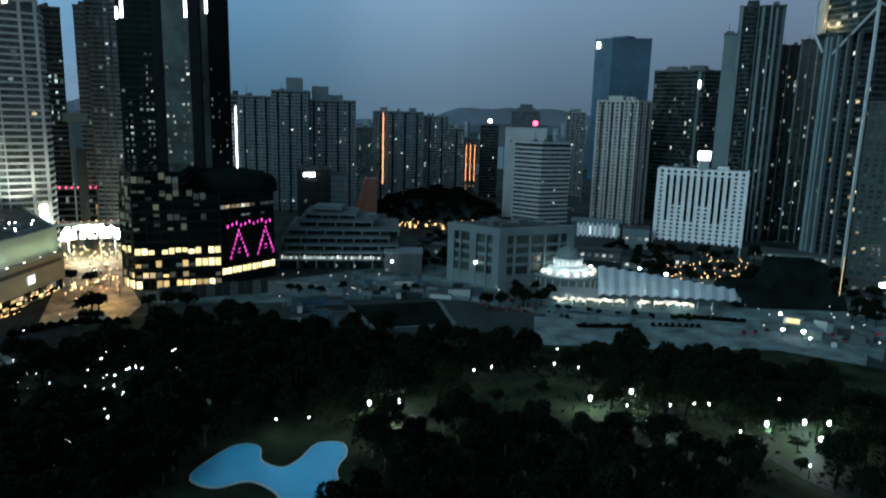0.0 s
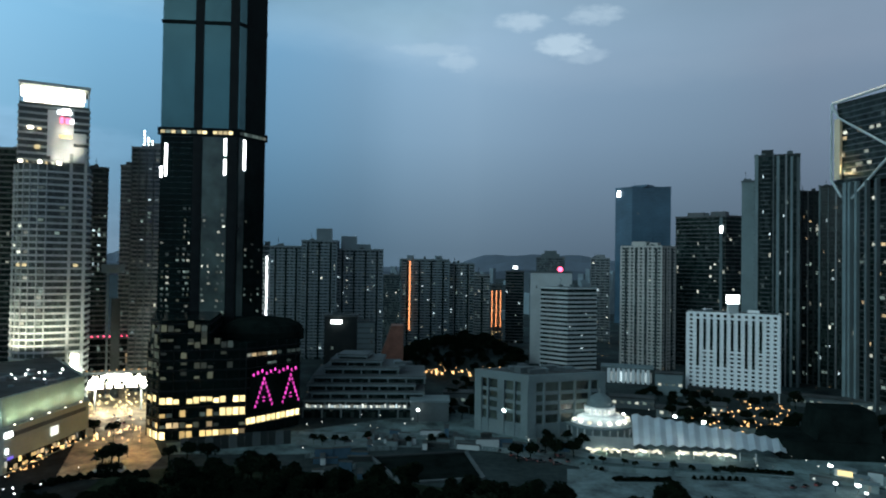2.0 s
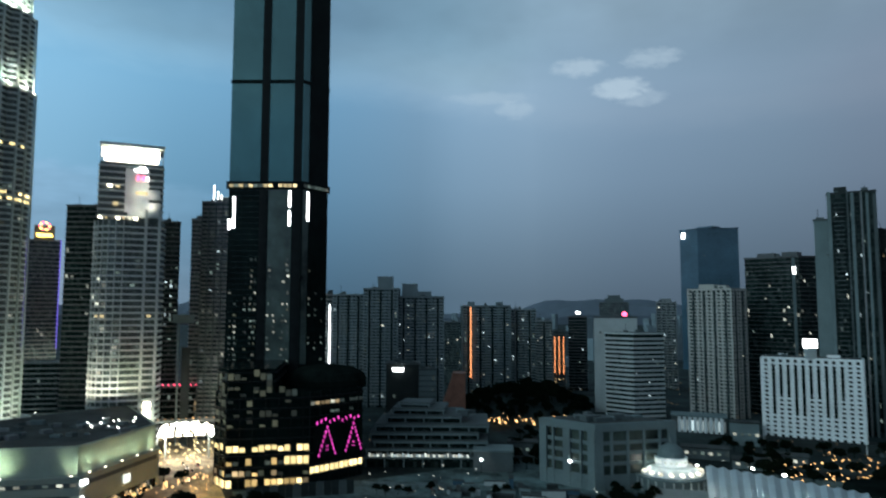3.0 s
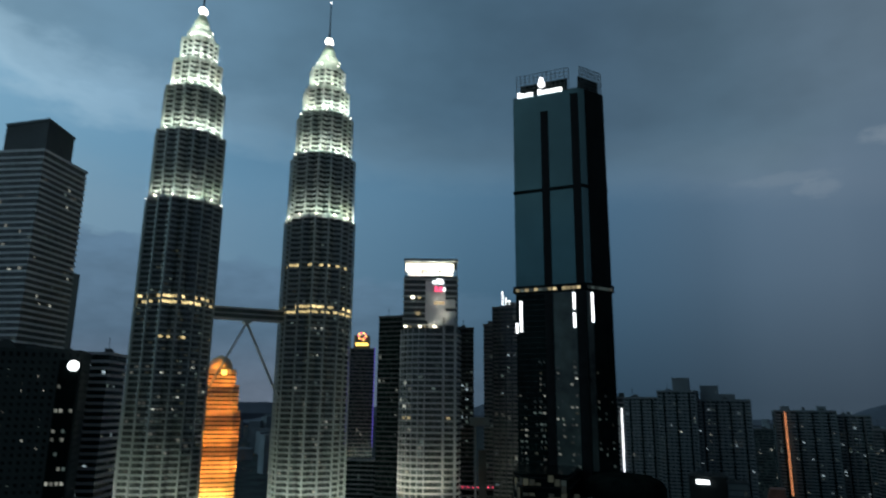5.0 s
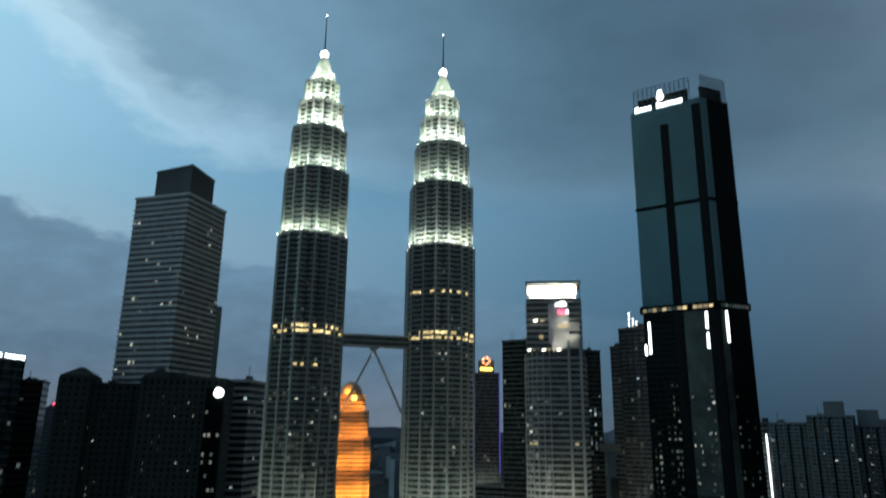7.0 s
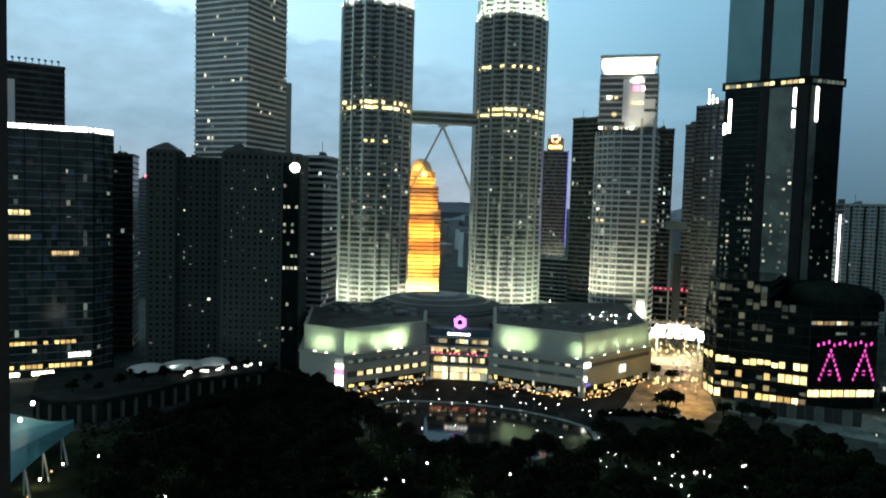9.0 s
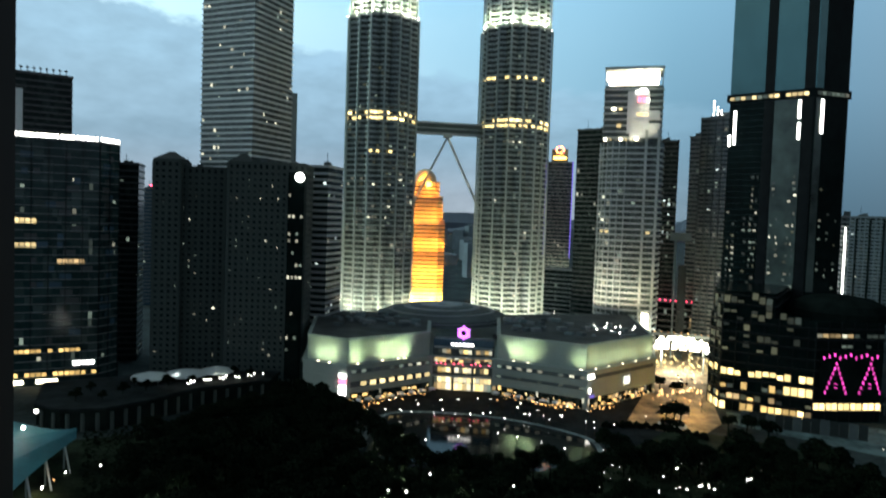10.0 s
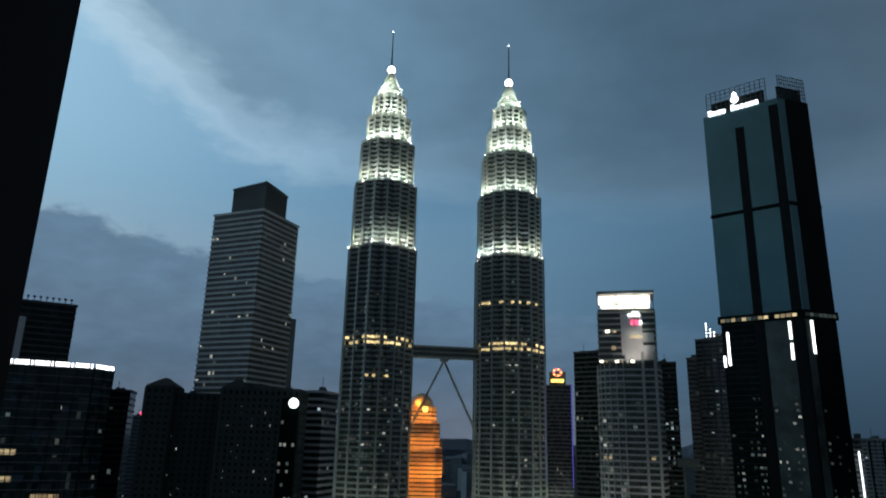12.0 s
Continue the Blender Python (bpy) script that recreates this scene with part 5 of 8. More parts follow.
def ring_sign_tower():
    plan = slab_plan((38.75, 800), (36.55, 800), 30)
    root = high_rise("bank_tower", "slim tower with violet edge lights and an amber ring sign", plan, 166, floor=4.2, body="tower_glass", band="band_mid", lit=8, lights=("lit_soft", "lit_dim"))
    ox, oy = root.location.x, root.location.y
    for az in (38.72, 36.58):
        q = Vector(P(az, 798)) - Vector((ox, oy))
        part("edge_light", block(1.0, 1.0, 110, at=(q.x, q.y, 58), rz=radians(az)), "purple", root)
    crown = [(x - ox, y - oy) for x, y in slab_plan((38.3, 803), (37.0, 803), 20)]
    part("crown", prism(crown, 166, 182), "dark_wall", root)
    for k in range(3):
        q = Vector(P(38.0 - 0.35 * k, 800)) - Vector((ox, oy))
        part("crown_sign", block(4.4, 1, 3.4, at=(q.x, q.y, 170), rz=radians(38)), "amber", root)
    for k in range(10):
        t = k * math.tau / 10
        q = Vector(P(37.65, 799)) - Vector((ox, oy))
        u = Vector((math.cos(radians(37.6)), math.sin(radians(37.6))))
        part("ring_lamp", block(1.8, 1, 1.8, at=(q.x + u.x * 4.2 * math.cos(t), q.y + u.y * 4.2 * math.cos(t), 180 + 3.6 * math.sin(t)), rz=radians(38)), "pink_red" if k % 2 else "amber", root)
    for s in (-1, 1):
        q = Vector(P(37.65 + 0.7 * s, 792))
        lamp("tower_floodlight", (q.x, q.y, 38), 9000, (1.0, 0.95, 0.8), 1.0, spot=150, aim=(root.location.x, root.location.y, 70))
    high_rise("low_offices", "low striped office block behind the mall", slab_plan((39.0, 640), (36.4, 630), 20), 55, floor=4, body="dark_glass", band="band_mid", lit=5, lights=("lit_dim",))


ring_sign_tower()


def round_tower():
    """Curved to the west, flat to the east, with a bright crown."""
    d, top = 528, 158
    x, y = P(32.1, d)
    turn = radians(32.1)

    def local(pts):
        return [(px * math.cos(turn) - py * math.sin(turn), px * math.sin(turn) + py * math.cos(turn)) for px, py in pts]

    arc = [(-3 - 18.5 * math.cos(t), -3 - 15 * math.sin(t)) for t in [radians(a) for a in range(-60, 91, 15)]]
    plan = local(arc + [(20.5, -17), (23.0, -6), (23.0, 16), (-10, 16)])
    root = thing("round_office_tower", (x, y, 0), "rounded office tower with floodlit white floor bands and a bright crown", "tower building", "skyline")
    part("body", prism(plan, 0, top), "star_glass", root)
    me = mesh_of(prism(offset(plan, 0.9), -0.65, 0.65), "floor_band", "pale_wall")
    for k in range(1, 38):
        piece("floor_band", me, root, (0, 0, k * 4.15))
    for px in (10.5, 19.0):
        q = local([(px, -18.2)])[0]
        part("pier", block(1.8, 2.0, 166, at=(*q, 0), rz=turn), "pale_wall", root)
    fin = mesh_of(block(0.5, 0.8, top), "mullion", "pale_wall")
    for i in range(2, len(arc)):
        piece("mullion", fin, root, (*plan[i], 0))
    # upper block and open crown
    upper = local([(-19.5, -14), (20.5, -14), (20.5, 14), (-19.5, 14)])
    part("upper_block", prism(upper, top, 198), "dark_wall", root)
    band2 = mesh_of(prism(offset(upper, 0.7), -0.7, 0.7), "floor_band", "pale_wall")
    for k in range(9):
        piece("floor_band", band2, root, (0, 0, top + 3 + k * 4.3))
    q = local([(4, -14.6)])[0]
    part("blind_wall", block(15, 1.2, 30, at=(*q, 164), rz=turn), "white_wall", root)
    for px, bw, z0, z1 in ((9, 21, 161, 171), (12, 14, 173.5, 180)):
        q = local([(px, -15.0)])[0]
        part("blind_wall", block(bw, 1.0, z1 - z0, at=(*q, z0), rz=turn), "white_wall", root)
    for px in (-19, -6, 7, 20):
        q = local([(px, -13.5)])[0]
        part("crown_post", block(0.7, 0.7, 13, at=(*q, 198), rz=turn), "pale_wall", root)
    part("crown_ring", prism(offset(upper, 0.5), 209.5, 211.5), "pale_wall", root)
    q = local([(0, -8)])[0]
    part("crown_wall", block(35, 2, 10.0, at=(*q, 198.0), rz=turn), "white_wall", root)
    for px, lw, lh in ((-14.5, 8.6, 6.2), (-6.0, 8.8, 4.6), (2.0, 7.4, 6.6), (8.8, 6.4, 5.0), (14.8, 6.0, 6.0)):
        q = local([(px, -9.2)])[0]
        part("crown_light", block(lw, 0.5, lh, at=(*q, 208.6 - lh), rz=turn), "warm_white_light", root, "bright glowing crown panel")
        q = local([(px, -12.5)])[0]
        lamp("crown_floodlight", (x + q[0], y + q[1], 200.5), 1700, (1.0, 0.88, 0.72), 0.8)
    for px, z, w2, h, mat in ((6, 192, 8, 2.0, "white_light"), (7, 194, 4, 1.6, "white_light"), (4.6, 186, 1.6, 3.6, "pink_red"), (8.0, 186, 2.4, 3.2, "pink_red"), (10.6, 186.4, 1.4, 2.4, "white_light"), (-13, 180.5, 3.0, 1.6, "warm_white_light"), (-8, 180.5, 2.2, 1.2, "lit_gold"), (-9, 168, 3.0, 2.6, "lit_gold"), (7, 176, 8, 2.6, "lit_gold")):
        q = local([(px, -15.4)])[0]
        part("sign_bar", block(w2, 0.8, h, at=(*q, z), rz=turn), mat, root)
    for k in range(7):
        q = local([(-18 + 3.6 * k, -15.0)])[0]
        part("ledge_light", block((2.4, 1.2, 1.8)[k % 3], 0.6, 1.4, at=(*q, top + 0.9), rz=turn), ("warm_white_light", "lit_gold", "lit_soft")[k % 3], root)
    rnd = random.Random(31)
    win = {m: mesh_of(block(2.8, 0.5, 2.0), "lit_window", m) for m in ("lit_soft", "lit_gold", "lit_dim")}
    for k in range(90):
        i = rnd.randrange(3, len(arc))
        p, q = Vector(plan[i]), Vector(plan[i + 1])
        c = p.lerp(q, rnd.uniform(0.25, 0.75))
        f = rnd.choice((22, 22, 22, *range(4, 37)))
        piece("lit_window", win["lit_gold" if f == 22 else rnd.choice(("lit_soft", "lit_dim", "lit_dim"))], root, (c.x, c.y, f * 4.15 + 1.0), math.atan2(q.y - p.y, q.x - p.x))
    # floodlights on the blind wall and round the foot
    for px, z, watts in ((4, 160, 1300), (14, 168, 1000), (8, 179, 1000)):
        w = local([(px, -21)])[0]
        lamp("tower_floodlight", (x + w[0], y + w[1], z), watts, (1.0, 0.86, 0.74), 0.8, spot=150, aim=(x, y, z + 10))
    for k in range(6):
        t = radians(-30 + 26 * k)
        w = local([(-3 - 33 * math.cos(t), -3 - 30 * math.sin(t))])[0]
        lamp("tower_floodlight", (x + w[0], y + w[1], 35), 18000, (1.0, 0.90, 0.68), 1.0, spot=110, aim=(x, y, 120))
    # the pier's floodlit foot, its brightness put into a glowing panel
    w = local([(15, -19.8)])[0]
    part("bright_panel", block(4.5, 0.6, 18, at=(*w, 18), rz=turn), "warm_white_light", root)
    return root


round_tower()
high_rise("dark_tower", "dark tower with a thin flat roof wing", slab_plan((36.3, 610), (34.2, 600), 24), 178, floor=4, body="dark_glass", band="band_dark", lit=14, lights=("lit_dim", "lit_soft"))
high_rise("dark_tower", "dark narrow tower with scattered lights", slab_plan((29.9, 600), (28.45, 600), 24), 168, floor=3.8, body="dark_glass", band="band_dark", lit=30, lights=("lit_cool", "lit_dim"))
high_rise("apartment_tower", "grey apartment tower with balconies and roof masts", slab_plan((26.85, 560), (24.3, 552), 26), 180, floor=3.3, body="tower_glass", band="band_mid", band_h=1.2, pier="dark_wall", pier_gap=5, lit=80, lights=("lit_soft", "lit_dim", "lit_dim", "lit_cool"), category="apartment building", roof_boxes=((0.5, 0.4, 10, 8, 4),))
high_rise("apartment_tower", "slim pale tower edge beside the apartment tower", slab_plan((27.6, 575), (26.8, 575), 16), 168, floor=3.4, body="tower_glass", band="band_mid", lit=4, lights=("lit_dim",), category="apartment building")
mast = thing("roof_masts", (*P(26.0, 560), 181.5), "lit lattice masts on a roof", "mast")
for k, h in enumerate((12, 8, 6)):
    part("mast_pole", tube((k * 3.0, 0, 0.4), (k * 3.0, 0, h), 0.3, 6), "grey_wall", mast)
    for j in range(int(h / 2.4)):
        part("mast_lamp", ball(0.6, (k * 3.0, -0.4, 2 + j * 2.4), cuts=1), "lamp_white", mast)
gantry = thing("canopy_building", (*P(27.75, 540), 0), "slim block with a flat canopy on posts", "building", "skyline")
part("shaft", block(6, 6, 70, rz=radians(28)), "darker_wall", gantry)
part("post", block(1.2, 1.2, 94, at=(-5, -2, 0), rz=radians(28)), "grey_wall", gantry)
part("canopy", block(15, 6, 6, at=(-2, -1, 88), rz=radians(28)), "grey_wall", gantry)


# the dark flat-roofed hall that closes the street
hall_plan = slab_plan((30.2, 575), (25.2, 570), 20)
hall = high_rise("street_hall", "dark flat-roofed hall closing the street, with red roof lamps", hall_plan, 38, floor=5, body="black_glass", band="band_dark", lit=16, lights=("lit_warm", "lit_dim"), category="building", group="low buildings")
red_lamp = mesh_of(ball(0.6, cuts=1), "roof_lamp", "pink_red")
for k in range(11):
    q = Vector(hall_plan[0]).lerp(Vector(hall_plan[1]), 0.1 + 0.08 * k) - hall.location.to_2d()
    piece("roof_lamp", red_lamp, hall, (q.x, q.y, 39.9))


# ---- the bright street with its arch of lights ----
def light_arch():
    root = thing("street_light_arch", (*P(27.6, 492), 0), "festive arch of white lights over the street", "light arch")
    turn = radians(27.6)
    rnd = random.Random(2)

    def loc(px, py=0.0):
        return (px * math.cos(turn) - py * math.sin(turn), px * math.sin(turn) + py * math.cos(turn))

    for px in (-17, -12, 15, 19):
        part("column", block(1.2, 1.2, 17, at=(*loc(px), 0), rz=turn), "pale_wall", root)
    part("beam", block(38, 2, 1.4, at=(*loc(1), 24.0), rz=turn), "pale_wall", root)
    bar = mesh_of(block(1.3, 0.6, 0.7), "light_bar", "strong_light")
    for k in range(110):
        px, row = -16 + 34 * rnd.random(), rnd.random()
        arch = 14 + 8 * math.cos((px - 1) / 20 * 1.4)
        piece("light_bar", bar, root, (*loc(px, rnd.uniform(-4, 10)), arch + 2 - 5.5 * row), turn + rnd.uniform(-0.3, 0.3))
    for k in range(9):
        part("pennant_lamp", ball(0.5, (*loc(-17 + 4.3 * k), 26.3), cuts=1), "lamp_warm", root)
        part("pennant_post", tube((*loc(-17 + 4.3 * k), 25.4), (*loc(-17 + 4.3 * k), 26.0), 0.15, 6), "black_metal", root)
    drop = mesh_of(block(1.5, 0.5, 1.7), "light_bar", "warm_white_light")
    for k in range(20):
        for row in range(4):
            if rnd.random() < 0.75:
                piece("light_bar", drop, root, (*loc(-15 + 1.68 * k, 14), 12.6 + 2.2 * row), turn)
    low_bar = mesh_of(block(0.8, 0.5, 1.0), "light_bar", "shop_gold")
    for k in range(60):
        piece("light_bar", low_bar, root, (*loc(rnd.uniform(-17, 20), rnd.uniform(-2, 16)), rnd.uniform(1.0, 14) * rnd.random() + 1), turn)
    for px in (-8, 9):
        lamp("street_floodlight", (root.location.x + loc(px, -3)[0], root.location.y + loc(px, -3)[1], 12), 9000, (1.0, 0.93, 0.78), 2.0)


light_arch()
for az, d in ((28.8, 360), (27.9, 368), (26.7, 374), (25.8, 388), (27.7, 392), (26.4, 408), (27.6, 425), (27.0, 446)):
    post = thing("plaza_lamp", (*P(az, d), 0.12), "tall plaza lamp with an amber head", "lamp", "plaza lamps")
    part("pole", tube((0, 0, 0), (0, 0, 8.6), 0.1, 6), "black_metal", post)
    part("head", ball(0.42, (0, 0, 9.0), 0.6, cuts=1), "lamp_warm", post)
    lamp("plaza_light", (*P(az, d - 0.3), 7.0), 1600, (1.0, 0.50, 0.14), 0.3)


# ---- north: flats, offices and towers ----
def north():
    high_rise("apartment_tower", "blue-grey apartment tower with many windows", slab_plan((16.5, 720), (14.0, 716), 26), 112, floor=3.2, body="tower_glass", band="blue_wall", band_h=1.7, pier="blue_wall", pier_gap=4.0, lit=36, category="apartment building", group="flats", recess=(12, 1.7, "dark_glass"))
    high_rise("apartment_tower", "blue-grey apartment tower with a roof block", slab_plan((14.0, 706), (11.2, 702), 26), 118, floor=3.2, body="tower_glass", band="blue_wall", band_h=1.7, pier="blue_wall", pier_gap=4.5, lit=50, category="apartment building", group="flats", roof_boxes=((0.6, 0.5, 15, 12, 12),), recess=(12, 1.7, "dark_glass"))
    high_rise("apartment_tower", "broad blue-grey apartment tower with a roof block", slab_plan((11.2, 712), (7.4, 716), 30), 110, floor=3.2, body="tower_glass", band="blue_wall", band_h=1.7, pier="blue_wall", pier_gap=4.5, lit=80, category="apartment building", group="flats", roof_boxes=((0.28, 0.5, 16, 12, 13), (0.5, 0.5, 24, 10, 5)), recess=(12, 1.7, "dark_glass"))
    edge = high_rise("slim_tower", "slim pale tower with a white light line on its edge", slab_plan((17.3, 610), (16.55, 610), 14), 110, floor=3.6, body="tower_glass", band="band_mid", lit=3, lights=("lit_dim",))
    q = Vector(P(16.75, 608)) - edge.location.to_2d()
    part("light_line", block(0.9, 0.9, 66, at=(q.x, q.y, 36), rz=radians(17)), "white_light", edge)
    high_rise("far_tower", "distant dark apartment block", slab_plan((7.4, 900), (5.9, 900), 30), 80, floor=3.4, body="tower_glass", band="dark_wall", lit=12, category="apartment building", group="flats")
    flat = high_rise("apartment_tower", "long apartment block with an orange light line", slab_plan((5.85, 800), (1.9, 806), 26), 101, floor=3.2, body="tower_glass", band="blue_wall", band_h=1.4, pier="grey_wall", pier_gap=7, pier_w=1.6, lit=60, category="apartment building", group="flats", roof_boxes=((0.2, 0.5, 8, 8, 4), (0.8, 0.5, 8, 8, 4)), recess=(14, 2.0, "dark_glass"))
    q = Vector(P(5.15, 797)) - flat.location.to_2d()
    part("light_line", block(1.3, 1.0, 80, at=(q.x, q.y, 20), rz=radians(4)), "orange_strip", flat)
    high_rise("apartment_tower", "blue-grey apartment block with pale piers", slab_plan((1.9, 815), (-0.2, 815), 26), 97, floor=3.2, body="tower_glass", band="blue_wall", pier="band_mid", pier_gap=6, lit=30, category="apartment building", group="flats", recess=(14, 2.0, "dark_glass"))
    high_rise("apartment_tower", "lower pale apartment block", slab_plan((-0.2, 800), (-1.5, 800), 26), 84, floor=3.2, body="tower_glass", band="band_mid", lit=18, category="apartment building", group="flats", recess=(14, 2.0, "dark_glass"))
    lattice = high_rise("lattice_tower", "distant tower with orange lit uprights", slab_plan((-1.6, 880), (-2.5, 880), 20), 70, floor=3.4, body="tower_glass", band="dark_wall", lit=10, lights=("lit_warm",))
    for az in (-1.7, -2.05, -2.4):
        q = Vector(P(az, 878)) - lattice.location.to_2d()
        part("light_line", block(0.8, 0.8, 46, at=(q.x, q.y, 18)), "orange_strip", lattice)
    dark = high_rise("far_tower", "dark narrow tower with a lit roof sign", slab_plan((-2.8, 860), (-4.3, 860), 24), 88, floor=3.6, body="dark_glass", band="band_dark", lit=8)
    part("roof_sign", block(5, 1, 3.4, at=(0, -6, 92)), "white_light", dark)
    high_rise("far_tower", "distant tower with a stepped rounded top", slab_plan((-5.3, 1150), (-7.6, 1150), 34), 108, floor=3.8, body="tower_glass", band="dark_wall", lit=14, roof_boxes=((0.5, 0.5, 30, 20, 6), (0.5, 0.5, 20, 14, 11)))
    high_rise("far_tower", "distant pale tower with lit windows", slab_plan((-9.7, 900), (-11.2, 900), 24), 106, floor=3.4, body="tower_glass", band="band_mid", pier="band_mid", pier_gap=6, lit=26, roof_boxes=((0.5, 0.5, 12, 10, 4),))
    slab = high_rise("slab_block", "pale blank-ended slab with a red roof sign", slab_plan((-4.84, 690), (-8.2, 690), 22), 90, floor=4, body="pale_wall", band=None, lit=2, lights=("lit_dim",), category="office building")
    part("roof_sign", ball(2.6, (8, -8, 93.5)), "pink_red", slab, "round red sign")
    high_rise("office_block", "grey office block with pale floor bands", corner_plan((-5.7, 655), (-7.9, 640), (-10.15, 655)), 76, floor=4, body="dark_glass", band="pale_wall", band_h=2.0, lit=12, lights=("lit_cool", "lit_dim"), category="office building")
    blue = high_rise("glass_tower", "tall blue glass tower with a slanted edge", corner_plan((-11.6, 1210), (-12.9, 1190), (-15.85, 1200)), 228, floor=5, body="blue_glass", band="blue_glass", band_h=0.6, lit=10, lights=("lit_cool", "lit_dim"), roof_boxes=((0.5, 0.5, 30, 20, 3),))
    q = Vector(P(-11.85, 1203)) - blue.location.to_2d()
    part("corner_sign", block(5.0, 1.5, 10, at=(q.x, q.y, 214), rz=radians(-40)), "white_light", blue)
    high_rise("apartment_tower", "pale beige apartment tower with ribbed corners", corner_plan((-12.1, 690), (-15.2, 676), (-16.2, 695)), 116, floor=3.2, body="tower_glass", band="beige_wall", band_h=1.4, pier="beige_wall", pier_gap=4.2, pier_w=1.7, lit=22, lights=("lit_soft", "lit_cool", "lit_dim"), category="apartment building", roof_boxes=((0.35, 0.4, 14, 10, 4), (0.7, 0.4, 8, 8, 3)), recess=(9, 2.2, "tower_glass"))
    dark = high_rise("dark_tower", "black glass tower with a bright edge light", corner_plan((-16.24, 735), (-19.9, 718), (-21.2, 735)), 147, floor=4, body="dark_glass", band="band_dark", band_h=0.6, lit=34, lights=("lit_soft", "lit_dim"), roof_boxes=((0.3, 0.4, 16, 12, 3.5), (0.7, 0.5, 14, 12, 4)))
    q = Vector(P(-19.55, 717)) - dark.location.to_2d()
    part("edge_pier", block(2.2, 1.2, 146, at=(q.x, q.y, 0)), "grey_wall", dark)
    part("edge_light", block(2.2, 1.4, 7, at=(q.x, q.y - 0.6, 131)), "white_light", dark)
    white = high_rise("white_block", "white slab with tall narrow slots and small windows", slab_plan((-17.2, 566), (-23.62, 560), 20), 62.5, z0=0, floor=3.1, body="dark_glass", band="white_wall", band_h=1.5, band_out=0.3, pier="white_wall", pier_gap=4.9, pier_w=2.7, pier_out=0.55, lit=6, lights=("lit_dim",), category="hotel", roof_boxes=((0.2, 0.5, 6, 6, 2), (0.72, 0.5, 8, 6, 2)))
    q = Vector(P(-20.42, 562)) - white.location.to_2d()
    part("sign_base", block(7.0, 4, 7, at=(q.x, q.y, 64)), "pale_wall", white)
    part("roof_sign", block(9.0, 2, 6.5, at=(q.x, q.y, 71)), "white_light", white, "glowing white roof sign")
    # black slots hanging from the top between the piers
    a, b = Vector(P(-17.2, 565.2)), Vector(P(-23.62, 559.2))
    for k in range(12):
        if k in (0, 11):
            continue
        q = a.lerp(b, (k + 0.5) / 13) - white.location.to_2d()
        ln = 34 if k % 4 < 2 else 20
        part("slot", block(1.7, 0.9, ln, at=(q.x, q.y, 57 - ln), rz=math.atan2(b.y - a.y, b.x - a.x)), "dark_glass", white, "dark upright slot")
    part("plinth", block(70, 14, 7, at=(0, -8, 0), rz=radians(-20)), "darker_wall", white)
    plan = slab_plan((-21.9, 640), (-24.95, 640), 24)
    slim = high_rise("slim_tower", "slim dark tower with pale blade walls", plan, 192, floor=3.7, body="dark_glass", band="darker_wall", band_h=0.5, lit=34, pier_gap=2.6, lights=("lit_soft", "lit_dim", "lit_dim", "lit_cool"), category="apartment building", roof_boxes=((0.28, 0.4, 9, 8, 5),))
    add_fins(slim, plan, ((0.04, 2.6, 1.2, 194, "grey_wall"), (0.42, 0.9, 0.8, 194, "dark_wall"), (0.52, 2.2, 1.2, 192, "grey_wall"), (0.70, 1.2, 0.9, 193, "band_mid"), (0.82, 1.8, 1.2, 191, "grey_wall"), (0.97, 2.4, 1.4, 190, "dark_wall")))
    for k in range(40):                        # projecting balconies in the dark middle bay
        q = Vector(plan[0]).lerp(Vector(plan[1]), 0.24) - slim.location.to_2d()
        part("balcony", block(7.0, 2.2, 0.5, at=(q.x, q.y, 40 + k * 3.7), rz=radians(-23)), "dark_wall", slim)
    high_rise("slim_tower", "pale blade wall tower", slab_plan((-21.0, 650), (-21.95, 650), 20), 172, floor=3.7, body="grey_wall", band=None, lit=2, lights=("lit_dim",))
    plan = slab_plan((-24.9, 665), (-26.2, 665), 24)
    warm = high_rise("dark_tower", "dark apartment tower with scattered warm lights", plan, 163, floor=3.7, body="dark_glass", band="darker_wall", band_h=0.6, lit=30, pier_gap=2.4, lights=("lit_soft", "lit_warm", "lit_dim", "lit_dim", "lit_dim"), category="apartment building")
    add_fins(warm, plan, ((0.10, 1.0, 0.8, 164, "dark_wall"), (0.45, 0.7, 0.8, 165, "band_mid"), (0.75, 1.4, 0.8, 162, "darker_wall")))
    plan = slab_plan((-26.2, 655), (-28.4, 650), 24)
    pale = high_rise("dark_tower", "dark apartment tower with pale uprights", plan, 166, floor=3.7, body="dark_glass", band="darker_wall", band_h=0.6, lit=42, pier_gap=2.4, lights=("lit_soft", "lit_warm", "lit_dim", "lit_dim", "lit_cool"), category="apartment building", roof_boxes=((0.5, 0.4, 8, 8, 4),))
    add_fins(pale, plan, ((0.02, 1.2, 0.9, 168, "grey_wall"), (0.28, 0.8, 0.8, 166, "dark_wall"), (0.50, 1.0, 0.9, 167, "band_mid"), (0.78, 1.8, 1.0, 165, "dark_wall"), (0.95, 1.0, 0.9, 168, "grey_wall")))
    high_rise("apartment_tower", "dim beige apartment tower at the edge of the park", slab_plan((-31.0, 500), (-38, 505), 26), 113, floor=3.2, body="tower_glass", band="hotel_wall", band_h=1.4, pier="hotel_wall", pier_gap=4.5, pier_w=1.6, lit=40, lights=("lit_warm", "lit_dim"), category="apartment building")


north()


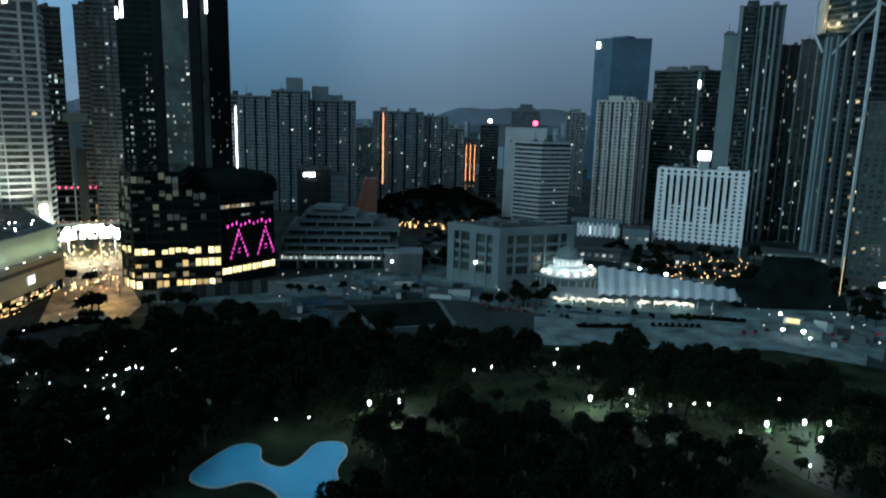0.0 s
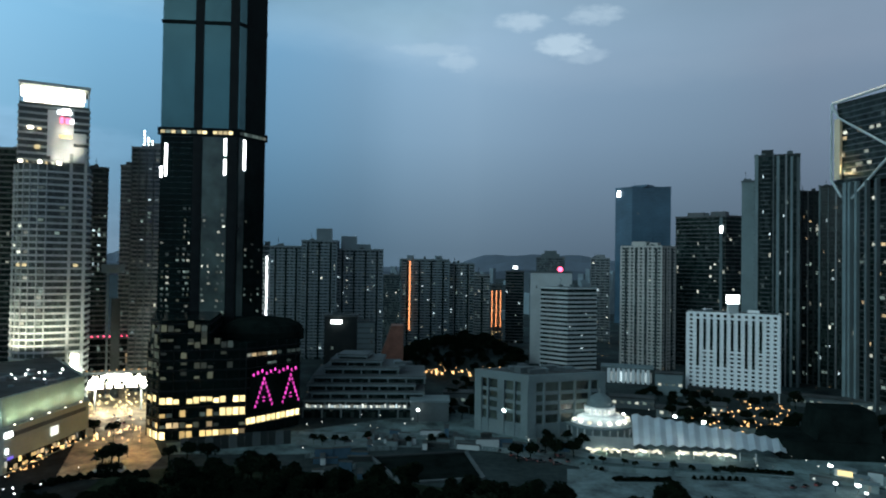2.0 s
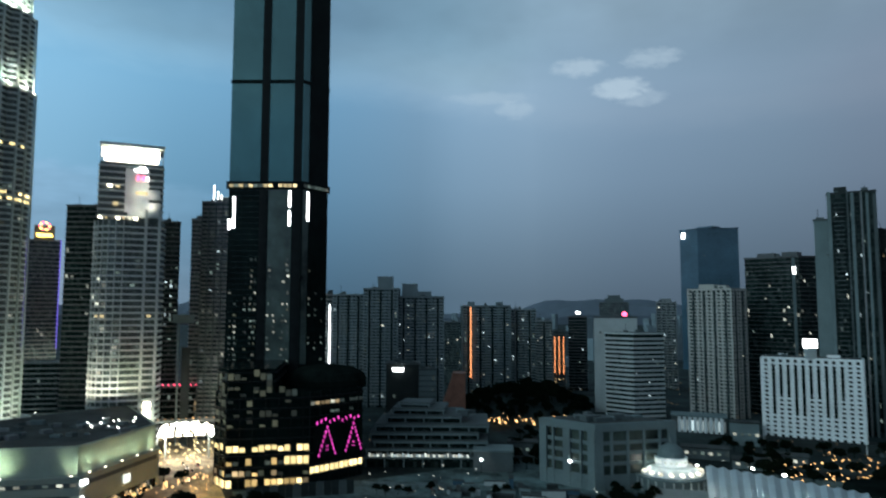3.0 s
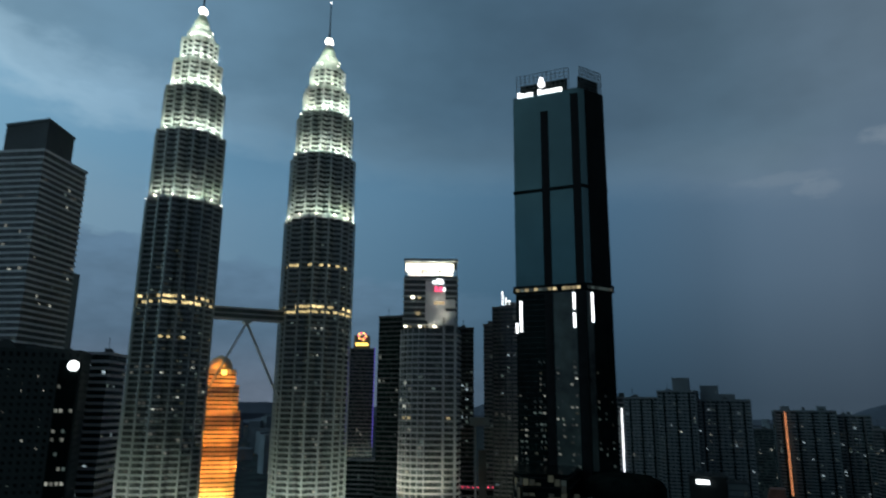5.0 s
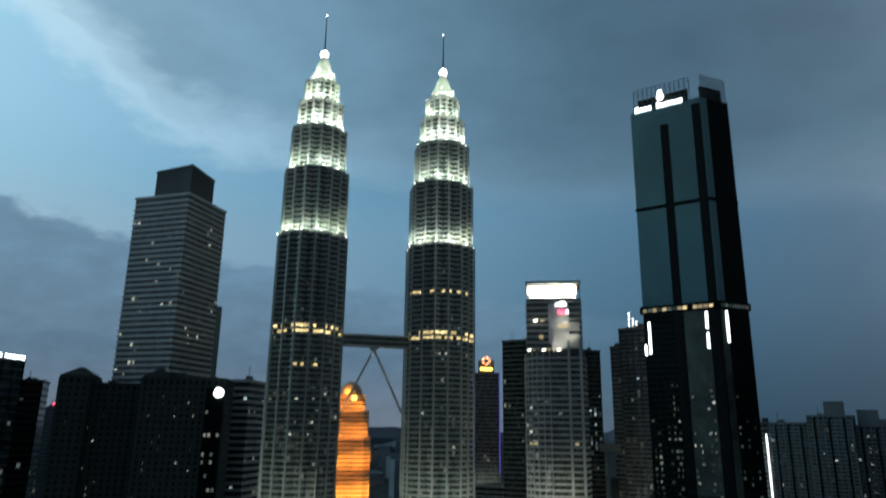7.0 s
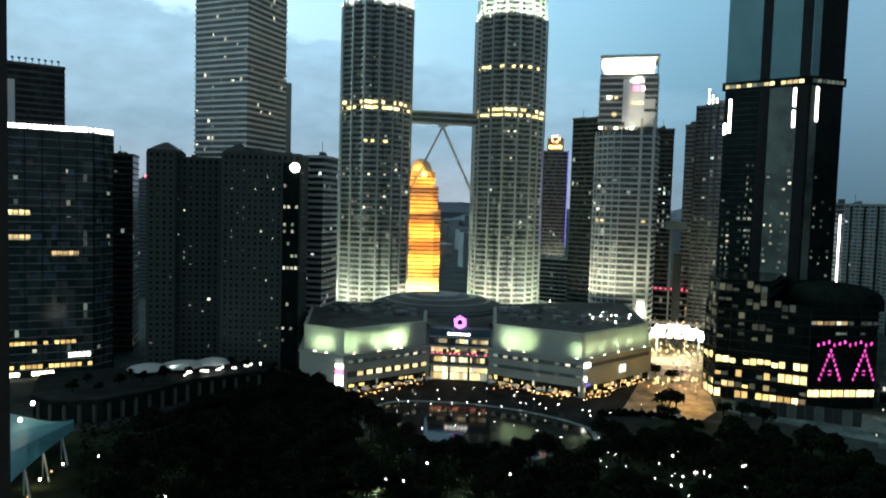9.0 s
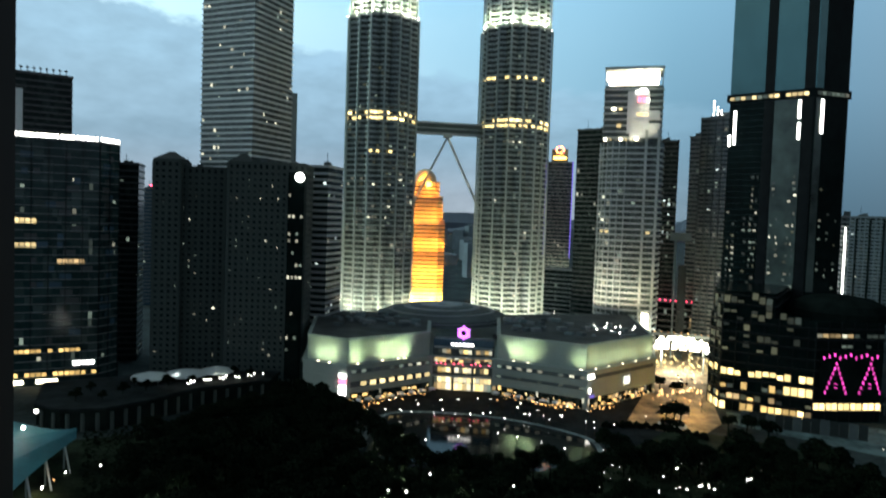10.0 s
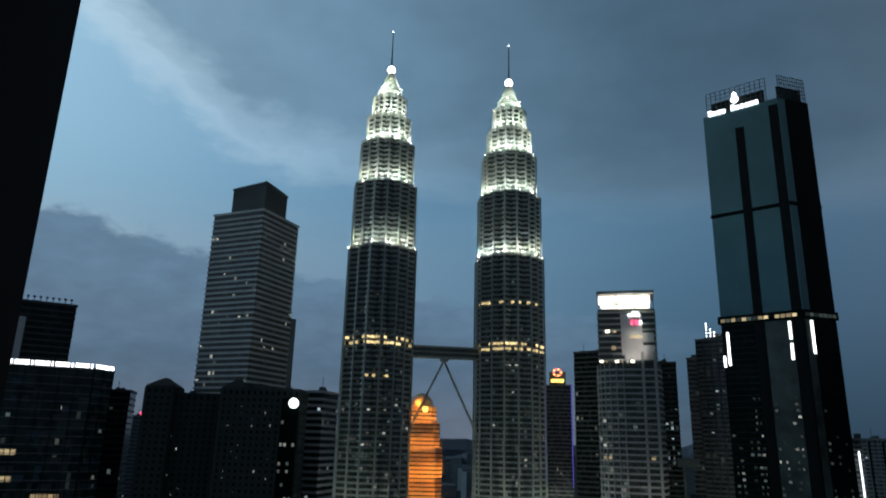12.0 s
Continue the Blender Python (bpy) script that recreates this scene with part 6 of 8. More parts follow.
def braced_tower():
    """A glazed block held high on columns, with slanting braces and a lit corner."""
    L, N, R = P(-26.98, 579), P(-30.65, 545), P(-37.5, 585)
    plan = [L, N, R, (L[0] + R[0] - N[0], L[1] + R[1] - N[1])]
    cx, cy = sum(p[0] for p in plan) / 4, sum(p[1] for p in plan) / 4
    root = thing("braced_tower", (cx, cy, 0), "dark glass tower whose top block is framed by slanting pale braces", "skyscraper", "skyline")
    pts = [(x - cx, y - cy) for x, y in plan]
    part("upper_block", prism(offset(pts, -2), 160, 219), "dark_glass", root)
    lines = mesh_of(prism(offset(pts, -1.8), -0.35, 0.35), "floor_band", "band_dark")
    for k in range(14):
        piece("floor_band", lines, root, (0, 0, 163 + k * 4))
    core = [(x * 0.72, y * 0.72) for x, y in pts]
    part("lower_core", prism(core, 0, 160), "dark_glass", root)
    for k in range(38):
        part("floor_edge", prism(offset(core, 0.3), 3 + k * 4.1, 3.7 + k * 4.1), "band_dark", root)
    a, b, c = (Vector(p) for p in pts[:3])

    def brace(p, z0, q, z1, r=0.85, mat="pale_wall"):
        part("brace", tube((p.x, p.y, z0), (q.x, q.y, z1), r, 6), mat, root, "pale slanting steel brace")

    brace(a, 163, a, 219)
    brace(b, 0, b, 222, 1.3)
    brace(a, 219, b, 222)
    brace(a.lerp(b, 0.12), 208, b, 180)
    brace(a, 219, a.lerp(b, 0.12), 208)
    brace(a.lerp(b, 0.35), 148, b, 176)
    brace(a, 163, a.lerp(b, 0.18), 150)
    brace(b, 222, c, 219)
    brace(b, 178, c, 150)
    part("lit_edge", tube((a.x * 0.985, a.y * 0.985, 219.5), (b.x * 0.99, b.y * 0.99, 222.5), 0.8, 6), "terrace_glow", root)
    q = a.lerp(b, 0.12)
    part("lit_wall", block(5.0, 2.0, 44, at=(q.x, q.y, 163), rz=math.atan2(b.y - a.y, b.x - a.x)), "orange_wall", root)
    w = Vector((cx, cy)) + q
    lamp("tower_floodlight", (w.x * 0.99, w.y * 0.99, 168), 5000, (1.0, 0.72, 0.42), 1.0, spot=140, aim=(cx, cy, 190))
    for s in (0.26, 0.34, 0.45, 0.62, 0.78):
        q = a.lerp(b, s)
        part("column", block(3.0 if s < 0.3 else 1.9, 3, 160, at=(q.x, q.y, 0), rz=math.atan2(b.y - a.y, b.x - a.x)), "grey_wall" if s < 0.6 else "dark_wall", root, "pale tall column")
    rnd = random.Random(41)
    u = (b - a).normalized()
    n = Vector((u.y, -u.x))
    win = {m: mesh_of(block(3, 0.5, 2.2), "lit_window", m) for m in ("lit_soft", "lit_dim", "lit_warm")}
    for k in range(46):
        s = rnd.uniform(0.1, 0.95)
        if k < 16:
            q = a.lerp(b, s) - n * 1.9
            z = 163 + 4 * int(rnd.uniform(0, 13)) + 0.6
        else:
            q = Vector(core[0]).lerp(Vector(core[1]), s)
            z = 4 + 4.1 * int(rnd.uniform(1, 36))
        piece("lit_window", win[rnd.choice(("lit_soft", "lit_dim", "lit_dim", "lit_warm"))], root, (q.x, q.y, z), math.atan2(u.y, u.x))


braced_tower()


# ---- low buildings beyond the park ----
def terraced_centre():
    root = thing("terraced_building", (*P(8.5, 450), 0), "low grey building in stepped terraces with a lit gallery", "building")
    o = root.location.to_2d()
    levels = ((0, 6.5, 13.7, 4.4, 439, 58), (6.5, 11, 13.6, 5.2, 440, 56), (11, 15.5, 13.0, 3.9, 441, 54), (15.5, 20, 13.3, 4.6, 444, 50), (20, 24.5, 12.9, 3.8, 447, 46), (24.5, 29, 12.0, 6.0, 453, 38), (29, 33, 11.5, 7.4, 458, 30), (33, 36, 10.9, 8.6, 463, 20))
    for lvl, (z0, z1, l, r, d, dep) in enumerate(levels):
        plan = slab_plan((l, d + 4), (r, d), dep)
        pts = [(x - o.x, y - o.y) for x, y in plan]
        part("storey", prism(pts, z0, z1 - 1.1), "dark_glass", root)
        part("floor_slab", prism(offset(pts, 1.0), z1 - 1.1, z1), "grey_wall", root)
        part("railing", prism(offset(pts, 0.7), z1 + 0.004, z1 + 0.7), "dark_wall", root)
        a, b = Vector(pts[0]), Vector(pts[1])
        ang = math.atan2(b.y - a.y, b.x - a.x)
        col = mesh_of(block(0.9, 0.9, z1 - z0 - 1.1), "column", "grey_wall")
        m = int((b - a).length / 11)
        for k in range(m + 1):
            q = a.lerp(b, k / m)
            piece("column", col, root, (q.x, q.y, z0), ang)
    a, b = Vector(P(13.5, 438)) - o, Vector(P(5.3, 434)) - o
    ang = math.atan2(b.y - a.y, b.x - a.x)
    for k in range(36):
        q = a.lerp(b, (k + 0.5) / 36)
        part("gallery_light", block((b - a).length / 36 - 0.6, 0.6, 1.5 if k % 4 else 2.2, at=(q.x, q.y, 7.4), rz=ang), ("soft_white", "lit_soft", "lit_cool", "soft_white", "lit_cool")[k % 5], root)
    rnd = random.Random(19)
    for k in range(14):
        q = Vector(P(rnd.uniform(5, 12.5), rnd.uniform(458, 480))) - o
        part("roof_plant", block(rnd.uniform(2, 8), rnd.uniform(2, 5), rnd.uniform(1, 3), at=(q.x, q.y, 24.5 + rnd.choice((0, 4.5))), rz=rnd.uniform(0, 0.5)), rnd.choice(("dark_wall", "grey_wall")), root)
    q = Vector(P(3.4, 432)) - o
    part("end_block", block(24, 18, 12, at=(q.x, q.y + 6, 0), rz=0.05), "dark_wall", root)
    part("end_roof", block(25, 19, 1.0, at=(q.x, q.y + 6, 12.004), rz=0.05), "grey_wall", root)


terraced_centre()
box = high_rise("dark_block", "dark windowless block with a white sign", slab_plan((12.1, 560), (9.45, 558), 22), 54, floor=4, body="darker_wall", band=None, lit=2, lights=("lit_dim",), category="building")
part("roof_sign", block(9, 0.8, 3.0, at=(-2, -12.5, 48.5)), "white_light", box)
high_rise("grey_block", "grey stepped block beside the dark block", slab_plan((9.4, 552), (8.0, 552), 18), 50, floor=4, body="grey_wall", band="dark_wall", lit=4, lights=("lit_dim",), category="building")
ramp_house = solid("brown_roof_house", prism([P(8.3, 548), P(5.6, 548), P(5.6, 566), P(8.3, 566)], 0, 48, top=[P(6.6, 548), P(5.6, 548), P(5.6, 566), P(6.6, 566)]), "brick", "building with a steep red-brown roof", "building")


def institute():
    C, L, R = P(-4.79, 393), P(-0.43, 412), P(-10.9, 418)
    plan = [L, C, R, (L[0] + R[0] - C[0], L[1] + R[1] - C[1])]
    root = thing("concrete_building", (*C, 0), "square grey concrete building with deep window bays", "building")
    pts = [(x - C[0], y - C[1]) for x, y in plan]
    part("body", prism(offset(pts, -1.2), 0, 35.4), "grey_glass", root)
    part("roof", prism(offset(pts, 0.3), 31.4, 35.8), "grey_wall", root)
    part("roof_deck", prism(offset(pts, -2), 35.8, 36.0), "roofing", root)
    part("plinth", prism(offset(pts, 0.2), 0, 8), "grey_wall", root)
    for i, bays in ((0, 4), (1, 5)):
        a, b = Vector(pts[i]), Vector(pts[i + 1])
        u = (b - a).normalized()
        w, ang = (b - a).length, math.atan2(u.y, u.x)
        n = Vector((-u.y, u.x))
        for k in range(bays + 1):
            wd = 4.6 if k in (0, bays) or (i == 0 and k == 2) else 1.1
            q = a + u * min(max(w * k / bays, wd / 2), w - wd / 2) + n * 0.4
            part("pier", block(wd, 2.2, 31.4, at=(q.x, q.y, 0), rz=ang), "grey_wall", root)
        for z in (13, 18.6, 24.2):
            q = a + u * w / 2 + n * 0.7
            part("spandrel", block(w - 1, 1.2, 1.9, at=(q.x, q.y, z), rz=ang), "grey_wall", root)
    rnd = random.Random(6)
    c = Vector(pts[2]) * 0.45 + Vector(pts[0]) * 0.4
    for k in range(12):
        part("roof_plant", block(rnd.uniform(3, 12), rnd.uniform(3, 8), rnd.uniform(1, 3.5), at=(c.x + rnd.uniform(-14, 22), c.y + rnd.uniform(-6, 14), 36.0), rz=rnd.uniform(0, 0.6)), rnd.choice(("grey_wall", "dark_wall")), root)
    q = Vector(pts[0]).lerp(Vector(pts[1]), 0.55)
    part("wall_lamp", ball(0.9, (q.x * 1.0, q.y - 1.2, 14), cuts=1), "lamp_white", root)


institute()
row = thing("arcade_building", (*P(-12.8, 600), 0), "long low podium with pale lit columns", "building")
for k in range(9):
    q = Vector(P(-11.2 - 0.38 * k, 598)) - row.location.to_2d()
    part("column", block(2.2, 1.5, 12, at=(q.x, q.y, 0)), "white_wall", row)
    q2 = Vector(P(-11.4 - 0.38 * k, 598)) - row.location.to_2d()
    part("lit_bay", block(1.6, 0.6, 8, at=(q2.x, q2.y, 1.5)), "lit_cool", row)
part("body", block(42, 16, 12, at=(0, 10, 0), rz=radians(-13)), "dark_wall", row)
part("roof", block(43, 18, 1.4, at=(0, 9, 12.004), rz=radians(-13)), "grey_wall", row)
for az, d, w, h, mat in ((-15.8, 560, 20, 16, "grey_wall"), (-13.0, 500, 30, 7, "dark_wall"), (-16.2, 480, 22, 5, "grey_wall"), (-18.5, 500, 26, 6, "dark_wall"), (-9.0, 470, 26, 8, "brick"), (-27.5, 560, 60, 7, "dark_wall"), (1.0, 480, 20, 9, "dark_wall"), (-33, 470, 30, 10, "hotel_wall")):
    house = thing("low_building", (*P(az, d), 0), "low flat-roofed building among trees", "building", "low buildings")
    part("body", block(w, 12, h, rz=radians(az)), mat, house)
    part("roof", block(w + 1, 13, 0.8, at=(0, 0, h + 0.004), rz=radians(az)), "roofing", house)
    for k in range(int(w / 5)):
        part("window", block(2.4, 0.4, 1.8, at=((k - w / 10 + 0.7) * 5 * math.cos(radians(az)) + 6 * math.sin(radians(az)), (k - w / 10 + 0.7) * 5 * math.sin(radians(az)) - 6 * math.cos(radians(az)), h * 0.45), rz=radians(az)), "lit_dim" if k % 3 else "lit_soft", house)


def mosque():
    x, y = P(-10.5, 412)
    root = thing("mosque", (x, y, 0), "round white mosque with a floodlit tiered dome", "mosque")
    part("hall", lathe([(17.4, 0), (17.4, 7.0), (20.5, 7.2), (20.5, 8.4)], 32), "grey_wall", root)
    for k in range(26):
        t = k * math.tau / 26
        part("colonnade_post", tube((19.4 * math.cos(t), 19.4 * math.sin(t), 0), (19.4 * math.cos(t), 19.4 * math.sin(t), 7.2), 0.4, 6), "pale_wall", root)
    part("roof_tier", lathe([(17.0, 8.4), (16.4, 9.6), (11.5, 12.2), (8.6, 12.6)], 32), "white_wall", root, "sloping lower roof")
    part("drum", lathe([(8.4, 12.6), (8.4, 16.4), (9.0, 16.5), (9.0, 17.2)], 32), "white_wall", root)
    part("dome", lathe([(7.6, 17.2), (7.2, 19.5), (5.6, 22.0), (3.0, 23.8), (0.4, 24.4)], 28), "grey_wall", root, "grey dome")
    part("finial", tube((0, 0, 24.4), (0, 0, 27), 0.2, 6), "steel", root)
    panel = mesh_of(ball(1.6, (0, 0, 1.2), 0.8, cuts=1), "lit_panel", "terrace_glow")
    band = mesh_of(block(1.3, 0.4, 1.6), "lit_panel", "soft_white")
    for k in range(18):
        t = k * math.tau / 18
        piece("lit_panel", panel, root, (16.0 * math.cos(t), 16.0 * math.sin(t), 9.0), t + math.pi / 2)
        piece("lit_panel", band, root, (8.5 * math.cos(t), 8.5 * math.sin(t), 14.0), t + math.pi / 2)
    for k in range(6):
        t = math.radians(260 - 50 + 28 * k) - radians(10)
        lamp("mosque_floodlight", (x + 13.5 * math.cos(t), y + 13.5 * math.sin(t), 13.8), 170, (0.95, 1.0, 0.95), 0.5)


mosque()


def folded_canopy():
    """A white folded roof over a lit terrace."""
    root = thing("folded_canopy", (*P(-16.5, 380), 0), "long white folded canopy over a brightly lit terrace", "canopy")
    o = root.location.to_2d()
    n = 27
    bm = bmesh.new()
    rows = []
    for k in range(n):
        s = k / (n - 1)
        az = -13.0 - 11.0 * s
        ridge = Vector(P(az, 402 + 6 * s)) - o
        eave = Vector(P(az - 0.2, 367 + 26 * s)) - o
        up = 1.2 if k % 2 else 0.0
        zr, ze = 15.0 - 8.0 * s + up, 6.6 - 2.2 * s + up
        rows.append([bm.verts.new((ridge.x, ridge.y, zr)), bm.verts.new((*((ridge + eave) / 2), (zr + ze) / 2 - 0.4)), bm.verts.new((eave.x, eave.y, ze))])
    for p, q in zip(rows, rows[1:]):
        for j in range(2):
            bm.faces.new((p[j], p[j + 1], q[j + 1], q[j]))
    bmesh.ops.solidify(bm, geom=bm.faces[:], thickness=0.3)
    part("roof", bm, "canopy_cloth", root, "white folded roof sheets")
    bm = bmesh.new()
    rows = []
    for k in range(9):
        s = k / 8
        az = -9.2 - 4.0 * s
        rows.append([bm.verts.new((*(Vector(P(az, 388 - 2 * s)) - o), 4.8 + 1.2 * s)), bm.verts.new((*(Vector(P(az, 366)) - o), 3.6 + 1.6 * s))])
    for p, q in zip(rows, rows[1:]):
        bm.faces.new((p[0], p[1], q[1], q[0]))
    bmesh.ops.solidify(bm, geom=bm.faces[:], thickness=0.3)
    part("low_roof", bm, "pale_wall", root)
    bulb = mesh_of(block(1.7, 0.8, 1.1), "terrace_lamp", "terrace_glow")
    rnd = random.Random(17)
    for k in range(60):
        s = k / 59
        if 0.52 < s < 0.62 or rnd.random() < 0.12:
            continue
        q = Vector(P(-9.6 - 11.0 * s, 364 + 16 * s + rnd.uniform(-1, 2))) - o
        piece("terrace_lamp", bulb, root, (q.x, q.y, 2.2 + rnd.uniform(0, 1.4)), radians(-15))
    for k in range(12):
        q = Vector(P(-10 - 1.1 * k, 366 + 1.8 * k)) - o
        part("post", tube((q.x, q.y, 0), (q.x, q.y, 4.2), 0.25, 6), "pale_wall", root)
    for k in range(4):
        q = P(-10.6 - 3.0 * k, 372 + 5 * k)
        lamp("terrace_light", (*q, 3.0), 600, (1.0, 0.95, 0.80), 0.6)
    wall = [P(-8.2, 366), P(-11, 356), P(-15, 355), P(-19, 362), P(-19, 364), P(-15, 357), P(-11, 358), P(-8.2, 368)]
    part("garden_wall", prism([(p[0] - o.x, p[1] - o.y) for p in wall][::-1], 0, 2.6), "grey_wall", root)


folded_canopy()


def dark_stage():
    root = thing("dark_pavilion", (*P(-27.6, 410), 0), "large black-clad pavilion with a raised middle", "pavilion")
    o = root.location.to_2d()
    base = [(x - o.x, y - o.y) for x, y in slab_plan((-23.8, 398), (-31.4, 424), 40)]
    part("base", prism(base, 0, 8.5, top=offset(base, -2.0)), "black_cloth_and_shade", root)
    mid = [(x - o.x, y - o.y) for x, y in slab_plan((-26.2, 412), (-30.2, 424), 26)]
    part("raised_block", prism(mid, 8.5, 24, top=offset(mid, -2.5)), "black_cloth_and_shade", root)
    q = Vector(P(-30.7, 424)) - o
    part("lit_mast", tube((q.x, q.y, 0), (q.x, q.y, 30), 0.28, 6), "lit_warm", root)


dark_stage()


def site_huts():
    for az, d, w, mat in ((-27.9, 382, 9, "pale_wall"), (-28.9, 372, 6, "grey_wall"), (-29.4, 362, 7, "grey_wall")):
        hut = thing("site_hut", (*P(az, d), 0.11), "small site hut with a lit front", "hut", "site huts")
        part("body", block(w, 5, 3.2, rz=radians(az)), mat, hut)
        part("roof", block(w + 0.8, 6, 0.3, at=(0, 0, 3.204), rz=radians(az)), "grey_wall", hut)
        n = (2.6 * math.sin(radians(az)), -2.6 * math.cos(radians(az)))
        part("lit_front", block(w * 0.7 if w > 8 else 1.2, 0.3, 2.4, at=(*n, 0.5), rz=radians(az)), "shop_gold" if w > 8 else "lit_soft", hut)
    tarp = thing("market_stall", (*P(-33.0, 372), 0.1), "stall under a red tarpaulin", "stall")
    part("roof", block(9, 6, 0.4, at=(0, 0, 3.0), rz=0.5), "red_tarp", tarp)
    for sx, sy in ((-4, -2.5), (4, -2.5), (-4, 2.5), (4, 2.5)):
        part("post", tube((sx * 0.88 - sy * 0.48, sx * 0.48 + sy * 0.88, 0), (sx * 0.88 - sy * 0.48, sx * 0.48 + sy * 0.88, 3.0), 0.12, 6), "grey_wall", tarp)


site_huts()


# ---- the clubhouse terrace and the teal roof in the west of the park ----
def clubhouse():
    root = thing("terrace_building", (*P(69, 350), 0), "low dark building with a roof terrace and white tents", "building")
    o = root.location.to_2d()
    curve = [P(77.5, 352), P(76.0, 338), P(73.0, 334), P(70.2, 342), P(66.5, 360), P(61.0, 372), P(60.2, 392), P(68, 398), P(77, 392)]
    pts = [(x - o.x, y - o.y) for x, y in curve]
    # the trees' shade is put into the near-black walls and terrace
    part("storey", prism(pts, 0, 9.5), "black_cloth_and_shade", root)
    part("roof_terrace", prism(offset(pts, 0.7), 9.504, 10.4), "unlit_paving", root)
    part("parapet", prism(offset(pts, 0.9), 8.2, 9.4), "black_cloth_and_shade", root)
    for i in range(0, 5):
        a, b = Vector(pts[i]), Vector(pts[i + 1])
        m = max(2, int((b - a).length / 6))
        for k in range(m):
            q = a.lerp(b, (k + 0.5) / m)
            part("column", tube((q.x * 1.0, q.y, 0), (q.x, q.y, 8.0), 0.9, 8), "hotel_wall", root)
    for az, d, r in ((69.8, 378, 10), (67.3, 381, 11), (65.0, 385, 9)):
        q = Vector(P(az, d)) - o
        part("tent", lathe([(r, 12.6), (r * 0.96, 13.2), (r * 0.5, 14.4), (0.3, 15.4)], 16), "pale_wall", root, "pale peaked tent", loc=(q.x, q.y, 0))
        for k in range(5):
            t = k * math.tau / 5
            part("tent_pole", tube((q.x + r * 0.9 * math.cos(t), q.y + r * 0.9 * math.sin(t), 10.4), (q.x + r * 0.9 * math.cos(t), q.y + r * 0.9 * math.sin(t), 12.8), 0.12, 6), "grey_wall", root)
    for k in range(15):
        q = Vector(P(67.4 - 0.42 * k + 0.5 * ((k * 0.37) % 1 - 0.5), 364 + 0.9 * k + 5 * ((k * 0.61) % 1))) - o
        part("terrace_lamp", ball((0.3, 0.5, 0.38)[k % 3], (q.x, q.y, 11.6 + 0.2 * (k % 3)), cuts=1), "lamp_white", root)
        part("lamp_post", tube((q.x, q.y, 10.3), (q.x, q.y, 11.4), 0.08, 6), "black_metal", root)
    lamp("terrace_light", (*P(65, 372), 13.5), 500, (1.0, 0.9, 0.75), 0.5)
    lamp("terrace_light", (*P(68, 374), 14.5), 220, (0.9, 0.97, 1.0), 0.5)
    arena = thing("teal_roofed_hall", (*P(79, 290), 0), "open hall under a curved teal roof", "hall")
    o = arena.location.to_2d()
    bm = bmesh.new()
    rows = []
    for k in range(13):
        s = k / 12
        az = 74.9 + 9 * s
        near, far = 292 - 110 * s, 297 + 65 * s
        rows.append([bm.verts.new((*(Vector(P(az, near + (far - near) * j / 4)) - o), 9.0 + 5.0 * math.sin(math.pi * (0.1 + 0.22 * j)) + 2 * s)) for j in range(5)])
    for p, q in zip(rows, rows[1:]):
        for j in range(4):
            bm.faces.new((p[j], q[j], q[j + 1], p[j + 1]))
    bmesh.ops.solidify(bm, geom=bm.faces[:], thickness=0.5)
    part("roof", bm, "teal_roof", arena, "curved teal roof sheet")
    for k in range(7):
        q = Vector(P(75.3 + 1.2 * k, 284 - 14.7 * k)) - o
        q2 = Vector(P(75.7 + 1.2 * k, 290 - 14.7 * k)) - o
        part("strut", tube((q.x, q.y, 0), (q2.x, q2.y, 10), 0.35, 6), "pale_wall", arena)
        part("post", tube((q2.x, q2.y, 0), (q2.x, q2.y, 11), 0.3, 6), "grey_wall", arena)
    for k in range(9):
        q = Vector(P(75.6 + 0.75 * k, 283 - 9 * k)) - o
        part("floor_lamp", ball(0.45, (q.x, q.y, 1.0 + (k % 3)), cuts=1), "lamp_warm" if k % 2 else "lamp_white", arena)
    lamp("hall_light", (*P(77.2, 268), 4.0), 260, (1.0, 0.7, 0.4), 0.3)
    for az, d in ((77.5, 318), (78.3, 296)):
        q = Vector(P(az, d)) - o
        part("roof_lamp", ball(0.9, (q.x, q.y, 15.6), cuts=1), "lamp_white", arena)
        lamp("roof_light", (*P(az, d), 19.5), 700, (0.85, 0.97, 1.0), 0.4)


clubhouse()


# ---- the park: pool, paths, lamps, trees ----
def pool():
    """A free-form wading pool; unseen lamps added above stand in for its underwater light."""
    root = thing("wading_pool", (-47, 184, 0), "curved shallow pool of bright blue water", "pool")
    knots = [(-20.3, -11.0), (-15.7, 3.8), (-11.3, 8.0), (-6.3, 6.1), (-3.5, -1.9), (3.4, -5.4), (7.4, 0.0), (10.6, 9.6), (17.5, 10.4), (19.9, 4.1), (18.5, -5.9), (22.3, -22.4), (11.3, -26.8), (4.1, -17.3), (-4.1, -12.6), (-12.3, -16.4)]
    pts = []
    n = len(knots)
    for i in range(n):
        p0, p1, p2, p3 = (Vector(knots[(i + j) % n]) for j in (-1, 0, 1, 2))
        for k in range(6):
            t = k / 6
            q = 0.5 * ((2 * p1) + (p2 - p0) * t + (2 * p0 - 5 * p1 + 4 * p2 - p3) * t * t + (3 * p1 - p0 - 3 * p2 + p3) * t ** 3)
            pts.append((q.x, q.y))
    pts = pts[::-1]
    part("rim", prism(offset(pts, 0.5), 0.004, 0.3), "pale_wall", root, "pale pool rim")
    part("water_surface", prism(pts, 0.3, 0.36), "pool", root)
    for x, y in ((-14, -2), (-5, 3), (4, -6), (15, 5), (10, -13)):
        lamp("pool_light", (-47 + x, 184 + y, 5.0), 55, (0.65, 0.95, 1.0), 0.6)


pool()


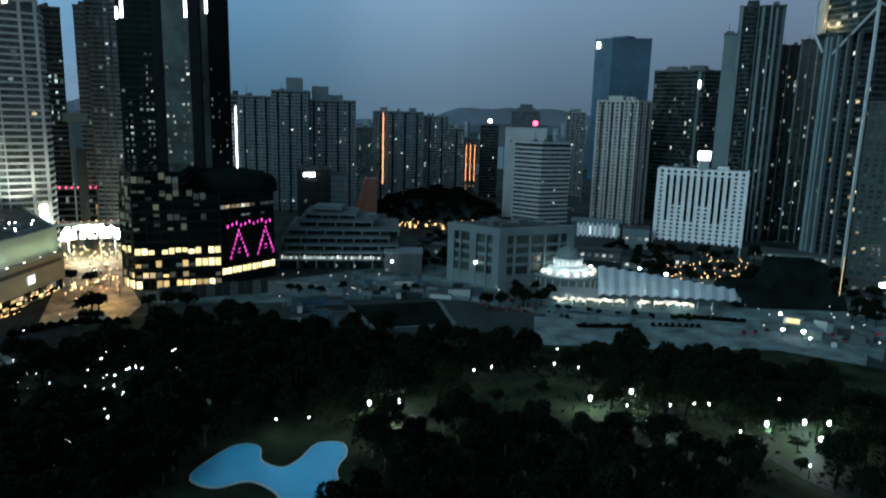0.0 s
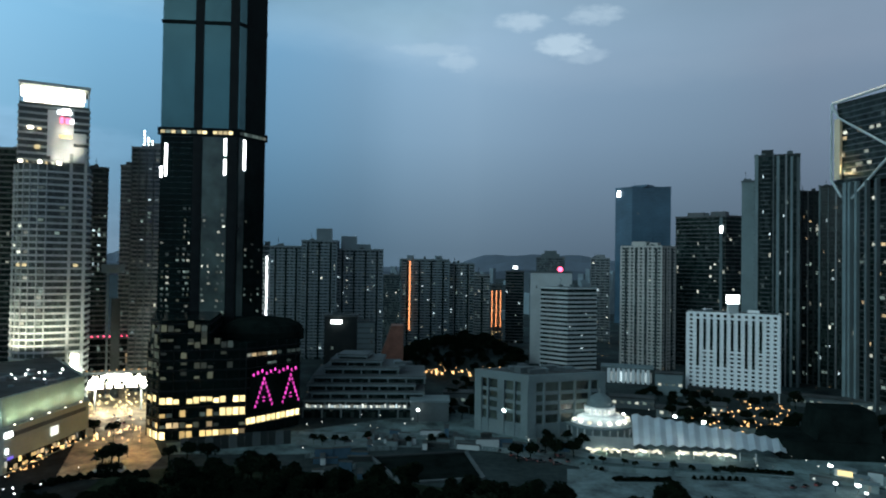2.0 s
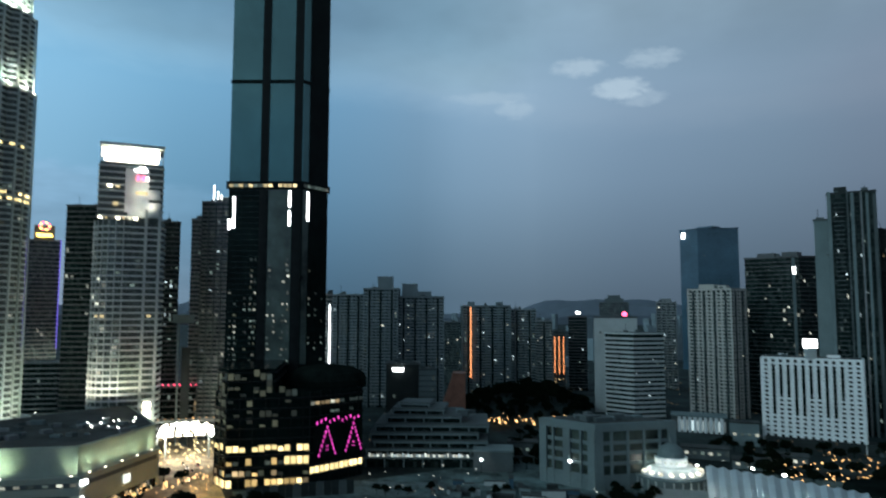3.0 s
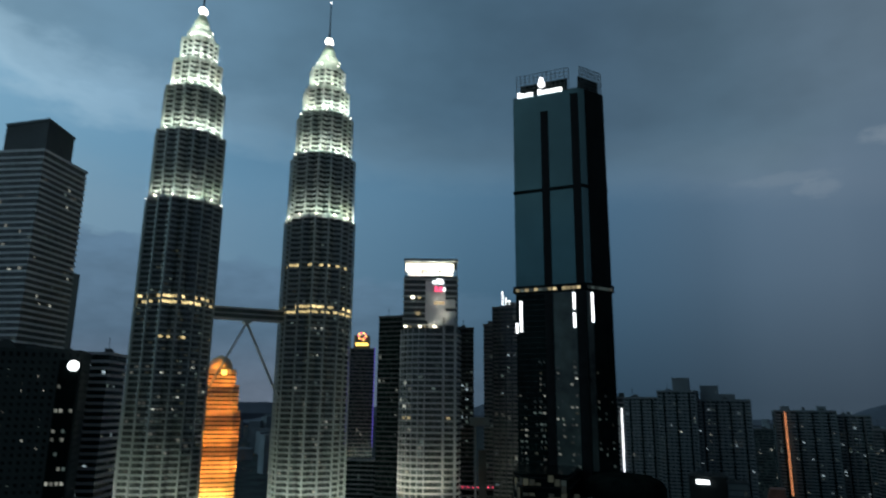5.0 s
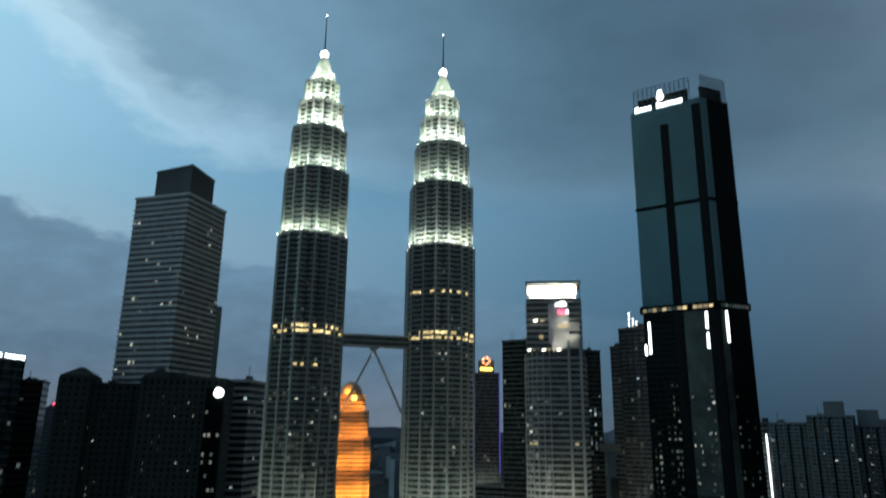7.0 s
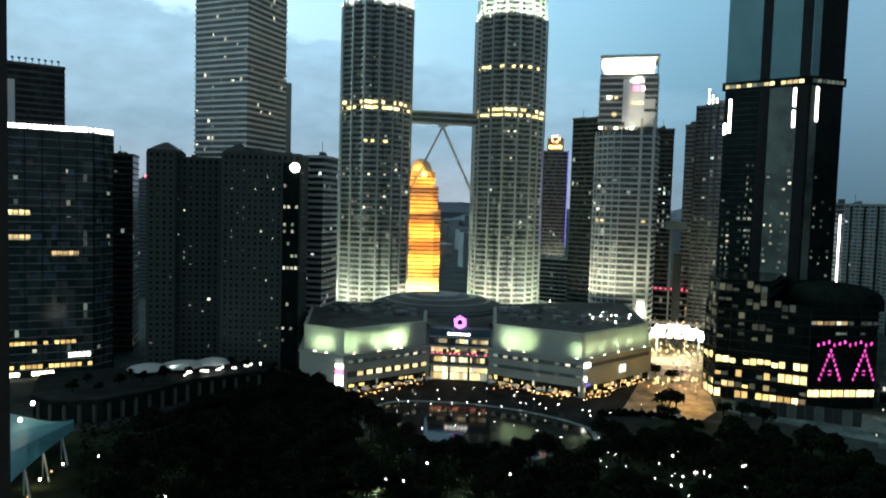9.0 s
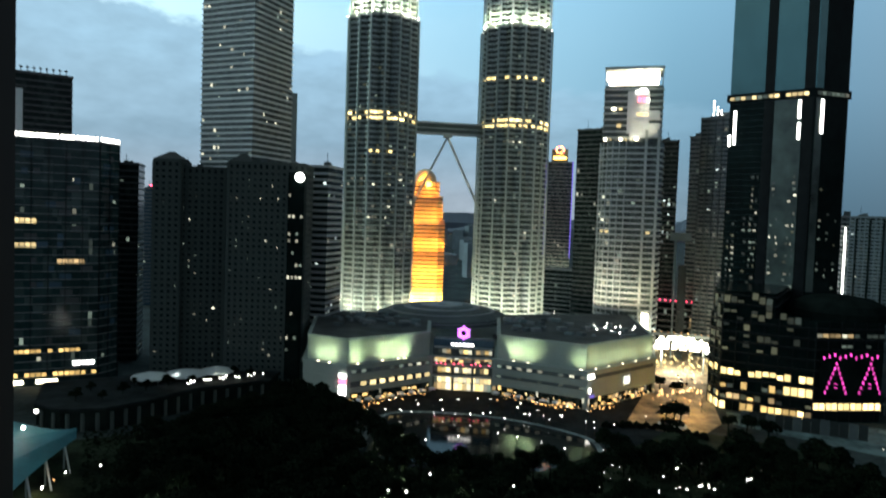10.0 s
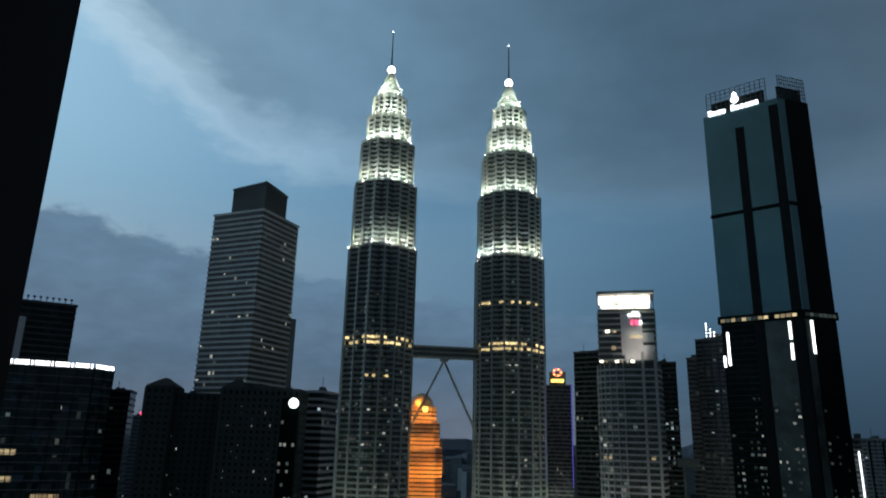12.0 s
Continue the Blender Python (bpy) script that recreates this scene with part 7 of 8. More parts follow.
def path(pts, w, label="dim winding park path", mat="unlit_paving"):
    """A ribbon of paving through the given points."""
    line = []
    n = len(pts)
    for i in range(n - 1):
        p0, p1, p2, p3 = (Vector(pts[max(0, min(n - 1, i + j))]) for j in (-1, 0, 1, 2))
        for k in range(8):
            t = k / 8
            line.append(0.5 * ((2 * p1) + (p2 - p0) * t + (2 * p0 - 5 * p1 + 4 * p2 - p3) * t * t + (3 * p1 - p0 - 3 * p2 + p3) * t ** 3))
    line.append(Vector(pts[-1]))
    left, right = [], []
    for i, p in enumerate(line):
        d = (line[min(i + 1, len(line) - 1)] - line[max(i - 1, 0)]).normalized()
        s = Vector((-d.y, d.x)) * w / 2
        left.append(tuple(p + s))
        right.append(tuple(p - s))
    bm = bmesh.new()
    lo = [[bm.verts.new((*q, z)) for q in side] for side, z in ((left, 0.08), (right, 0.08), (left, -0.02), (right, -0.02))]
    for i in range(len(line) - 1):
        bm.faces.new((lo[0][i], lo[0][i + 1], lo[1][i + 1], lo[1][i])[::-1])
        bm.faces.new((lo[0][i], lo[2][i], lo[2][i + 1], lo[0][i + 1])[::-1])
        bm.faces.new((lo[1][i], lo[1][i + 1], lo[3][i + 1], lo[3][i])[::-1])
    return solid("park_path", bm, mat, label, "path", "structure")


path([(-60, 250), (-10, 246), (20, 252), (45, 257), (62, 250), (75, 232), (84, 222), (106, 220), (124, 206)], 4.0)
path([(-30, 206), (-14, 214), (16, 216), (40, 212), (66, 208), (96, 200), (106, 180), (118, 160), (130, 140)], 3.4)
path([(116, 196), (112, 180), (120, 165), (122, 150)], 6.0)
path([P(53.5, 288), P(51.4, 340), P(46, 346), P(40, 338), P(34.6, 321), P(33.2, 300)], 2.6, "dim lakeside walk along the shore", "paving")
path([(-110, 200), (-84, 226), (-100, 250), (-130, 268)], 2.0)

LAMPS = [(-51, 202), (-41, 204), (-83, 227), (-76, 226), (-102, 250), (-103, 200), (14, 217), (64, 220), (67, 208), (79, 221), (88, 223), (93, 223), (90, 228), (105, 221), (95, 202), (48, 169), (55, 168),
         (-34, 250), (4, 249), (13, 249), (20, 253), (37, 255), (45, 258), (54, 255), (60, 250), (49, 276), (111, 251), (120, 229), (106, 181), (-266, 80), (-185, 170), (-158, 186), (-153, 220), (-130, 251)]
BRIGHT = [(-23, 214), (-17, 215), (-13, 216), (52, 223), (68, 230), (69, 208), (105, 206), (118, 208), (126, 208), (117, 196), (-182, 148), (-176, 151), (-153, 164), (-101, 252), (-214, 84)]
SHORE = [(-218, 197), (-213, 212), (-205, 229), (-196, 232), (-185, 235), (-173, 236), (-183, 272), (-204, 275), (-218, 273), (-228, 269), (-180, 284), (-262, 231), (-259, 217), (-279, 230), (-178, 309), (-177, 327)]


def park_lamp(height, r, mat, label, light):
    root = thing("park_lamp", (0, 0, 0), label, "lamp", "park lamps")
    part("base", lathe([(0.22, 0), (0.22, 0.3), (0.12, 0.5)], 8), "black_metal", root)
    part("pole", tube((0, 0, 0.4), (0, 0, height - r * 1.5), 0.08, 6), "black_metal", root)
    # globe widened and stretched: the lamp's flare is put into its shape
    part("globe", ball(r, (0, 0, height), 1.7, cuts=2), mat, root, "bright lamp globe stretched upright to hold its flare")
    part("cap", lathe([(r * 0.6, height + r * 1.5), (0.05, height + r * 1.9)], 8), "black_metal", root)
    return root


first = park_lamp(4.0, 0.27, "lamp_white", "park lamp with a small white globe on a dark pole", None)
first.location = (*LAMPS[0], 0)
for q in LAMPS[1:]:
    copy_thing(first, pose(*q, 0))
big = park_lamp(5.0, 0.60, "lamp_white", "tall park lamp with a large glaring white globe", None)
big.location = (*BRIGHT[0], 0)
for q in BRIGHT[1:]:
    copy_thing(big, pose(*q, 0))
low = park_lamp(3.0, 0.16, "lamp_white", "lakeside lamp with a small white globe", None)
low.location = (*SHORE[0], 0.1)
for q in SHORE[1:]:
    copy_thing(low, pose(*q, 0.1))
rnd = random.Random(8)
for k in range(24):
    if rnd.random() < 0.75:
        copy_thing(low, pose(*P(52.5 - 0.84 * k + rnd.uniform(-0.4, 0.4), 348 - 12 * math.cos((k - 12) / 13) + rnd.uniform(-4, 5)), 0.1))
for k in range(10):
    copy_thing(low, pose(*P(51 - 1.8 * k + rnd.uniform(-0.7, 0.7), 366 - 10 * abs(k - 5) / 5 + rnd.uniform(-3, 3)), 0.1))
for q in BRIGHT + LAMPS[0:4] + LAMPS[6:17:2] + LAMPS[18:26:2]:
    lamp("park_light", (q[0], q[1] - 0.8, 4.4), 4200 if q in BRIGHT else 140 if q in LAMPS[:2] else 420, (0.92, 1.0, 0.90), 0.3)

# strings of tiny lights in the gardens by the mall
rnd = random.Random(77)
garden = bmesh.new()
for k in range(110):
    q = P(rnd.uniform(21, 34), rnd.uniform(200, 300))
    block(0.13, 0.13, rnd.choice((0.2, 0.3, 0.6)), bm=garden, at=(*q, rnd.uniform(1.0, 5.0)))
solid("garden_lights", garden, "lamp_white", "scatter of small white garden lights", "lights", "stuff")
far = bmesh.new()
for k in range(420):
    az = rnd.choice((rnd.uniform(43, 51), rnd.uniform(54, 58), rnd.uniform(-34, 16), rnd.uniform(-34, 16)))
    d = rnd.uniform(470, 1000) if az < 30 else rnd.uniform(900, 3800)
    s = 0.55 * d / 700
    block(s, s, s * rnd.uniform(0.7, 1.4), bm=far, at=(*P(az, d), rnd.uniform(3, 9) * max(1, d / 900)))
cool = bmesh.new()
for k in range(95):
    az = rnd.uniform(-34, 14)
    s = rnd.choice((0.25, 0.35, 0.5, 0.7))
    block(s, s, s, bm=cool, at=(*P(az, rnd.uniform(352, 470)), rnd.uniform(2, 6)))
solid("yard_lights", cool, "soft_white", "small cold lights of yards and building plots", "lights", "stuff")
solid("city_lights", far, "lit_warm", "scattered lights of distant streets", "lights", "stuff")
warm = bmesh.new()
for k in range(110):
    az = rnd.uniform(-4.8, 4.6)
    s = rnd.choice((0.5, 0.7, 0.9, 1.6))
    block(s, s, s * rnd.uniform(0.7, 1.5), bm=warm, at=(*P(az - 0.8 * (s < 0.8), 598 + rnd.uniform(-6, 6)), rnd.uniform(1.0, 5) + (5 * rnd.random() if s < 0.8 else 0)))
for k in range(70):
    block(0.6, 0.6, 0.6, bm=warm, at=(*P(rnd.uniform(-24.5, -17.5), rnd.uniform(440, 520)), rnd.uniform(2, 7)))
for (a0, d0), (a1, d1), m in (((42.2, 383), (35.0, 366), 60), ((34.4, 366), (29.8, 420), 50), ((53.5, 355), (47.8, 386), 34)):
    for k in range(m):
        p = Vector(P(a0, d0)).lerp(Vector(P(a1, d1)), rnd.random()) * rnd.uniform(0.972, 0.992)
        s = rnd.choice((0.22, 0.3, 0.3, 0.5))
        block(s * rnd.choice((1, 1, 3)), s, s, bm=warm, at=(*p, rnd.uniform(1, 4.5)))
for k in range(60):
    s = rnd.choice((0.3, 0.45, 0.7))
    block(s, s, s * rnd.choice((1, 1, 4)), bm=warm, at=(*P(rnd.uniform(25.8, 29.6), rnd.uniform(395, 486)), rnd.uniform(0.6, 5)))
solid("street_lights", warm, "lamp_warm", "warm street lights seen among trees", "lights", "stuff")
for az, d, z, r in ((-34.0, 470, 22, 2.6), (-33.3, 440, 14, 2.0), (-27.0, 378, 5, 0.9), (-27.3, 352, 4, 0.9), (-28.7, 354, 4, 1.0), (-29.2, 346, 3.4, 0.6), (-10.9, 436, 8, 0.9), (-16.3, 440, 8, 1.1), (-14.5, 428, 8, 1.3), (-18.4, 430, 8, 1.2), (-8.3, 420, 9, 1.2), (-12.4, 436, 8, 1.0), (4.3, 425, 8, 1.0)):
    # oversized heads: the glare round each lamp is put into its size
    pole = thing("street_lamp", (*P(az, d), 0), "tall street lamp with a glaring white head", "lamp", "street lamps")
    part("pole", tube((0, 0, 0), (0, 0, z - r * 0.9), 0.18, 6), "black_metal", pole)
    part("head", ball(r, (0, 0, z), 0.7, cuts=2), "lamp_white", pole)


# far blocks of the city, their haze put into the blue-grey wall colour
city = bmesh.new()
for k in range(190):
    az = rnd.choice((rnd.uniform(42, 58), rnd.uniform(-34, 24), rnd.uniform(-34, 24)))
    d = rnd.uniform(1150, 3600)
    block(rnd.uniform(14, 46), rnd.uniform(14, 30), rnd.uniform(14, 60) * (1.0 if d < 2200 else 1.4), bm=city, at=(*P(az, d), -0.05), rz=rnd.uniform(0, 1.5))
solid("distant_city", city, "blue_wall", "low hazy blocks of the distant city", "buildings", "stuff")


# ---- trees ----
def leaf_cloud(rnd, height, spread, lobes, leaves, low=0.34):
    verts, faces = [], []
    for _ in range(lobes):
        t, q = rnd.uniform(0, math.tau), rnd.random() ** 0.6
        cx, cy = spread * 0.62 * q * math.cos(t), spread * 0.62 * q * math.sin(t)
        cz = height * rnd.uniform(low + 0.12, 0.86 - 0.18 * q)
        rr = spread * rnd.uniform(0.30, 0.48)
        for _ in range(leaves):
            a, b = rnd.uniform(0, math.tau), math.acos(rnd.uniform(-0.6, 1))
            rad = rr * rnd.uniform(0.72, 1.12)
            p = Vector((cx + rad * math.sin(b) * math.cos(a), cy + rad * math.sin(b) * math.sin(a), cz + rad * 0.75 * math.cos(b)))
            turn = Euler((rnd.uniform(-0.9, 0.9), rnd.uniform(-0.9, 0.9), rnd.uniform(0, math.tau))).to_matrix()
            s = rnd.uniform(0.35, 0.8)
            i = len(verts)
            for dx, dy, dz in ((-s, 0, 0), (0, -s * 0.6, 0.12), (s, 0, -0.1), (0, s * 0.6, 0.12)):
                verts.append(p + turn @ Vector((dx, dy, dz)))
            faces.append((i, i + 1, i + 2, i + 3))
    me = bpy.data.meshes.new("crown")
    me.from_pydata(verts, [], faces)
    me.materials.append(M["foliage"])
    return me


def tree(seed, height, spread, lobes, leaves, label):
    rnd = random.Random(seed)
    root = thing("park_tree", (0, 0, 0), label, "tree", "park trees")
    bm = tube((0, 0, 0), (0.2, 0.1, height * 0.45), spread * 0.07, 8, r2=spread * 0.045)
    for k in range(5):
        t = k * math.tau / 5 + rnd.uniform(-0.4, 0.4)
        tube((0.15, 0.1, height * rnd.uniform(0.3, 0.42)), (spread * 0.5 * math.cos(t), spread * 0.5 * math.sin(t), height * rnd.uniform(0.55, 0.72)), spread * 0.03, 6, bm, r2=0.04)
    part("trunk", bm, "bark", root, "brown trunk with spreading limbs")
    piece("crown", leaf_cloud(rnd, height, spread, lobes, leaves), root)
    return root


kinds = [tree(1, 13, 6.0, 10, 150, "broad dark tree with a dense crown"), tree(2, 15, 5.2, 11, 140, "tall dark tree with a lumpy crown"), tree(3, 10, 5.0, 8, 150, "rounded dark park tree"), tree(4, 17, 6.4, 12, 150, "large old tree with a wide dark crown"), tree(5, 6.5, 3.4, 7, 110, "small dark garden tree")]
used = [False] * len(kinds)
placed = []


wood = []


def plant(k, x, y, z=0.0, s=1.0, gap=6.5):
    if any((x - a) ** 2 + (y - b) ** 2 < gap * gap for a, b in placed):
        return False
    placed.append((x, y))
    wood.append((math.hypot(x, y), k, x, y, z, s))
    return True


def open_ground(x, y):
    """Lawns, paths, water and squares where no tall tree stands."""
    az, d = math.degrees(math.atan2(-x, y)), math.hypot(x, y)
    if ((x + 46) / 27) ** 2 + ((y - 170) / 38) ** 2 < 1:
        return True
    if (24 < az < 33 and 238 < d < 275) or (24 < az < 34.5 and d > 312):            # garden with small lights
        return True
    if 33 < az < 53 and d > 264:                    # lake and its shore
        return True
    if -13 < az < -2 and 230 < d < 256:              # lawn below the arc of lamps
        return True
    if -31 < az < 4 and 204 < d < 232 and not (-9 < az < -2 and d < 214):
        return True
    if -34 < az < -27 and 168 < d < 205:
        return True
    return False


def far_edge(az):
    """How far the wood reaches, by azimuth."""
    stops = ((-40, 300), (-34, 288), (-30, 280), (-26, 290), (-21, 292), (-15, 286), (-12, 274), (-9, 268), (-7.5, 276), (0, 284), (4, 288), (10, 302), (17, 316), (22, 322), (24, 310), (34, 290), (36, 262), (42, 258), (50, 262), (54, 305), (60, 332), (66, 312), (70, 286), (72.5, 232), (82, 190))
    for (a, d), (b, e) in zip(stops, stops[1:]):
        if a <= az <= b:
            return d + (e - d) * (az - a) / (b - a)
    return 0.0


rnd = random.Random(12)
count = 0
# the tall old trees beside the lake
for az, d, size in ((49.6, 262, 1.05), (51.0, 270, 1.15), (52.2, 282, 1.15), (53.4, 294, 1.2), (54.6, 304, 1.25), (55.8, 314, 1.25), (57.0, 322, 1.35), (58.3, 326, 1.4), (59.6, 326, 1.35), (56.5, 300, 1.3), (58.0, 308, 1.3), (55.0, 288, 1.2)):
    plant(3, *P(az, d), 0, size, 5)
for k in range(14000):
    az, d = rnd.uniform(-39, 81), math.sqrt(rnd.uniform(120 ** 2, 330 ** 2))
    if d > far_edge(az):
        continue
    x, y = P(az, d)
    if open_ground(x, y):
        continue
    big_ones = az > 54 and d > 250
    if plant(3 if big_ones else rnd.choice((0, 0, 1, 2, 2, 3)), x, y, 0, rnd.uniform(0.8, 1.15) * (1.12 if big_ones else 1.0), 6.2):
        count += 1
    if count > 680:
        break
# small trees in the open parts
for k in range(140):
    az, d = rnd.uniform(-34, 54), rnd.uniform(160, 300)
    x, y = P(az, d)
    if open_ground(x, y) and not (33 < az < 54 and d > 240) and ((x + 46) / 27) ** 2 + ((y - 172) / 36) ** 2 > 1:
        plant(4, x, y, 0, rnd.uniform(0.6, 1.1), 9)
# small trees in tubs on the roof terrace
for az, d in ((75.0, 350), (73.2, 348), (71.8, 356), (70.2, 360), (68.6, 366), (71.0, 372), (66.8, 370), (74.0, 366), (62.4, 380), (63.6, 384)):
    plant(4, *P(az, d), 10.4, rnd.uniform(0.6, 1.0), 3)
# street trees and the wooded hill in the distance
for az, d in ((-5, 352), (-7, 356), (-8.5, 360), (-4, 348), (-6.2, 365), (27.7, 424), (29.0, 428), (28.4, 362), (27.8, 364), (27.3, 362), (23.8, 362), (22.5, 360), (21.0, 352), (-17, 462), (-18.5, 468), (-20, 470), (-21.5, 474), (-23, 478), (-24.5, 476), (-26, 470), (-33, 452), (-35, 445), (-31.5, 448)):
    plant(2, *P(az, d), 0, rnd.uniform(0.8, 1.2), 3)
mound = solid("wooded_hill", lathe([(62, -0.05), (56, 6), (44, 13), (28, 18), (10, 20)], 32), "land", "dark mound under the distant wood", "hill", "structure", loc=(*P(0.6, 655), 0))
for k in range(900):
    t, r = rnd.uniform(0, math.tau), 58 * math.sqrt(rnd.random())
    c = P(0.6, 655)
    x, y = c[0] + r * math.cos(t), c[1] + r * math.sin(t)
    if plant(rnd.choice((0, 1, 3)), x, y, 19 * max(0, 1 - (r / 60) ** 2) - 0.6, rnd.uniform(0.9, 1.25), 9):
        count += 1

for k in range(170):
    az, d, size = rnd.choice(((rnd.uniform(-9.5, -6.0), rnd.uniform(376, 392), 0.6), (rnd.uniform(-25, -13), rnd.uniform(440, 545), 0.9), (rnd.uniform(-25, -13), rnd.uniform(440, 545), 0.9), (rnd.uniform(-35, -25), rnd.uniform(452, 500), 1.0), (rnd.uniform(-2.5, 2.5), rnd.uniform(420, 560), 0.9), (rnd.uniform(-34, -31.6), rnd.uniform(395, 440), 0.8), (rnd.uniform(2, 13), rnd.uniform(374, 380), 0.45), (rnd.uniform(-22, -9), rnd.uniform(351, 353), 0.4)))
    plant(rnd.choice((0, 2, 2)), *P(az, d), 0, size * rnd.uniform(0.8, 1.2), 5)
# the nearest are things of their own, the rest one wood
wood.sort()
for dist, k, x, y, z, size in wood[:285]:
    m = pose(x, y, z, 0, 0, (x * 37 + y * 91) % 360)
    if not used[k]:
        used[k] = True
        kinds[k].matrix_basis = m
        kinds[k].scale = (size, size, size)
    else:
        copy_thing(kinds[k], m).scale = (size, size, size)
rest, faces, base = [], [], 0
for dist, k, x, y, z, size in wood[285:]:
    for child in kinds[k].children:
        me = child.data
        co = np.empty(len(me.vertices) * 3)
        me.vertices.foreach_get("co", co)
        co = co.reshape(-1, 3)
        t = math.radians((x * 37 + y * 91) % 360)
        turned = np.stack([co[:, 0] * math.cos(t) - co[:, 1] * math.sin(t), co[:, 0] * math.sin(t) + co[:, 1] * math.cos(t), co[:, 2]], 1) * size + (x, y, z)
        rest.append(turned)
        faces += [tuple(base + v for v in p.vertices) for p in me.polygons]
        base += len(co)
# low shrubs under the trees
rng = np.random.RandomState(4)
shrubs = []
for k in range(26000):
    az, d = rng.uniform(-39, 81), math.sqrt(rng.uniform(110 ** 2, 330 ** 2))
    x, y = P(az, d)
    if d > (330 if 69 < az < 74.5 else far_edge(az) + 6) or (open_ground(x, y) and rng.rand() > 0.12):
        continue
    if ((x + 46) / 24) ** 2 + ((y - 178) / 25) ** 2 < 1 or (33 < az < 53 and d > 266):
        continue
    z, s1 = rng.uniform(0.2, 3.2), rng.uniform(0.6, 1.4)
    e = Euler((rng.uniform(-0.8, 0.8), rng.uniform(-0.8, 0.8), rng.uniform(0, 6.28))).to_matrix()
    rest.append(np.array([Vector((x, y, z)) + e @ Vector(v) for v in ((-s1, 0, 0), (0, -s1 * 0.7, 0.2), (s1, 0, -0.15), (0, s1 * 0.7, 0.2))]))
    faces.append((base, base + 1, base + 2, base + 3))
    base += 4
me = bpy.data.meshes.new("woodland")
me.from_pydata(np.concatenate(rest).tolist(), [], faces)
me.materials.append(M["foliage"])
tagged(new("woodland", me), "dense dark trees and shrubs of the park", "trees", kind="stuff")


# ---- cars on the forecourt and the roads ----
def car():
    root = thing("parked_car", (0, 0, 0), "dark parked car on the forecourt", "car", "cars")
    part("body", prism([(-2.1, -0.85), (2.1, -0.85), (2.1, 0.85), (-2.1, 0.85)], 0.35, 0.85, top=[(-2.05, -0.8), (2.05, -0.8), (2.05, 0.8), (-2.05, 0.8)]), "car_paint", root)
    part("cabin", prism([(-1.5, -0.78), (1.0, -0.78), (1.0, 0.78), (-1.5, 0.78)], 0.85, 1.42, top=[(-1.1, -0.62), (0.4, -0.62), (0.4, 0.62), (-1.1, 0.62)]), "dark_glass", root)
    for sx in (-1.3, 1.3):
        for sy in (-0.8, 0.8):
            part("wheel", tube((sx, sy - 0.1, 0.33), (sx, sy + 0.1, 0.33), 0.33, 12), "rubber", root)
    for sy in (-0.55, 0.55):
        part("headlight", block(0.08, 0.35, 0.2, at=(2.1, sy, 0.55)), "warm_white_light", root)
        part("tail_light", block(0.08, 0.3, 0.18, at=(-2.1, sy, 0.6)), "tail_red", root)
    return root


one = car()
spots = [(28.6, 352, 40), (28.2, 356, 45), (27.9, 360, 42), (28.9, 376, 20), (28.7, 382, 20), (28.5, 388, 20), (26.7, 440, 118), (27.0, 452, 118), (27.4, 462, 298), (27.7, 474, 298), (26.6, 468, 118), (27.9, 445, 298), (27.3, 430, 298), (-3, 372, 10), (-6, 366, 12), (-2, 380, 100), (-1, 376, 100), (-7.5, 360, 14), (6, 378, 5), (10, 381, 5)]
for i, (az, d, rz) in enumerate(spots):
    m = pose(*P(az, d), 0.22, 0, 0, rz)
    if i == 0:
        one.matrix_basis = m
    else:
        copy_thing(one, m)
for az, d, rz in ((-4.2, 352, 12), (-5.0, 350, 12), (-5.9, 348, 14), (-6.6, 352, 100), (-7.2, 346, 14), (-3.4, 358, 96), (-8.0, 352, 100), (-2.6, 364, 10), (-4.8, 368, 98), (-26.2, 358, 40), (-25.4, 352, 40), (-24.6, 348, 44), (-30.6, 368, 70), (-31.4, 362, 74), (12.0, 388, 4), (8.0, 386, 4), (3.2, 383, 184), (0.6, 379, 184)):
    copy_thing(one, pose(*P(az, d), 0.22, 0, 0, rz))
for az0, az1, d0, d1, wide in ((-11.6, -16.2, 326, 334, 5.0), (-19.6, -24.6, 361, 368, 4.0), (-9.0, -11.0, 345, 339, 2.4), (-17.5, -21.5, 340, 348, 2.0)):
    bed = thing("planter", (*P(az0, d0), 0.11), "long dark planted bed with a low concrete kerb", "planter", "plaza planters")
    o = bed.location.to_2d()
    a, b = Vector((0, 0)), Vector(P(az1, d1)) - o
    c, ang, w = b / 2, math.atan2(b.y, b.x), b.length
    part("kerb", block(w, wide, 0.5, at=(c.x, c.y, 0), rz=ang), "grey_wall", bed)
    part("soil", block(w - 0.6, wide - 0.6, 0.1, at=(c.x, c.y, 0.504), rz=ang), "land", bed)
    clump = leaf_cloud(random.Random(int(-az0 * 7)), 1.8, wide * 0.5, 5, 40, 0.0)
    for k in range(int(w / 3)):
        p = b * (k + 0.5) / int(w / 3)
        piece("shrub", clump, bed, (p.x, p.y, 0.4), k * 1.7)
hedge_bits = leaf_cloud(random.Random(30), 2.2, 3.0, 6, 70, 0.0)
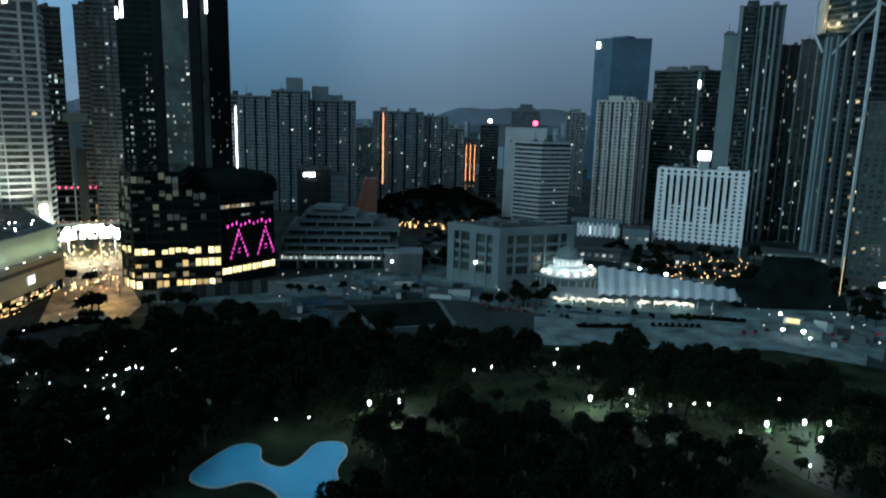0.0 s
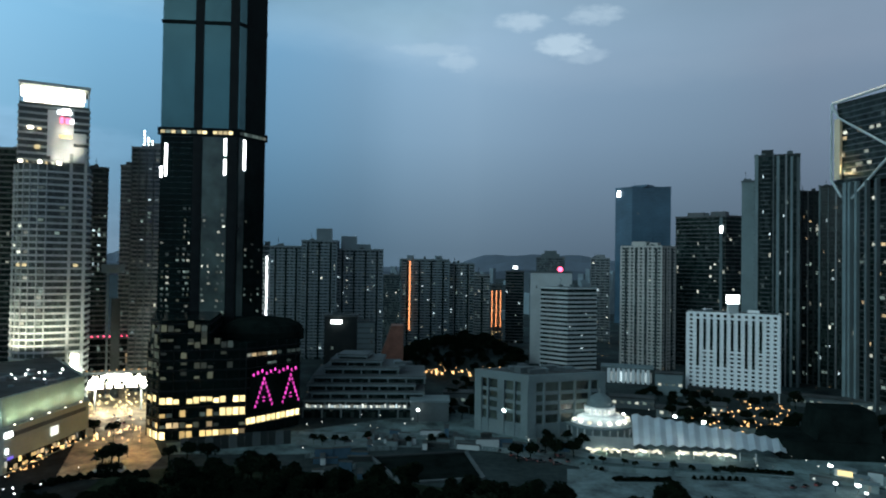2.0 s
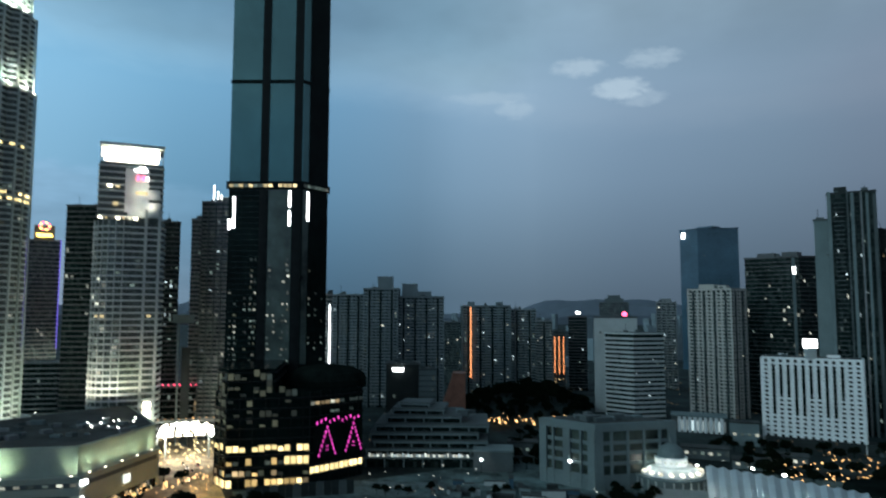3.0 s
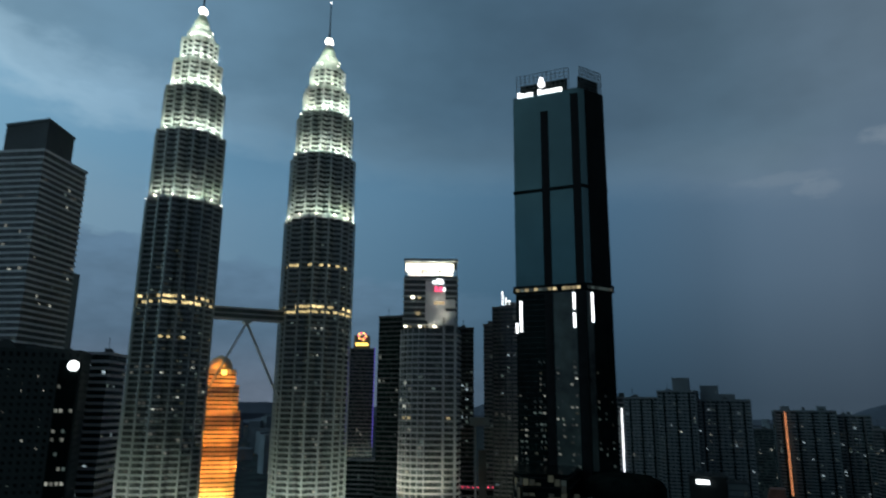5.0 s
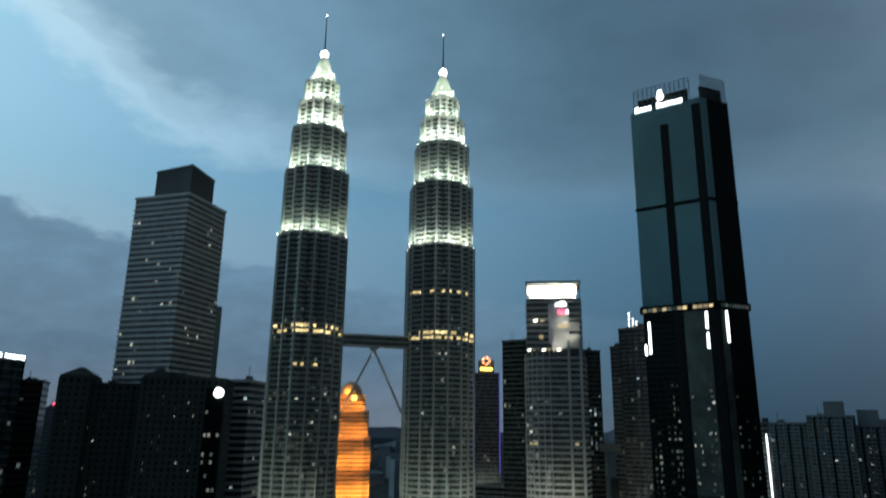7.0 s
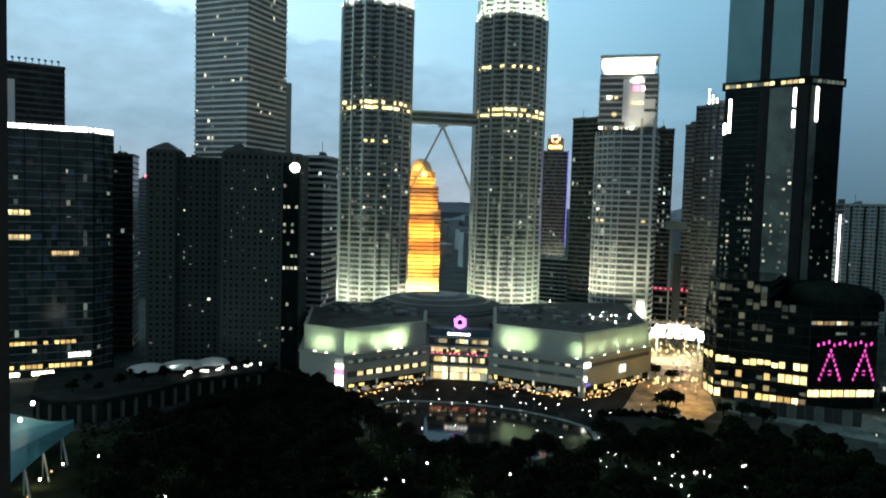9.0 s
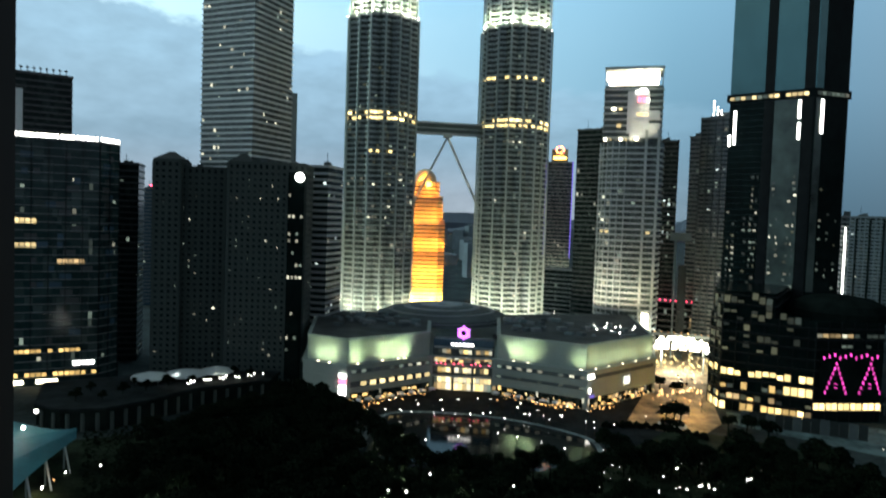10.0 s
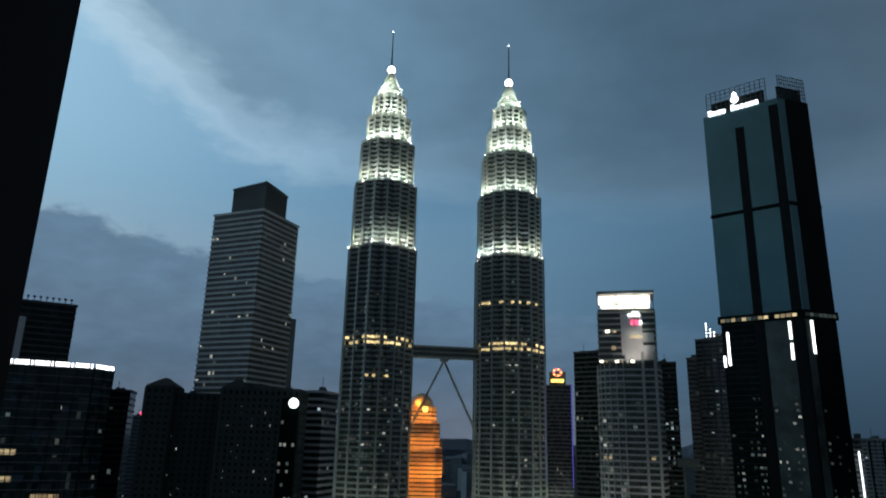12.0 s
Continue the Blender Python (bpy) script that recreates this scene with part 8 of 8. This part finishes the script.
for k in range(13):
    hedge = thing("hedge", (*P(33.0 - 0.62 * k, 341 + 7 * math.sin(k / 12 * math.pi)), 0.06), "dark clipped hedge along the forecourt", "hedge", "hedges")
    piece("leaves", hedge_bits, hedge, rz=k * 1.3)
shrub = thing("flower_island", (*P(27.9, 357), 0.12), "oval planted island in the forecourt", "planting")
part("kerb", lathe([(7.0, 0.0), (7.0, 0.35), (6.6, 0.4)], 24), "pale_wall", shrub)
piece("shrubs", leaf_cloud(random.Random(9), 2.4, 6.4, 14, 60, 0.0), shrub)


# ---- building site and yards beyond the park ----
rnd = random.Random(55)
for k in range(90):
    az = rnd.uniform(-34, 13)
    d = rnd.uniform(318, 352) if az > 8.6 else rnd.choice((rnd.uniform(364, 376), rnd.uniform(386, 396), rnd.uniform(345, 362) if az < -24 else rnd.uniform(366, 382)))
    if -9 < az < 2 and d < 366 or -25 < az < -8 and d > 352 or az < -23 and d > 385 or -11 < az < 0 and d > 384:
        continue
    w, h = rnd.choice((6, 6, 12, 9)), rnd.choice((2.6, 2.6, 5.2, 3.4))
    hut = thing("site_container", (*P(az, d), 0.06), "weathered site container on the building plot", "container", "site containers")
    t = radians(az + rnd.choice((0, 8, 90, -12)))
    part("shell", block(w, 2.5, h, rz=t, bevel=0.06), rnd.choice(("grey_wall", "dark_wall", "pale_wall", "darker_wall", "blue_glass")), hut)
    part("roof_sheet", block(w + 0.2, 2.7, 0.15, at=(0, 0, h + 0.004), rz=t), "roofing", hut)
for az0, az1, d0, d1 in ((13.5, 8.6, 352, 354), (8.4, 6.0, 362, 364), (-0.5, -4.0, 366, 362), (-9, -22, 341, 350), (13, 2, 392, 386)):
    fence = thing("site_fence", (*P(az0, d0), 0.06), "pale panel fence along the building plot", "fence", "site fences")
    o = fence.location.to_2d()
    for k in range(12):
        a, b = Vector(P(az0, d0)).lerp(Vector(P(az1, d1)), k / 12) - o, Vector(P(az0, d0)).lerp(Vector(P(az1, d1)), (k + 1) / 12) - o
        c = (a + b) / 2
        part("panel", block((b - a).length - 0.2, 0.2, 2.4, at=(c.x, c.y, 0), rz=math.atan2(b.y - a.y, b.x - a.x)), "grey_wall" if k % 3 else "paving", fence)
